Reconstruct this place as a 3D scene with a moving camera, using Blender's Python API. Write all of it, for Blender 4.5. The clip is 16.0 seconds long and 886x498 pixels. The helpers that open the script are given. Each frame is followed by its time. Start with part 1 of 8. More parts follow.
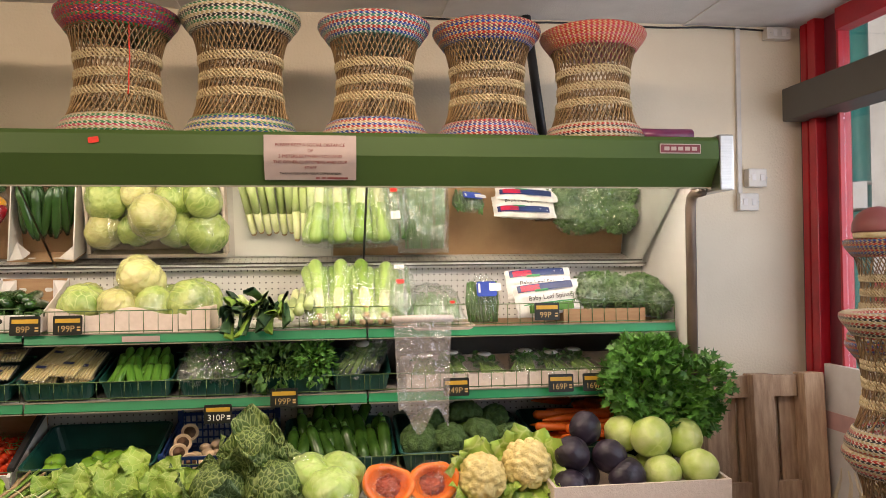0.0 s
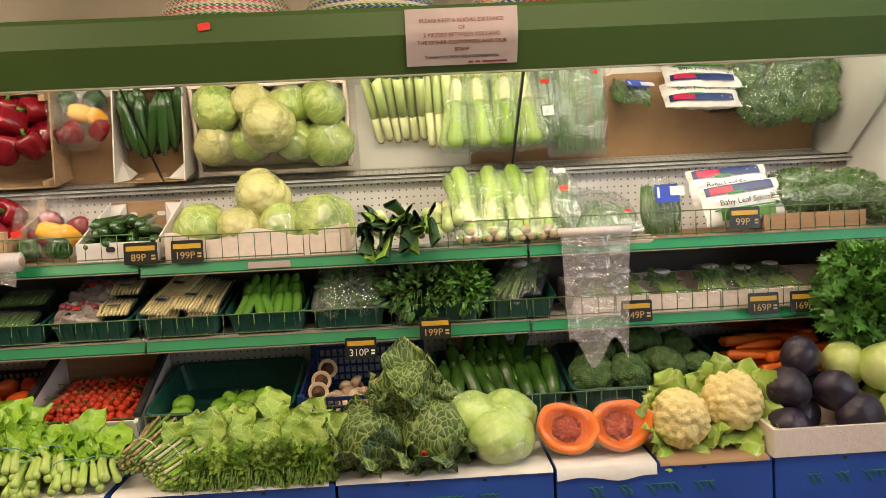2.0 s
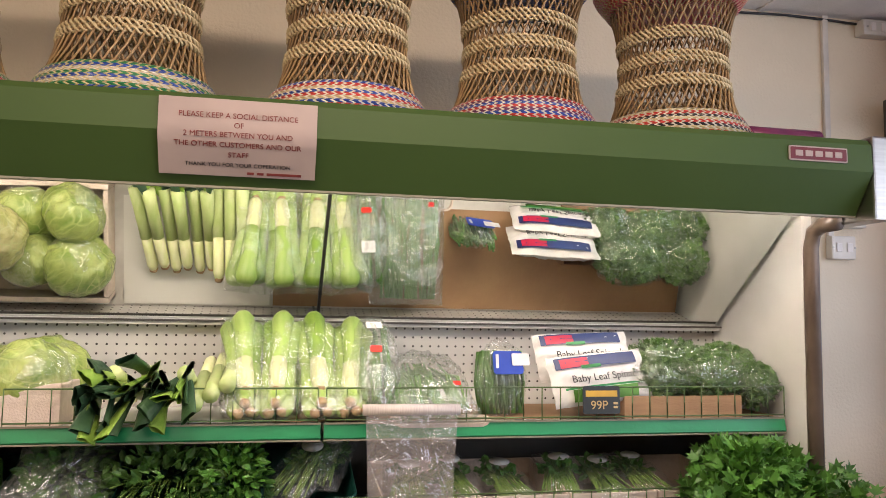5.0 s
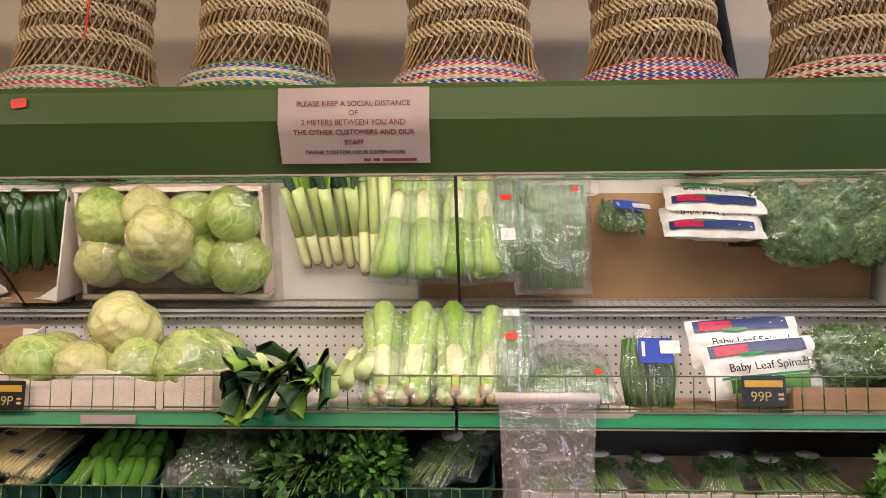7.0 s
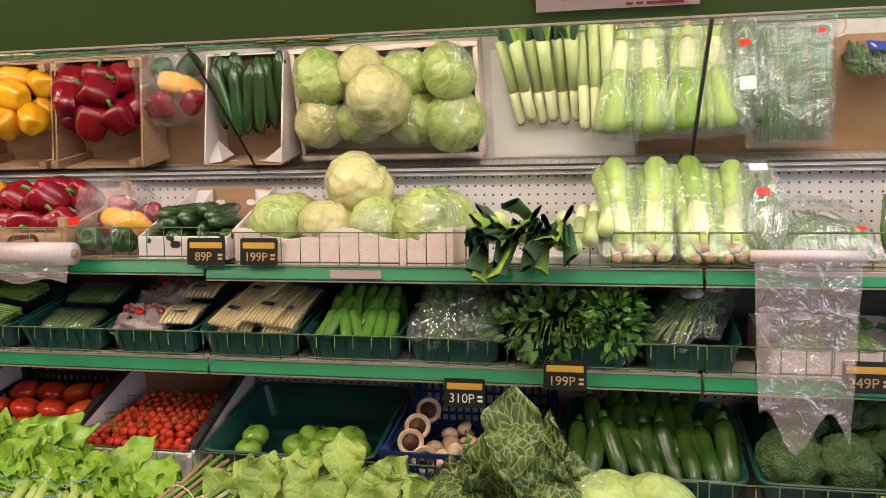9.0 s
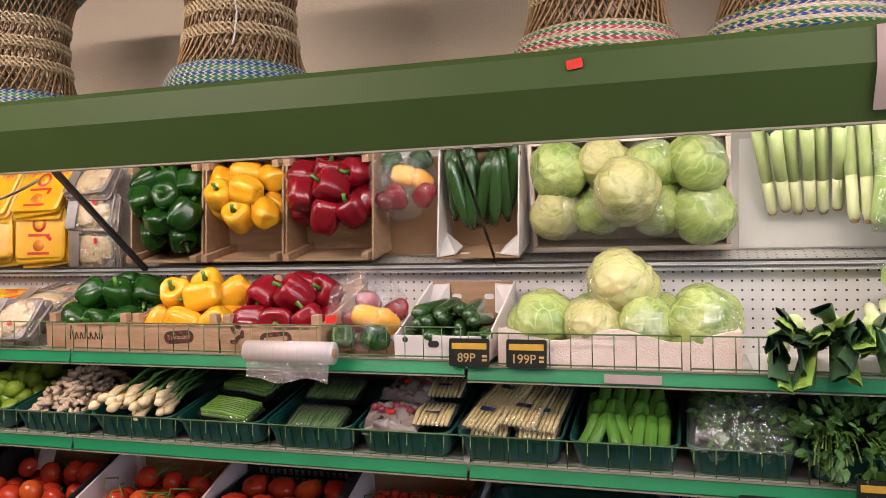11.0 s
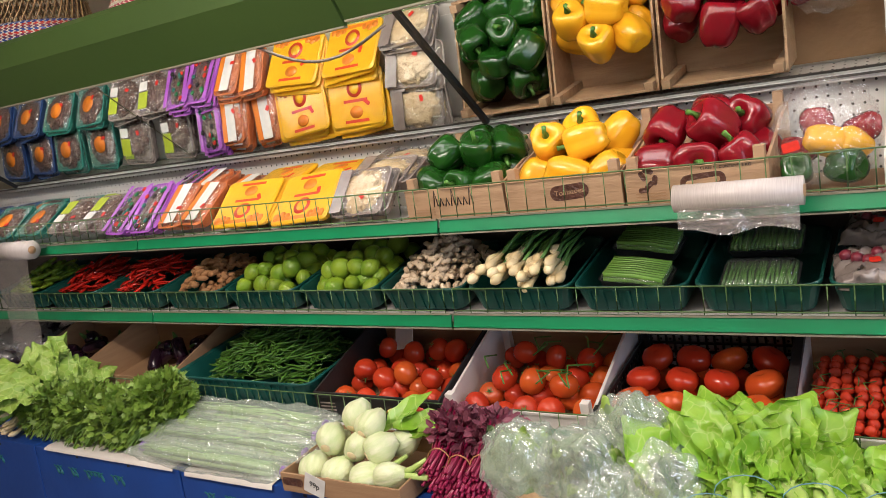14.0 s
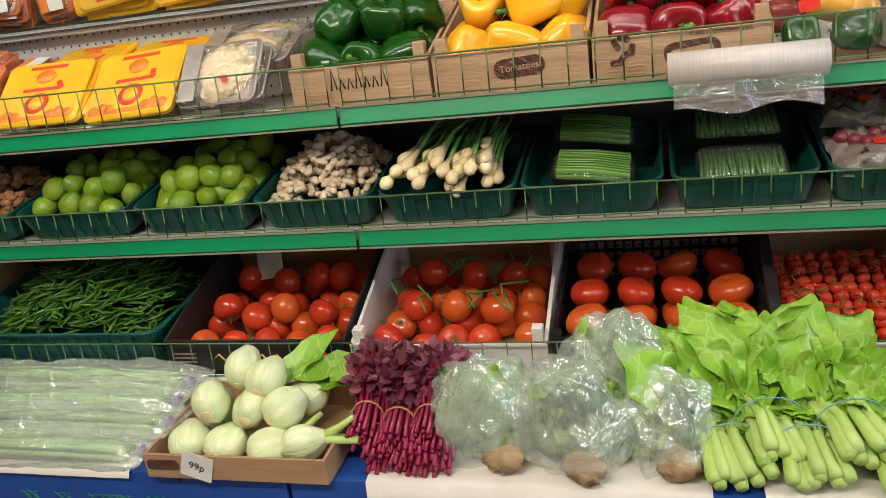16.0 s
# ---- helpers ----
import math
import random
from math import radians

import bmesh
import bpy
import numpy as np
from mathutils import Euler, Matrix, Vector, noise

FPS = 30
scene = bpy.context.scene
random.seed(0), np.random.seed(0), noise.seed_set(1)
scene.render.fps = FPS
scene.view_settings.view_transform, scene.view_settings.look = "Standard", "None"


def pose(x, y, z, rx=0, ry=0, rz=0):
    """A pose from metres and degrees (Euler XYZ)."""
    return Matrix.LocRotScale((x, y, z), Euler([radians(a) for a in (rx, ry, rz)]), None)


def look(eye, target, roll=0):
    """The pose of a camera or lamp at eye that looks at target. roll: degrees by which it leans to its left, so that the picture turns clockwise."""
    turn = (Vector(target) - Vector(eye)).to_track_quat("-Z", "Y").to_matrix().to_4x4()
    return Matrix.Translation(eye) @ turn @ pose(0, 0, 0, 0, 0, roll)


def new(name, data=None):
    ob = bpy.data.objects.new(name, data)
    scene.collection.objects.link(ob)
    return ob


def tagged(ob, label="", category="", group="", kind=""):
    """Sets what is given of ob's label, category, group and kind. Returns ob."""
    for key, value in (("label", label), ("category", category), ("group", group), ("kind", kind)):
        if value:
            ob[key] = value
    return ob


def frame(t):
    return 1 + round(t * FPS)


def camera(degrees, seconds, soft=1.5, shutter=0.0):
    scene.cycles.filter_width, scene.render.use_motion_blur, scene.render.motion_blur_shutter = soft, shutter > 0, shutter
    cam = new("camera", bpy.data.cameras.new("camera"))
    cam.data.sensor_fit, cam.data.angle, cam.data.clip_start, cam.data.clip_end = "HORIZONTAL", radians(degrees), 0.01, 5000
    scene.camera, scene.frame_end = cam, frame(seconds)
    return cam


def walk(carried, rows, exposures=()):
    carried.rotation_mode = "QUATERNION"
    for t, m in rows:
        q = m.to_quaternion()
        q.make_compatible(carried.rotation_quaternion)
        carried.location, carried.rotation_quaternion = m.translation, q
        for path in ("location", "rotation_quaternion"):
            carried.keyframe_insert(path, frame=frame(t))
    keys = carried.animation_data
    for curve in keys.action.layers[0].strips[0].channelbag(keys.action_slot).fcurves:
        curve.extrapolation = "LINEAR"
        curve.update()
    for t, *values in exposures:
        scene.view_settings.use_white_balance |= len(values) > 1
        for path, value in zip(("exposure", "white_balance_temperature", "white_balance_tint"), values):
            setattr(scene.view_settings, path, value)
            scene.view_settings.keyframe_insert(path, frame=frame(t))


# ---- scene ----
cam = camera(58.5, 16.0, 0.8)
PATH = [
    (0, (0.07, -0.052, 1.525), (0.35, 1.927, 1.565), -0.6),
    (0.5, (0.066, 0.056, 1.547), (0.314, 2.04, 1.585), -1.4),
    (1, (0.027, 0.178, 1.49), (0.21, 2.169, 1.47), -1.3),
    (1.5, (-0.074, 0.326, 1.473), (0.033, 2.321, 1.372), -2.4),
    (2, (-0.165, 0.467, 1.462), (-0.092, 2.461, 1.322), -2.8),
    (2.5, (-0.148, 0.6, 1.458), (-0.052, 2.591, 1.297), -1.8),
    (3, (-0.084, 0.736, 1.458), (0.114, 2.718, 1.287), -0.8),
    (3.5, (-0.026, 0.814, 1.452), (0.292, 2.778, 1.253), -0.5),
    (4, (-0.008, 0.932, 1.462), (0.404, 2.884, 1.319), -0.2),
    (4.5, (0.028, 1.051, 1.53), (0.502, 2.993, 1.582), 0.3),
    (4.6, (0.045, 1.062, 1.538), (0.513, 3.005, 1.622), 0.5),
    (4.7, (0.054, 1.067, 1.539), (0.512, 3.009, 1.664), 0.6),
    (6.8, (0.267, 1.116, 1.479), (0.213, 3.098, 1.743), -0.0),
    (7, (0.262, 1.126, 1.48), (0.171, 3.114, 1.679), -0.0),
    (7.5, (0.231, 1.14, 1.47), (0.05, 3.131, 1.538), 0.1),
    (8, (0.191, 1.157, 1.457), (-0.077, 3.138, 1.411), 0.1),
    (8.5, (0.109, 1.163, 1.452), (-0.24, 3.128, 1.327), -0.2),
    (8.7, (0.058, 1.152, 1.459), (-0.315, 3.111, 1.309), -0.4),
    (10.8, (-0.442, 1.065, 1.548), (-1.011, 2.98, 1.468), -1.2),
    (11, (-0.485, 1.089, 1.566), (-1.093, 2.994, 1.581), -0.9),
    (11.5, (-0.585, 1.106, 1.595), (-1.283, 2.968, 1.808), -0.2),
    (12, (-0.709, 1.096, 1.596), (-1.562, 2.882, 1.885), 0.0),
    (12.5, (-0.804, 1.101, 1.582), (-1.776, 2.838, 1.777), -0.7),
    (13, (-0.918, 1.158, 1.552), (-1.954, 2.869, 1.541), -2.4),
    (13.5, (-1.011, 1.211, 1.544), (-2.068, 2.895, 1.334), -5.4),
    (14, (-1.168, 1.26, 1.533), (-2.226, 2.93, 1.233), -7.9),
    (14.5, (-1.34, 1.35, 1.523), (-2.348, 3.055, 1.245), -7.9),
    (15, (-1.525, 1.395, 1.511), (-2.397, 3.165, 1.181), -8.0),
    (15.5, (-1.662, 1.447, 1.484), (-2.366, 3.268, 1.049), -8.5),
    (16, (-1.671, 1.504, 1.45), (-2.197, 3.35, 0.887), -6.7),
]
walk(cam, [(t, look(eye, target, roll)) for t, eye, target, roll in PATH],
     [(0.0, -0.18, 6650, 12), (2.5, -0.28, 6850, 8), (4.5, -0.31, 6400, 14), (7.0, -0.46, 6300, 18), (8.5, -0.33, 6250, 20), (11.0, -0.21, 5800, 21), (12.5, -0.17, 5500, 13), (14.0, -0.15, 5700, 10), (16.0, -0.25, 5700, 2)])

# ---- world, lights, exposure ----
world = bpy.data.worlds.new("world")
scene.world = world
world.use_nodes = True
wn = world.node_tree.nodes
sky = wn.new("ShaderNodeTexSky")
sky.sky_type, sky.sun_disc = "NISHITA", False
sky.sun_elevation, sky.sun_rotation = radians(38), radians(238)
world.node_tree.links.new(sky.outputs[0], wn["Background"].inputs[0])
wn["Background"].inputs[1].default_value = 0.12


def area_lamp(name, place, target, sx, sy, watts, colour):
    d = bpy.data.lights.new(name, "AREA")
    d.shape, d.size, d.size_y, d.energy, d.color = "RECTANGLE", sx, sy, watts, colour
    ob = new(name, d)
    ob.matrix_world = look(place, target)
    return ob


sun = bpy.data.lights.new("sun", "SUN")
sun.energy, sun.angle, sun.color = 2.5, radians(0.5), (1, 0.95, 0.88)
new("sun", sun).matrix_world = look((-8, -5, 12), (6, 4, 0))
# tubes behind the canopy lip, ceiling strips over the aisle, sky through the shop window
for k in range(5):
    area_lamp("canopy_tube_light", (0.86 - 1.25 * k, 2.84, 1.86), (0.86 - 1.25 * k, 3.12, 1.40), 1.2, 0.05, (5.2, 4.4, 3.2, 3.0, 3.6)[k], (1, 0.88, 0.74))
for x, y, watts in ((0.3, 1.75, 37), (-2.5, 1.3, 78), (-1.1, -0.5, 26)):
    area_lamp("ceiling_strip_light", (x, y, 2.60), (x, y + 1.3, 0), 1.6, 0.18, watts, (1, 0.80, 0.62))
area_lamp("shop_window_light", (2.62, 1.2, 1.7), (0, 1.9, 1.2), 3.4, 1.8, 84, (0.78, 0.86, 1))

# ---- materials ----


def material(name, c1, c2=None, scale=20, rough=0.5, bump=0.0, bscale=60, metal=0, coat=0, coatbump=0, vary=0.0, stretch=(1, 1, 1), sss=0, detail=4):
    """A grained paint: two colours mixed by noise, fine bump, and a shift from object to object."""
    m = bpy.data.materials.new(name)
    m.use_nodes = True
    n, l = m.node_tree.nodes, m.node_tree.links
    b = n["Principled BSDF"]
    b.inputs["Roughness"].default_value = rough
    b.inputs["Metallic"].default_value = metal
    c2 = c2 or tuple(0.78 * c for c in c1)
    tc, mp = n.new("ShaderNodeTexCoord"), n.new("ShaderNodeMapping")
    mp.inputs["Scale"].default_value = stretch
    l.new(tc.outputs["Object"], mp.inputs[0])
    t = n.new("ShaderNodeTexNoise")
    t.inputs["Scale"].default_value, t.inputs["Detail"].default_value = scale, detail
    l.new(mp.outputs[0], t.inputs["Vector"])
    r = n.new("ShaderNodeValToRGB")
    r.color_ramp.elements[0].position, r.color_ramp.elements[1].position = 0.32, 0.68
    r.color_ramp.elements[0].color, r.color_ramp.elements[1].color = (*c2, 1), (*c1, 1)
    l.new(t.outputs[0], r.inputs[0])
    out = r.outputs[0]
    if vary:
        oi, hs, ma = n.new("ShaderNodeObjectInfo"), n.new("ShaderNodeHueSaturation"), n.new("ShaderNodeMapRange")
        ge, ad = n.new("ShaderNodeNewGeometry"), n.new("ShaderNodeMath")
        ad.operation = "ADD"
        l.new(oi.outputs["Random"], ad.inputs[0])
        l.new(ge.outputs["Random Per Island"], ad.inputs[1])
        ma.inputs[2].default_value = 2.0
        ma.inputs[3].default_value, ma.inputs[4].default_value = 1 - vary, 1 + vary
        l.new(ad.outputs[0], ma.inputs[0])
        l.new(ma.outputs[0], hs.inputs["Value"])
        l.new(out, hs.inputs["Color"])
        out = hs.outputs[0]
    l.new(out, b.inputs["Base Color"])
    if bump:
        t2, bp = n.new("ShaderNodeTexNoise"), n.new("ShaderNodeBump")
        t2.inputs["Scale"].default_value = bscale
        l.new(mp.outputs[0], t2.inputs["Vector"])
        bp.inputs["Strength"].default_value, bp.inputs["Distance"].default_value = bump, 0.01
        l.new(t2.outputs[0], bp.inputs["Height"])
        l.new(bp.outputs[0], b.inputs["Normal"])
    if coat:
        b.inputs["Coat Weight"].default_value, b.inputs["Coat Roughness"].default_value = coat, 0.06
        if coatbump:
            t3, b3 = n.new("ShaderNodeTexNoise"), n.new("ShaderNodeBump")
            t3.inputs["Scale"].default_value, t3.inputs["Distortion"].default_value = 42, 2.0
            l.new(tc.outputs["Object"], t3.inputs["Vector"])
            b3.inputs["Strength"].default_value, b3.inputs["Distance"].default_value = coatbump, 0.02
            l.new(t3.outputs[0], b3.inputs["Height"])
            l.new(b3.outputs[0], b.inputs["Coat Normal"])
    if sss:
        b.inputs["Subsurface Weight"].default_value, b.inputs["Subsurface Scale"].default_value = sss, 0.01
    return m


def film_material(name, gloss=0.3, milk=0.08, colour=(0.9, 0.92, 0.9), crinkle=0.6, scale=25):
    """Thin clear plastic: mostly see-through, with a crinkled gloss."""
    m = bpy.data.materials.new(name)
    m.use_nodes = True
    n, l = m.node_tree.nodes, m.node_tree.links
    n.remove(n["Principled BSDF"])
    tr, gl, df, m1, m2 = (n.new("ShaderNode" + k) for k in ("BsdfTransparent", "BsdfGlossy", "BsdfDiffuse", "MixShader", "MixShader"))
    gl.inputs["Roughness"].default_value = 0.12
    gl.inputs["Color"].default_value = (0.9, 0.9, 0.9, 1)
    df.inputs["Color"].default_value = (*colour, 1)
    tc, t, bp = n.new("ShaderNodeTexCoord"), n.new("ShaderNodeTexNoise"), n.new("ShaderNodeBump")
    t.inputs["Scale"].default_value, t.inputs["Distortion"].default_value, t.inputs["Detail"].default_value = scale, 2.0, 3
    l.new(tc.outputs["Object"], t.inputs["Vector"])
    bp.inputs["Strength"].default_value, bp.inputs["Distance"].default_value = crinkle, 0.03
    l.new(t.outputs[0], bp.inputs["Height"])
    l.new(bp.outputs[0], gl.inputs["Normal"])
    m1.inputs[0].default_value, m2.inputs[0].default_value = milk, gloss
    l.new(tr.outputs[0], m1.inputs[1]), l.new(df.outputs[0], m1.inputs[2])
    l.new(m1.outputs[0], m2.inputs[1]), l.new(gl.outputs[0], m2.inputs[2])
    l.new(m2.outputs[0], n["Material Output"].inputs[0])
    return m


def dotted(name, base, dot, pitch, radius):
    """A white panel punched with a grid of round holes, in metres over x and z."""
    m = material(name, base, tuple(0.9 * c for c in base), 6, 0.45)
    n, l = m.node_tree.nodes, m.node_tree.links
    tc, sx = n.new("ShaderNodeTexCoord"), n.new("ShaderNodeSeparateXYZ")
    l.new(tc.outputs["Object"], sx.inputs[0])
    sq = []
    for k in (0, 2):
        a = n.new("ShaderNodeMath")
        a.operation = "PINGPONG"
        a.inputs[1].default_value = pitch / 2
        l.new(sx.outputs[k], a.inputs[0])
        p = n.new("ShaderNodeMath")
        p.operation, p.inputs[1].default_value = "POWER", 2
        l.new(a.outputs[0], p.inputs[0])
        sq.append(p)
    ad, lt, mx = n.new("ShaderNodeMath"), n.new("ShaderNodeMath"), n.new("ShaderNodeMix")
    l.new(sq[0].outputs[0], ad.inputs[0]), l.new(sq[1].outputs[0], ad.inputs[1])
    lt.operation, lt.inputs[1].default_value = "LESS_THAN", radius ** 2
    l.new(ad.outputs[0], lt.inputs[0])
    mx.data_type = "RGBA"
    b = n["Principled BSDF"]
    l.new(b.inputs["Base Color"].links[0].from_socket, mx.inputs[6])
    mx.inputs[7].default_value = (*dot, 1)
    l.new(lt.outputs[0], mx.inputs[0])
    l.new(mx.outputs[2], b.inputs["Base Color"])
    return m


M = {}
M["wall"] = material("wall_paint", (0.76, 0.66, 0.50), (0.71, 0.61, 0.455), 3, 0.7, 0.25, 90)
M["ceiling"] = material("ceiling_tile", (0.76, 0.73, 0.71), (0.69, 0.66, 0.64), 8, 0.9, 0.3, 150)
M["grid"] = material("ceiling_grid", (0.35, 0.33, 0.31), None, 10, 0.7)
M["floor"] = material("floor_vinyl", (0.30, 0.27, 0.24), (0.22, 0.20, 0.18), 5, 0.45, 0.1, 80)
M["canopy"] = material("canopy_enamel", (0.056, 0.100, 0.022), (0.047, 0.086, 0.019), 2, 0.52, 0.04, 40)
M["canopy"].node_tree.nodes["Principled BSDF"].inputs["Specular IOR Level"].default_value = 0.3
M["rail"] = material("rail_green", (0.014, 0.25, 0.092), (0.012, 0.205, 0.075), 6, 0.35, 0.05, 60)
M["railedge"] = material("rail_edge", (0.30, 0.28, 0.20), None, 30, 0.4)
M["shelf"] = material("shelf_enamel", (0.66, 0.64, 0.60), (0.52, 0.50, 0.46), 9, 0.5, 0.1, 50)
M["liner"] = material("liner_white", (0.78, 0.77, 0.73), (0.70, 0.69, 0.64), 4, 0.4)
M["perf"] = dotted("perforated_panel", (0.64, 0.62, 0.58), (0.05, 0.045, 0.04), 0.026, 0.0032)
# near-black brown: the shade under the upper shelf, put into the panel colour
M["shadepanel"] = material("shaded_panel", (0.075, 0.065, 0.055), (0.05, 0.043, 0.036), 5, 0.5, 0.1, 40)
M["black"] = material("black_plastic", (0.016, 0.016, 0.017), None, 20, 0.4, 0.1, 60)
M["steel"] = material("brushed_steel", (0.50, 0.48, 0.45), (0.42, 0.40, 0.37), 12, 0.32, 0.05, 200, metal=1, stretch=(1, 1, 12))
M["bumper"] = material("brown_bumper", (0.16, 0.115, 0.085), (0.10, 0.07, 0.05), 8, 0.3, 0.05, 60)
M["wire"] = material("wire_green", (0.10, 0.19, 0.055), (0.08, 0.12, 0.04), 30, 0.4)
M["bigtray"] = material("tray_teal", (0.012, 0.095, 0.078), (0.009, 0.07, 0.058), 12, 0.34, 0.08, 60)
M["tray"] = material("tray_green", (0.009, 0.075, 0.058), (0.007, 0.052, 0.041), 12, 0.36, 0.08, 60)
M["carton"] = material("brown_carton", (0.40, 0.25, 0.13), (0.34, 0.20, 0.105), 8, 0.8, 0.15, 60, stretch=(1, 1, 8))
M["pine"] = material("pine_board", (0.46, 0.30, 0.17), (0.36, 0.22, 0.12), 9, 0.65, 0.2, 40, stretch=(1, 6, 6))
M["palletwood"] = material("pallet_wood", (0.52, 0.36, 0.23), (0.34, 0.21, 0.13), 7, 0.75, 0.35, 30, vary=0.25, stretch=(7, 7, 1))
M["whitecarton"] = material("white_carton", (0.74, 0.70, 0.66), (0.66, 0.61, 0.57), 9, 0.6, 0.1, 50)
M["foam"] = material("polystyrene", (0.74, 0.62, 0.53), (0.68, 0.56, 0.47), 60, 0.75, 0.25, 220)
M["blackcarton"] = material("black_carton", (0.022, 0.02, 0.02), None, 12, 0.5, 0.1, 60)
M["bluebox"] = material("blue_carton", (0.018, 0.075, 0.36), (0.014, 0.06, 0.29), 5, 0.5, 0.12, 40)
M["bluecrate"] = material("blue_crate", (0.012, 0.035, 0.14), None, 12, 0.4)
M["paper"] = material("white_paper", (0.78, 0.73, 0.67), (0.71, 0.66, 0.60), 9, 0.8, 0.3, 30)
M["pinkpaper"] = material("sign_paper", (0.360, 0.281, 0.252), (0.45, 0.35, 0.31), 5, 0.6, 0.25, 12)
M["red"] = material("red_paint", (0.48, 0.014, 0.024), (0.36, 0.01, 0.02), 7, 0.3, 0.05, 40)
M["maroon"] = material("maroon_paint", (0.16, 0.022, 0.032), (0.12, 0.016, 0.024), 7, 0.35)
M["greybeam"] = material("grey_beam", (0.085, 0.075, 0.062), (0.07, 0.06, 0.05), 4, 0.5, 0.05, 40)
M["plastic"] = material("white_plastic", (0.68, 0.63, 0.56), None, 9, 0.4)
M["ink_red"] = material("ink_red", (0.22, 0.035, 0.03), None, 50, 0.6)
M["ink_dark"] = material("ink_dark", (0.03, 0.025, 0.025), None, 50, 0.6)
M["sticker"] = material("red_sticker", (0.75, 0.03, 0.012), None, 60, 0.45)
M["badge"] = material("badge_red", (0.16, 0.012, 0.02), None, 30, 0.35)
M["ticket"] = material("ticket_black", (0.012, 0.014, 0.010), None, 30, 0.35)
M["yellowstrip"] = material("ticket_yellow", (0.55, 0.33, 0.03), (0.48, 0.28, 0.03), 30, 0.4)
M["digits"] = material("ticket_digits", (0.55, 0.36, 0.14), None, 30, 0.5)
M["whitedigits"] = material("ticket_white", (0.85, 0.82, 0.72), None, 30, 0.5)
M["film"] = film_material("clear_film", 0.12, 0.03, crinkle=0.8, scale=15)
M["bagfilm"] = film_material("bag_film", 0.20, 0.12, (0.75, 0.80, 0.72), 0.8, 13)
M["haze"] = film_material("hazy_bag", 0.20, 0.36, (0.60, 0.67, 0.58), 0.9, 9)
M["glossfilm"] = film_material("gloss_film", 0.17, 0.035, (0.85, 0.9, 0.8), 0.8, 16)
M["wrapfilm"] = film_material("wrapping_film", 0.09, 0.01, (0.85, 0.87, 0.80), 1.0, 26)
M["rollfilm"] = material("film_roll", (0.60, 0.54, 0.50), (0.50, 0.44, 0.41), 20, 0.25, 0.05, 60, stretch=(30, 1, 1))
mirror = bpy.data.materials.new("mirror")
mirror.use_nodes = True
mb = mirror.node_tree.nodes["Principled BSDF"]
mb.inputs["Metallic"].default_value, mb.inputs["Roughness"].default_value = 1, 0.015
mb.inputs["Base Color"].default_value = (0.86, 0.88, 0.85, 1)
M["mirror"] = mirror
glass = bpy.data.materials.new("window_glass")
glass.use_nodes = True
gn = glass.node_tree.nodes
gm, gt, gg = gn.new("ShaderNodeMixShader"), gn.new("ShaderNodeBsdfTransparent"), gn.new("ShaderNodeBsdfGlossy")
gg.inputs["Roughness"].default_value = 0.02
gm.inputs[0].default_value = 0.06
glass.node_tree.links.new(gt.outputs[0], gm.inputs[1])
glass.node_tree.links.new(gg.outputs[0], gm.inputs[2])
glass.node_tree.links.new(gm.outputs[0], gn["Material Output"].inputs[0])
M["glass"] = glass

# ---- mesh helpers ----


def mesh_of(name, verts, faces, mat, smooth=False):
    me = bpy.data.meshes.new(name)
    me.from_pydata([tuple(v) for v in verts], [], [tuple(f) for f in faces])
    me.materials.append(M[mat] if isinstance(mat, str) else mat)
    if smooth:
        me.polygons.foreach_set("use_smooth", [True] * len(me.polygons))
    me.update()
    return me


def bm_mesh(name, bm, mat, smooth=False):
    bmesh.ops.recalc_face_normals(bm, faces=bm.faces)
    me = bpy.data.meshes.new(name)
    bm.to_mesh(me)
    bm.free()
    me.materials.append(M[mat] if isinstance(mat, str) else mat)
    if smooth:
        me.polygons.foreach_set("use_smooth", [True] * len(me.polygons))
    return me


def thing(name, label, category, m=None, group="", kind=""):
    ob = tagged(new(name), label, category, group, kind)
    if m is not None:
        ob.matrix_world = m
    return ob


def put(name, me, parent=None, m=None, label=""):
    """Link a mesh as an object, as a part when it has a parent."""
    ob = new(name, me)
    if parent is not None:
        ob.parent = parent
    if m is not None:
        ob.matrix_local = m
    if label:
        ob["label"] = label
    return ob


def solid(name, me, label, category, m=None, group="", kind=""):
    return tagged(put(name, me, None, m), label, category, group, kind)


def add_box(bm, x0, x1, y0, y1, z0, z1, bevel=0.0):
    r = bmesh.ops.create_cube(bm, size=1)
    vs = r["verts"]
    for v in vs:
        v.co = Vector(((x0 + x1) / 2 + v.co.x * (x1 - x0), (y0 + y1) / 2 + v.co.y * (y1 - y0), (z0 + z1) / 2 + v.co.z * (z1 - z0)))
    if bevel:
        es = {e for v in vs for e in v.link_edges}
        bmesh.ops.bevel(bm, geom=list(es), offset=bevel, segments=2, affect="EDGES", profile=0.6)


def box(x0, x1, y0, y1, z0, z1, mat, bevel=0.0, name="box"):
    bm = bmesh.new()
    add_box(bm, x0, x1, y0, y1, z0, z1, bevel)
    return bm_mesh(name, bm, mat)


def prism(profile, x0, x1, mat, name="prism"):
    """A profile of (y, z) points drawn out along x."""
    n = len(profile)
    vs = [(x, y, z) for x in (x0, x1) for y, z in profile]
    fs = [(i, (i + 1) % n, n + (i + 1) % n, n + i) for i in range(n)] + [tuple(range(n))[::-1], tuple(range(n, 2 * n))]
    bm = bmesh.new()
    bv = [bm.verts.new(v) for v in vs]
    for f in fs:
        bm.faces.new([bv[i] for i in f])
    return bm_mesh(name, bm, mat)


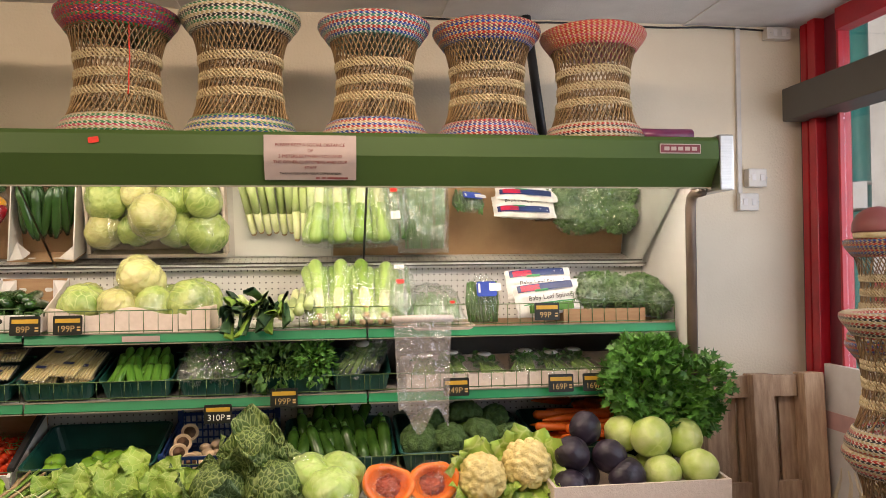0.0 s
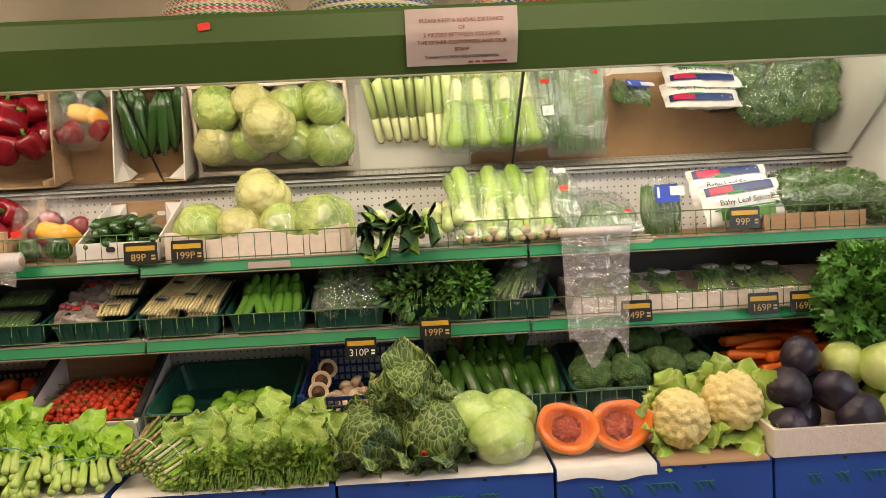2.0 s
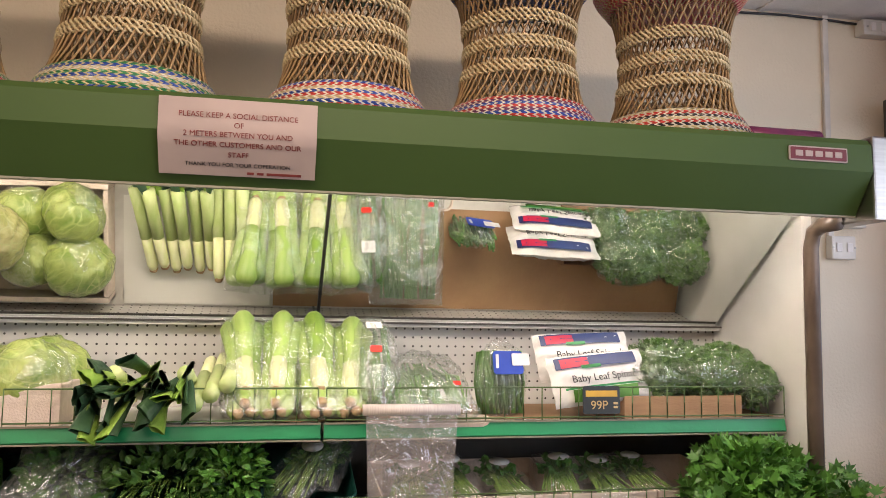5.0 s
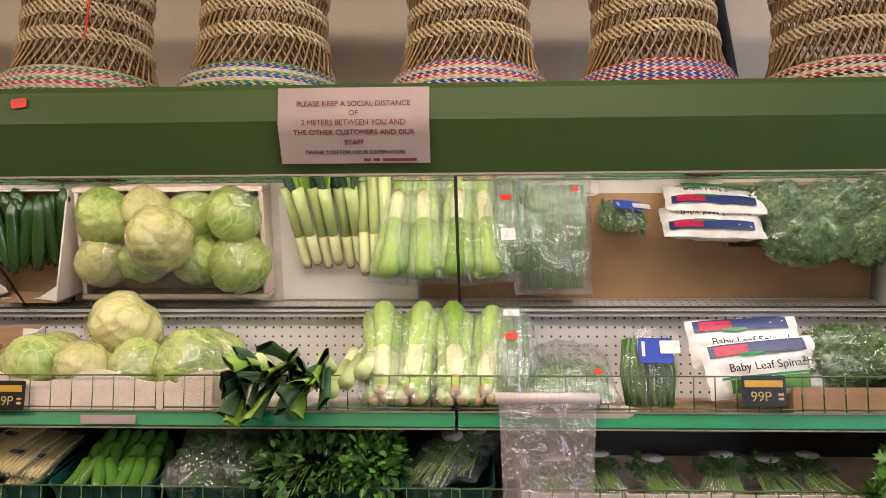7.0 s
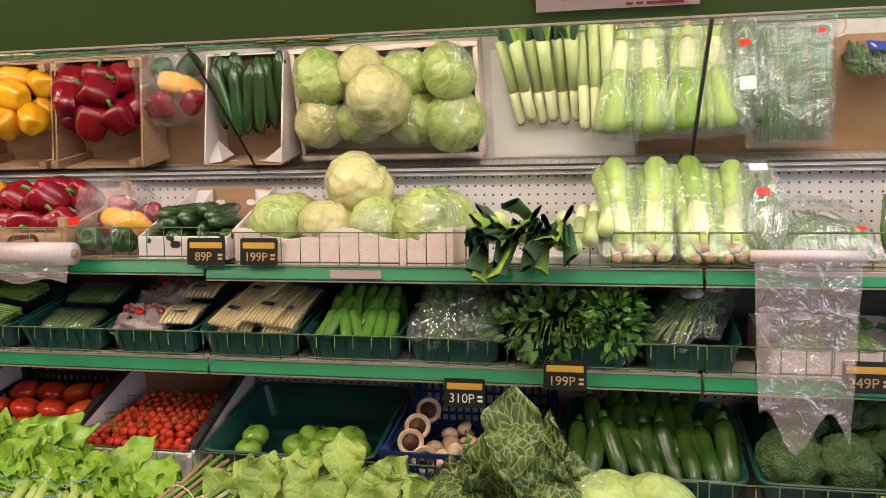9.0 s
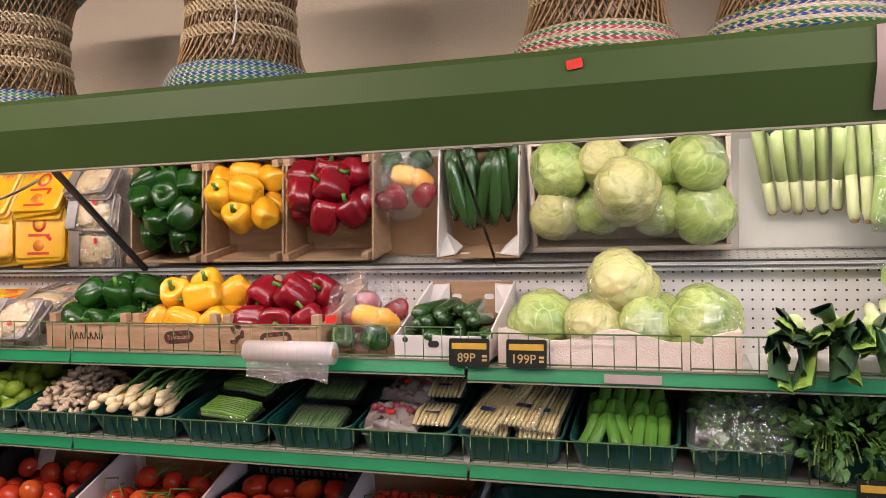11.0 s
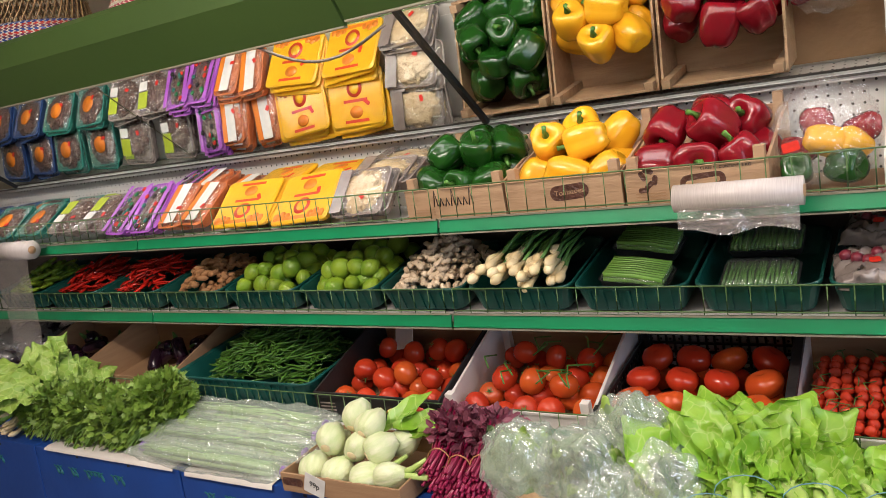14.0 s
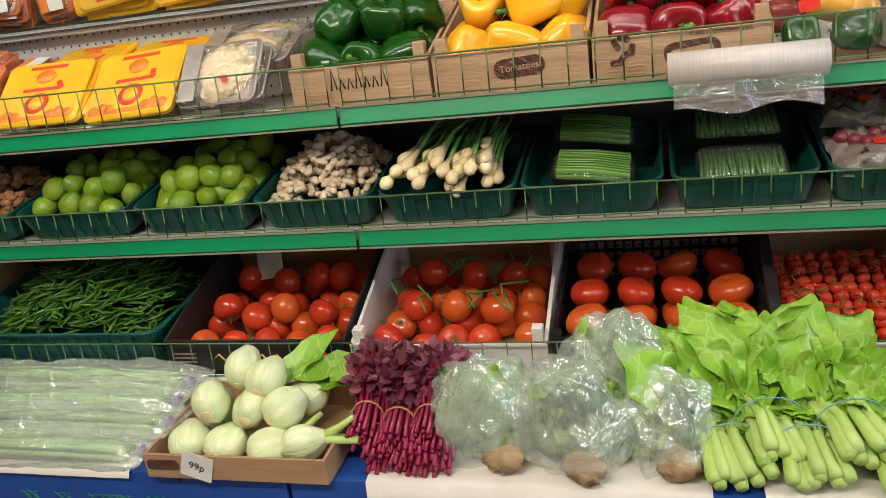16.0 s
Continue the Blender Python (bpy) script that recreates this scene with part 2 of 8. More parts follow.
def lathe(profile, segs, mat, wob=None, name="lathe", smooth=True):
    """(r, z) points turned round z. wob(angle, k): a factor on the radius."""
    vs, fs = [], []
    for k, (r, z) in enumerate(profile):
        for i in range(segs):
            a = 2 * math.pi * i / segs
            q = r * (wob(a, k) if wob else 1)
            vs.append((q * math.cos(a), q * math.sin(a), z))
    for k in range(len(profile) - 1):
        for i in range(segs):
            j = (i + 1) % segs
            fs.append((k * segs + i, k * segs + j, (k + 1) * segs + j, (k + 1) * segs + i))
    fs.append(tuple(range(segs))[::-1])
    fs.append(tuple((len(profile) - 1) * segs + i for i in range(segs)))
    return mesh_of(name, vs, fs, mat, smooth)


def add_tube(vs, fs, pts, radii, sides=5, cap=True):
    """Add a tube along pts to the lists of verts and faces."""
    pts = [Vector(p) for p in pts]
    if not hasattr(radii, "__len__"):
        radii = [radii] * len(pts)
    base = len(vs)
    for k, p in enumerate(pts):
        d = (pts[min(k + 1, len(pts) - 1)] - pts[max(k - 1, 0)]).normalized()
        u = d.cross(Vector((0.13, 0.31, 0.94))).normalized()
        if u.length < 0.5:
            u = d.cross(Vector((1, 0, 0))).normalized()
        w = d.cross(u)
        for i in range(sides):
            a = 2 * math.pi * i / sides
            vs.append(p + (u * math.cos(a) + w * math.sin(a)) * radii[k])
    for k in range(len(pts) - 1):
        for i in range(sides):
            j = (i + 1) % sides
            fs.append((base + k * sides + i, base + k * sides + j, base + (k + 1) * sides + j, base + (k + 1) * sides + i))
    if cap:
        fs.append(tuple(base + i for i in range(sides))[::-1])
        fs.append(tuple(base + (len(pts) - 1) * sides + i for i in range(sides)))


def tube(pts, radii, mat, sides=6, name="tube", smooth=True):
    vs, fs = [], []
    add_tube(vs, fs, pts, radii, sides)
    return mesh_of(name, vs, fs, mat, smooth)


def round_loop(w, d, r, n=4):
    r = max(min(r, w / 2 - 1e-4, d / 2 - 1e-4), 1e-4)
    out = []
    for cx, cy, a0 in ((w / 2 - r, d / 2 - r, 0), (r - w / 2, d / 2 - r, 90), (r - w / 2, r - d / 2, 180), (w / 2 - r, r - d / 2, 270)):
        for i in range(n):
            a = radians(a0 + 90 * i / (n - 1))
            out.append((cx + r * math.cos(a), cy + r * math.sin(a)))
    return out


def loops_mesh(loops, mat, name="shell", smooth=False, n=4, shape=None, caps=True):
    """Rounded rectangles (w, d, r, z) bridged one to the next; the first and last are filled."""
    vs, fs, c = [], [], 4 * n
    for w, d, r, z in loops:
        for x, y in round_loop(w, d, r, n):
            vs.append(shape(x, y, z) if shape else (x, y, z))
    for k in range(len(loops) - 1):
        for i in range(c):
            j = (i + 1) % c
            fs.append((k * c + i, k * c + j, (k + 1) * c + j, (k + 1) * c + i))
    if caps:
        fs.append(tuple(range(c))[::-1])
        fs.append(tuple((len(loops) - 1) * c + i for i in range(c)))
    return mesh_of(name, vs, fs, mat, smooth)


def text_mesh(body, size, mat, align="CENTER"):
    c = bpy.data.curves.new("text", "FONT")
    c.body, c.size, c.align_x, c.align_y = body, size, align, "CENTER"
    c.extrude = 0.0004
    ob = bpy.data.objects.new("text", c)
    scene.collection.objects.link(ob)
    me = bpy.data.meshes.new_from_object(ob.evaluated_get(bpy.context.evaluated_depsgraph_get()))
    bpy.data.objects.remove(ob)
    me.materials.clear()
    me.materials.append(M[mat])
    return me


def facing(x, y, z, tilt=0, turn=0, roll=0):
    """The pose of something drawn in x and y that is to face the aisle (towards -y)."""
    return pose(x, y, z, 90 + tilt, 0, turn) @ pose(0, 0, 0, 0, 0, roll)


R = random.Random(7)

# ---- structure of the shop ----
WALL_Y, SHOP_X, CEIL = 3.60, 2.40, 2.69


def structure(name, me, label, category):
    return solid(name, me, label, category, kind="structure")


structure("floor", box(-7, 3.0, -3, 3.75, -0.1, 0, "floor"), "worn grey vinyl shop floor", "floor")
structure("ceiling", box(-7, 2.55, -3, 3.75, CEIL, CEIL + 0.1, "ceiling"), "stained off-white suspended ceiling", "ceiling")
structure("wall_north", box(-7, 2.46, WALL_Y, WALL_Y + 0.15, 0, CEIL, "wall"), "scuffed cream painted plaster wall behind the chiller", "wall")
structure("wall_west", box(-7, -6.85, -2.85, WALL_Y, 0, CEIL, "wall"), "plain cream painted plaster wall", "wall")
structure("wall_south", box(-7, 2.46, -3, -2.85, 0, CEIL, "wall"), "plain cream painted plaster wall", "wall")
vs, fs = [], []
bm = bmesh.new()
for x in (-5.4, -4.2, -3.0, -1.8, -0.6, 0.6, 1.8):
    add_box(bm, x - 0.012, x + 0.012, -2.85, WALL_Y, CEIL - 0.006, CEIL + 0.004)
for y in (3.0, 2.4, 1.8, 1.2, 0.6, 0.0, -0.6):
    add_box(bm, -6.85, 2.4, y - 0.012, y + 0.012, CEIL - 0.007, CEIL + 0.003)
structure("ceiling_grid", bm_mesh("grid", bm, "ceiling"), "thin painted metal grid of the suspended ceiling", "ceiling grid")
for cx, cy, turn in ((-2.2, 3.1, 20), (-1.75, 3.25, -35), (-0.9, 3.42, 5), (-3.0, 2.95, 60)):
    pts = [(0.05 * i - 0.15 + R.uniform(-0.01, 0.01), R.uniform(-0.02, 0.02), -0.002) for i in range(7)]
    solid("ceiling_crack", tube(pts, [0.001, 0.003, 0.002, 0.004, 0.003, 0.002, 0.001], "grid", 4), "dark hairline crack in the ceiling tile", "crack", pose(cx, cy, CEIL - 0.001, 0, 0, turn), "cracks in the ceiling", "structure")

# shop window: red uprights, a grey shutter beam, panes of glass
win = thing("window_1", "red framed shop window with a grey shutter beam", "window", kind="structure")
for y0, y1, mat, d in ((3.565, 3.60, "black", 0.05), (3.515, 3.563, "red", 0.07), (3.49, 3.513, "black", 0.04), (3.43, 3.488, "red", 0.08), (3.315, 3.428, "maroon", 0.03), (3.296, 3.313, "red", 0.05)):
    put("window_frame", box(SHOP_X - d + 0.05, SHOP_X + 0.06, y0, y1, 0.0, CEIL, mat, 0.004), win)
for y0 in (1.1, -1.0):
    put("window_frame", box(SHOP_X - 0.03, SHOP_X + 0.06, y0, y0 + 0.07, 0.55, CEIL, "red", 0.005), win)
put("window_frame", box(SHOP_X - 0.02, SHOP_X + 0.06, -2.85, 3.29, CEIL - 0.1, CEIL, "red", 0.005), win, label="red head rail")
put("pane", box(SHOP_X + 0.02, SHOP_X + 0.026, -2.85, 3.294, 0.0, CEIL - 0.1, "glass"), win).visible_shadow = False
put("stall_board", box(SHOP_X - 0.02, SHOP_X + 0.01, -2.85, 3.42, 0, 1.04, "whitecarton", 0.003), win, label="white board printed with a pale pink band")
put("pink_band", box(SHOP_X - 0.024, SHOP_X - 0.0205, -2.8, 3.42, 0.74, 0.82, material("pale_pink", (0.72, 0.42, 0.38), None, 9, 0.6)), win)
for k in range(5):
    pts = [(SHOP_X - 0.023, 3.33 - 0.07 * k + 0.03 * math.sin(i + k), 0.30 + 0.055 * i) for i in range(6)]
    put("printed_spray", tube(pts, [0.012, 0.02, 0.016, 0.012, 0.008, 0.003], "wall", 4), win)
beam = structure("shutter_beam", box(2.27, 2.44, -2.85, 3.55, 2.21, 2.37, "greybeam", 0.006), "dark grey boxed shutter beam over the shop window", "beam")

# the street outside, plain and far enough to stay soft
street = structure("pavement", box(3.0, 40, -30, 40, -0.25, -0.12, material("street_grey", (0.20, 0.20, 0.20), None, 3, 0.8)), "grey street pavement outside", "pavement")
pole = thing("street_lamp", "dark green street lamp post with a crossing sign", "street lamp", pose(4.1, 5.5, -0.12))
M["postgreen"] = material("post_green", (0.03, 0.17, 0.14), None, 5, 0.35)
put("post", lathe([(0.11, 0), (0.11, 0.9), (0.075, 0.95), (0.07, 4.5)], 20, "postgreen"), pole)
for z in (2.22, 2.02):
    put("clamp", lathe([(0.078, 0), (0.078, 0.03)], 20, "steel"), pole, pose(0, 0, z))
put("sign_plate", box(-0.09, 0.09, -0.005, 0.005, -0.1, 0.1, "whitecarton", 0.002), pole, pose(-0.078, -0.05, 2.14, 0, 0, -68))
M["brickfar"] = material("far_brick", (0.74, 0.68, 0.62), (0.62, 0.56, 0.50), 2, 0.8, 0.2, 20)
shop = thing("shop_building", "pale brick shop building across the street with a red fascia", "building", pose(11.5, 6, 0))
put("wall", box(0, 4, -14, 22, -0.12, 9, "brickfar"), shop)
put("fascia", box(-0.25, 0, -14, 22, 0.55, 1.15, "red"), shop)
for k in range(9):
    w = put("window", box(-0.04, 0.001, -12 + 3.6 * k, -10.2 + 3.6 * k, 3.4, 5.6, material("far_glass", (0.25, 0.33, 0.42), None, 1, 0.1) if k == 0 else "farpane"), shop) if k else None
    M.setdefault("farpane", bpy.data.materials.get("far_glass") or material("far_glass", (0.25, 0.33, 0.42), None, 1, 0.1))

# conduit, switches and sockets on the wall
def wall_box(name, x0, x1, z0, z1, label, category, d=0.05):
    t = thing(name, label, category)
    put("body", box(x0, x1, WALL_Y - d, WALL_Y, z0, z1, "plastic", 0.006), t)
    cx, cz = (x0 + x1) / 2, (z0 + z1) / 2
    for s in (-1, 1):
        put("rocker", box(cx + s * 0.022 - 0.011, cx + s * 0.022 + 0.011, WALL_Y - d - 0.005, WALL_Y - d, cz - 0.016, cz + 0.016, "whitecarton", 0.002), t)
        put("screw", box(cx + s * 0.045 - 0.003, cx + s * 0.045 + 0.003, WALL_Y - d - 0.002, WALL_Y - d, cz - 0.003, cz + 0.003, "steel"), t)


con = solid("conduit", box(2.052, 2.075, WALL_Y - 0.016, WALL_Y, 1.86, CEIL, "plastic", 0.003), "cream plastic cable conduit on the wall", "conduit")
wall_box("junction_socket", 2.20, 2.325, 2.62, 2.74 - 0.06, "cream double socket under the ceiling", "socket")
wall_box("light_switch", 2.09, 2.185, 1.89, 1.98, "cream switch box on the wall", "switch")
wall_box("wall_socket", 2.05, 2.15, 1.775, 1.86, "white double socket below the conduit", "socket", 0.035)
solid("ceiling_cable", tube([(0.3 + 0.2 * i, WALL_Y - 0.012, CEIL - 0.018 + 0.006 * math.sin(1.7 * i)) for i in range(11)], 0.005, "black", 5), "thin dark cable along the top of the wall", "cable")
solid("black_pole", tube([(1.06, 3.50, 2.0), (0.985, 3.55, 2.69)], 0.022, "black", 10), "black pole leaning on the wall behind the stools", "pole")

# ---- the chiller cabinet ----
X0, X1 = -6.0, 1.485
JOINTS = [1.469, 0.207, -1.048, -2.295, -3.545, -4.795]
ch = thing("display_chiller", "long open-fronted green display chiller with two shelves and a mirror", "chiller")
put("base_panel", prism([(2.99, 0.0), (2.94, 0.05), (2.94, 0.72), (2.975, 0.72), (2.98, 0.66), (3.46, 0.70), (3.46, 0.0)], X0, X1, "liner"), ch)
# the middle stretch of the back is coloured dark to stand for shelf shade
for z0, z1, mat, words in ((0.7, 1.005, "perf", "white perforated back panel"), (1.0055, 1.2565, "shadepanel", "back panel between the shelves, coloured dark for the shade there"), (1.257, 1.53, "perf", "white perforated back panel")):
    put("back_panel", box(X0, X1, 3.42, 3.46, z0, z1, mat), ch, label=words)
put("mirror_frame", box(X0, X1, 3.378, 3.42, 1.512, 1.53, "shelf", 0.003), ch, label="pale trim below the mirror")
put("mirror_frame", box(X0, X1, 3.372, 3.3775, 1.521, 1.527, "greybeam"), ch, label="dark strip along the mirror")
MIR_A, MIR_B = Vector((0, 3.385, 1.528)), Vector((0, 2.8405, 1.9353))
for k in range(5):
    a, b = JOINTS[k + 1] + 0.004, JOINTS[k] - 0.004
    put("mirror_panel", mesh_of("mirror", [(a, *MIR_A.yz), (b, *MIR_A.yz), (b, *MIR_B.yz), (a, *MIR_B.yz), (a, MIR_A.y + 0.01, MIR_A.z + 0.01), (b, MIR_A.y + 0.01, MIR_A.z + 0.01), (b, MIR_B.y + 0.01, MIR_B.z + 0.01), (a, MIR_B.y + 0.01, MIR_B.z + 0.01)],
        [(0, 1, 2, 3), (7, 6, 5, 4), (0, 4, 5, 1), (3, 2, 6, 7), (0, 3, 7, 4), (1, 5, 6, 2)], "mirror"), ch, label="tilted mirror over the top shelf")
    if k in (0, 2, 4):
        j = JOINTS[k + 1]
        w = 0.004 if k != 2 else 0.008
        put("mirror_joint", mesh_of("joint", [(j + s * w, p.y - o * 0.643, p.z - o * 0.766) for o in (0.0, 0.008) for p in (MIR_A, MIR_B) for s in (-1, 1)],
            [(0, 1, 3, 2), (4, 6, 7, 5), (0, 4, 5, 1), (2, 3, 7, 6), (0, 2, 6, 4), (1, 5, 7, 3)], "black"), ch)
FASCIA = [(2.75, 1.995), (2.737, 1.98), (2.733, 1.912), (2.741, 1.90), (2.798, 1.812), (2.81, 1.812), (2.81, 1.825), (2.768, 1.90), (2.765, 1.975), (3.46, 1.98), (3.46, 1.995)]
for a, b, off in ((-2.327, 1.515, 0.0), (X0, -2.327, -0.012)):
    put("canopy", prism([(y, z + off) for y, z in FASCIA], a + 0.0015, b - 0.0015, "canopy"), ch, label="dark green enamelled canopy with a folded lip")
    put("canopy_edge", box(a + 0.002, b - 0.002, 2.796, 2.81, 1.807 + off, 1.8115 + off, "railedge"), ch)
put("canopy_cap", box(1.5165, 1.575, 2.735, 3.05, 1.795, 2.005, "steel", 0.006), ch, label="brushed steel end cap")
put("side_panel", box(1.485, 1.52, 2.97, 3.46, 0.0, 1.985, "liner"), ch)
vs, fs = [], []
add_tube(vs, fs, [(1.503, 2.85, 1.80), (1.503, 2.91, 1.80), (1.503, 2.945, 1.785), (1.503, 2.957, 1.74), (1.503, 2.957, 0.2)], 0.021, 8)
put("bumper", mesh_of("bumper", vs, fs, "bumper", True), ch, label="brown plastic bumper on the end panel")


def rail_text_bar(x0, x1, z0, z1):
    put("pink_label", box(x0, x1, 3.022, 3.0245, z0, z1, "pinkpaper"), ch, label="pale pink paper label")


RISE = 0.013  # the upper shelf hangs this much higher past the second joint
for name, z, y0 in (("upper", 1.28, 3.035), ("lower", 1.03, 3.04)):
    for k in range(6):
        if name == "upper" and k == 2:
            z += RISE
        a, b = (JOINTS[k + 1] if k < 5 else X0) + 0.004, JOINTS[k] - 0.004
        sh = put("shelf", box(a, b, y0 + 0.003, 3.418, z - 0.022, z - 0.001, "shelf"), ch)
        put("price_rail", prism([(y0, z - 0.001), (y0 - 0.008, z - 0.032), (y0 - 0.004, z - 0.0355), (y0 + 0.003, z - 0.032), (y0 + 0.003, z + 0.004)], a, b, "rail"), ch, label="bright green price rail")
        put("rail_edge", box(a, b, y0 - 0.008, y0 + 0.002, z - 0.0395, z - 0.036, "railedge"), ch)
        put("rail_edge", box(a, b, y0 - 0.004, y0 + 0.0025, z - 0.0005, z + 0.004, "railedge"), ch)
rail_text_bar(-0.70, -0.565, 1.251, 1.272)

WIRE = tube([(0, 0, 0), (0, 0, 1)], 0.0016, "wire", 4)
RAILW = tube([(0, 0, 0), (1, 0, 0)], 0.002, "wire", 4)


def wire_guard(a, b, y, z, h, step=0.05):
    g = thing("wire_guard", "thin green wire guard along the shelf front", "wire guard", pose(a, y, z), "wire guards on the shelves")
    for zz in (0.006, h):
        put("rail_wire", RAILW, g, Matrix.Translation((0, 0, zz)) @ Matrix.Diagonal((b - a, 1, 1, 1)))
    n = max(2, round((b - a) / step))
    for i in range(n + 1):
        put("upright_wire", WIRE, g, Matrix.Translation(((b - a) * i / n, 0, 0)) @ Matrix.Diagonal((1, 1, h, 1)))


for a, b in ((0.215, 1.46), (-0.5, 0.195), (-1.04, -0.52), (-2.28, -1.06), (-3.54, -2.31), (-4.79, -3.56)):
    wire_guard(a, b, 3.028, 1.285 + (RISE if b < -1.04 else 0), 0.082)
for a, b in ((0.49, 1.46), (0.215, 0.485), (-0.23, 0.195), (-1.04, -0.25), (-2.28, -1.06), (-3.54, -2.31), (-4.79, -3.56)):
    wire_guard(a, b, 3.031, 1.038, 0.066)
for a, b in ((0.215, 1.46), (-1.04, 0.19), (-2.28, -1.06), (-3.54, -2.31), (-4.79, -3.56)):
    wire_guard(a, b, 2.955, 0.72, 0.085)


def price_ticket(x, z, text, y=2.998, w=0.115, h=0.08, colour="digits", tilt=-4, roll=0):
    t = thing("price_ticket", "black clip-on price ticket with a yellow strip reading " + text, "price ticket", facing(x, y, z, tilt, 0, roll), "price tickets on the rails")
    t.matrix_world = t.matrix_world @ Matrix.Scale(0.88, 4)
    put("card", loops_mesh([(w, h, 0.006, 0), (w, h, 0.006, 0.004)], "ticket"), t)
    put("name_strip", box(-w * 0.43, w * 0.43, h * 0.12, h * 0.34, 0.004, 0.0052, "yellowstrip"), t, label="yellow name strip")
    put("digits", text_mesh(text, 0.036, colour), t, pose(-0.008, -h * 0.2, 0.0048))
    for k in range(2):
        put("small_print", box(w * 0.32, w * 0.44, -h * (0.16 + 0.14 * k), -h * (0.08 + 0.14 * k), 0.004, 0.0048, colour), t)


price_ticket(-0.352, 0.978, "310P", colour="whitedigits")
price_ticket(-0.11, 1.03, "199P")
price_ticket(0.548, 1.05, "249P")
price_ticket(0.968, 1.052, "169P")
price_ticket(1.108, 1.052, "169P")
price_ticket(-0.888, 1.318, "199P", 3.018)
price_ticket(-1.035, 1.318, "89P", 3.018, 0.12)
price_ticket(0.92, 1.335, "99P", 3.018)

# badges, paper notice and sticker on the canopy
FA = 1.948


def badge(x, z):
    t = thing("maker_badge", "small dark red badge with a pale border", "badge", facing(x, 2.733, z), "maker badges on the canopy")
    put("plate", loops_mesh([(0.16, 0.036, 0.003, 0), (0.16, 0.036, 0.003, 0.003)], "pinkpaper"), t)
    put("field", loops_mesh([(0.153, 0.029, 0.002, 0.003), (0.153, 0.029, 0.002, 0.0042)], "badge"), t)
    for k in range(5):
        put("bar", box(-0.064 + 0.027 * k, -0.044 + 0.027 * k, -0.007, 0.007, 0.0042, 0.005, "pinkpaper", 0.001), t)


badge(1.36, FA), badge(-2.564, FA - 0.012)
notice = thing("paper_notice", "pinkish paper notice taped to the green canopy", "notice", facing(0.001, 2.7295, 1.903))
FOLD, SLOPE = 0.0, 33


def on_notice(x, y, lift):
    """A place on the notice, which bends back below the fold of the canopy."""
    return pose(x, y, lift) if y > FOLD else pose(x, FOLD, lift, SLOPE) @ pose(0, (y - FOLD) * 1.12, 0)


rows_ = [0.078, 0.052, 0.026, 0.0, -0.02, -0.045, -0.078]
vs = []
for back in (0, 0.0008):
    for y in rows_:
        for i in range(13):
            x = -0.159 + 0.0265 * i
            vs.append(on_notice(x, y, 0.0008 - back + 0.0006 * math.sin(1.3 * i + 30 * y)).translation)
n_ = 13 * len(rows_)
grid_ = [(j * 13 + i, j * 13 + i + 1, (j + 1) * 13 + i + 1, (j + 1) * 13 + i) for j in range(len(rows_) - 1) for i in range(12)]
put("sheet", mesh_of("sheet", vs, [f[::-1] for f in grid_] + [tuple(n_ + q for q in f) for f in grid_], "pinkpaper", True), notice)
for row, (txt, size, ink) in enumerate((("PLEASE KEEP A SOCIAL DISTANCE", 0.0158, "ink_red"), ("OF", 0.0158, "ink_red"), ("2 METERS BETWEEN YOU AND", 0.0158, "ink_red"), ("THE OTHER CUSTOMERS AND OUR", 0.0158, "ink_red"), ("STAFF", 0.0158, "ink_red"), ("THANK YOU FOR YOUR COPERATION", 0.0122, "ink_dark"))):
    put("line_of_text", text_mesh(txt, size, ink), notice, on_notice(0, 0.043 - 0.0198 * row, 0.002))
for k, (a, b) in enumerate(((0.018, 0.032), (0.038, 0.052), (0.058, 0.130))):
    put("word_bar", box(a, b, -0.0028, 0.0028, 0, 0.0005, "ink_red"), notice, on_notice(0, -0.071, 0.0019))
solid("red_sticker", loops_mesh([(0.034, 0.02, 0.004, 0), (0.034, 0.02, 0.004, 0.001)], "sticker"), "small red sticker on the canopy", "sticker", facing(-0.717, 2.7305, 1.957, 0, 0, 8))
# ---- end of structure ----

# ---- produce: materials ----


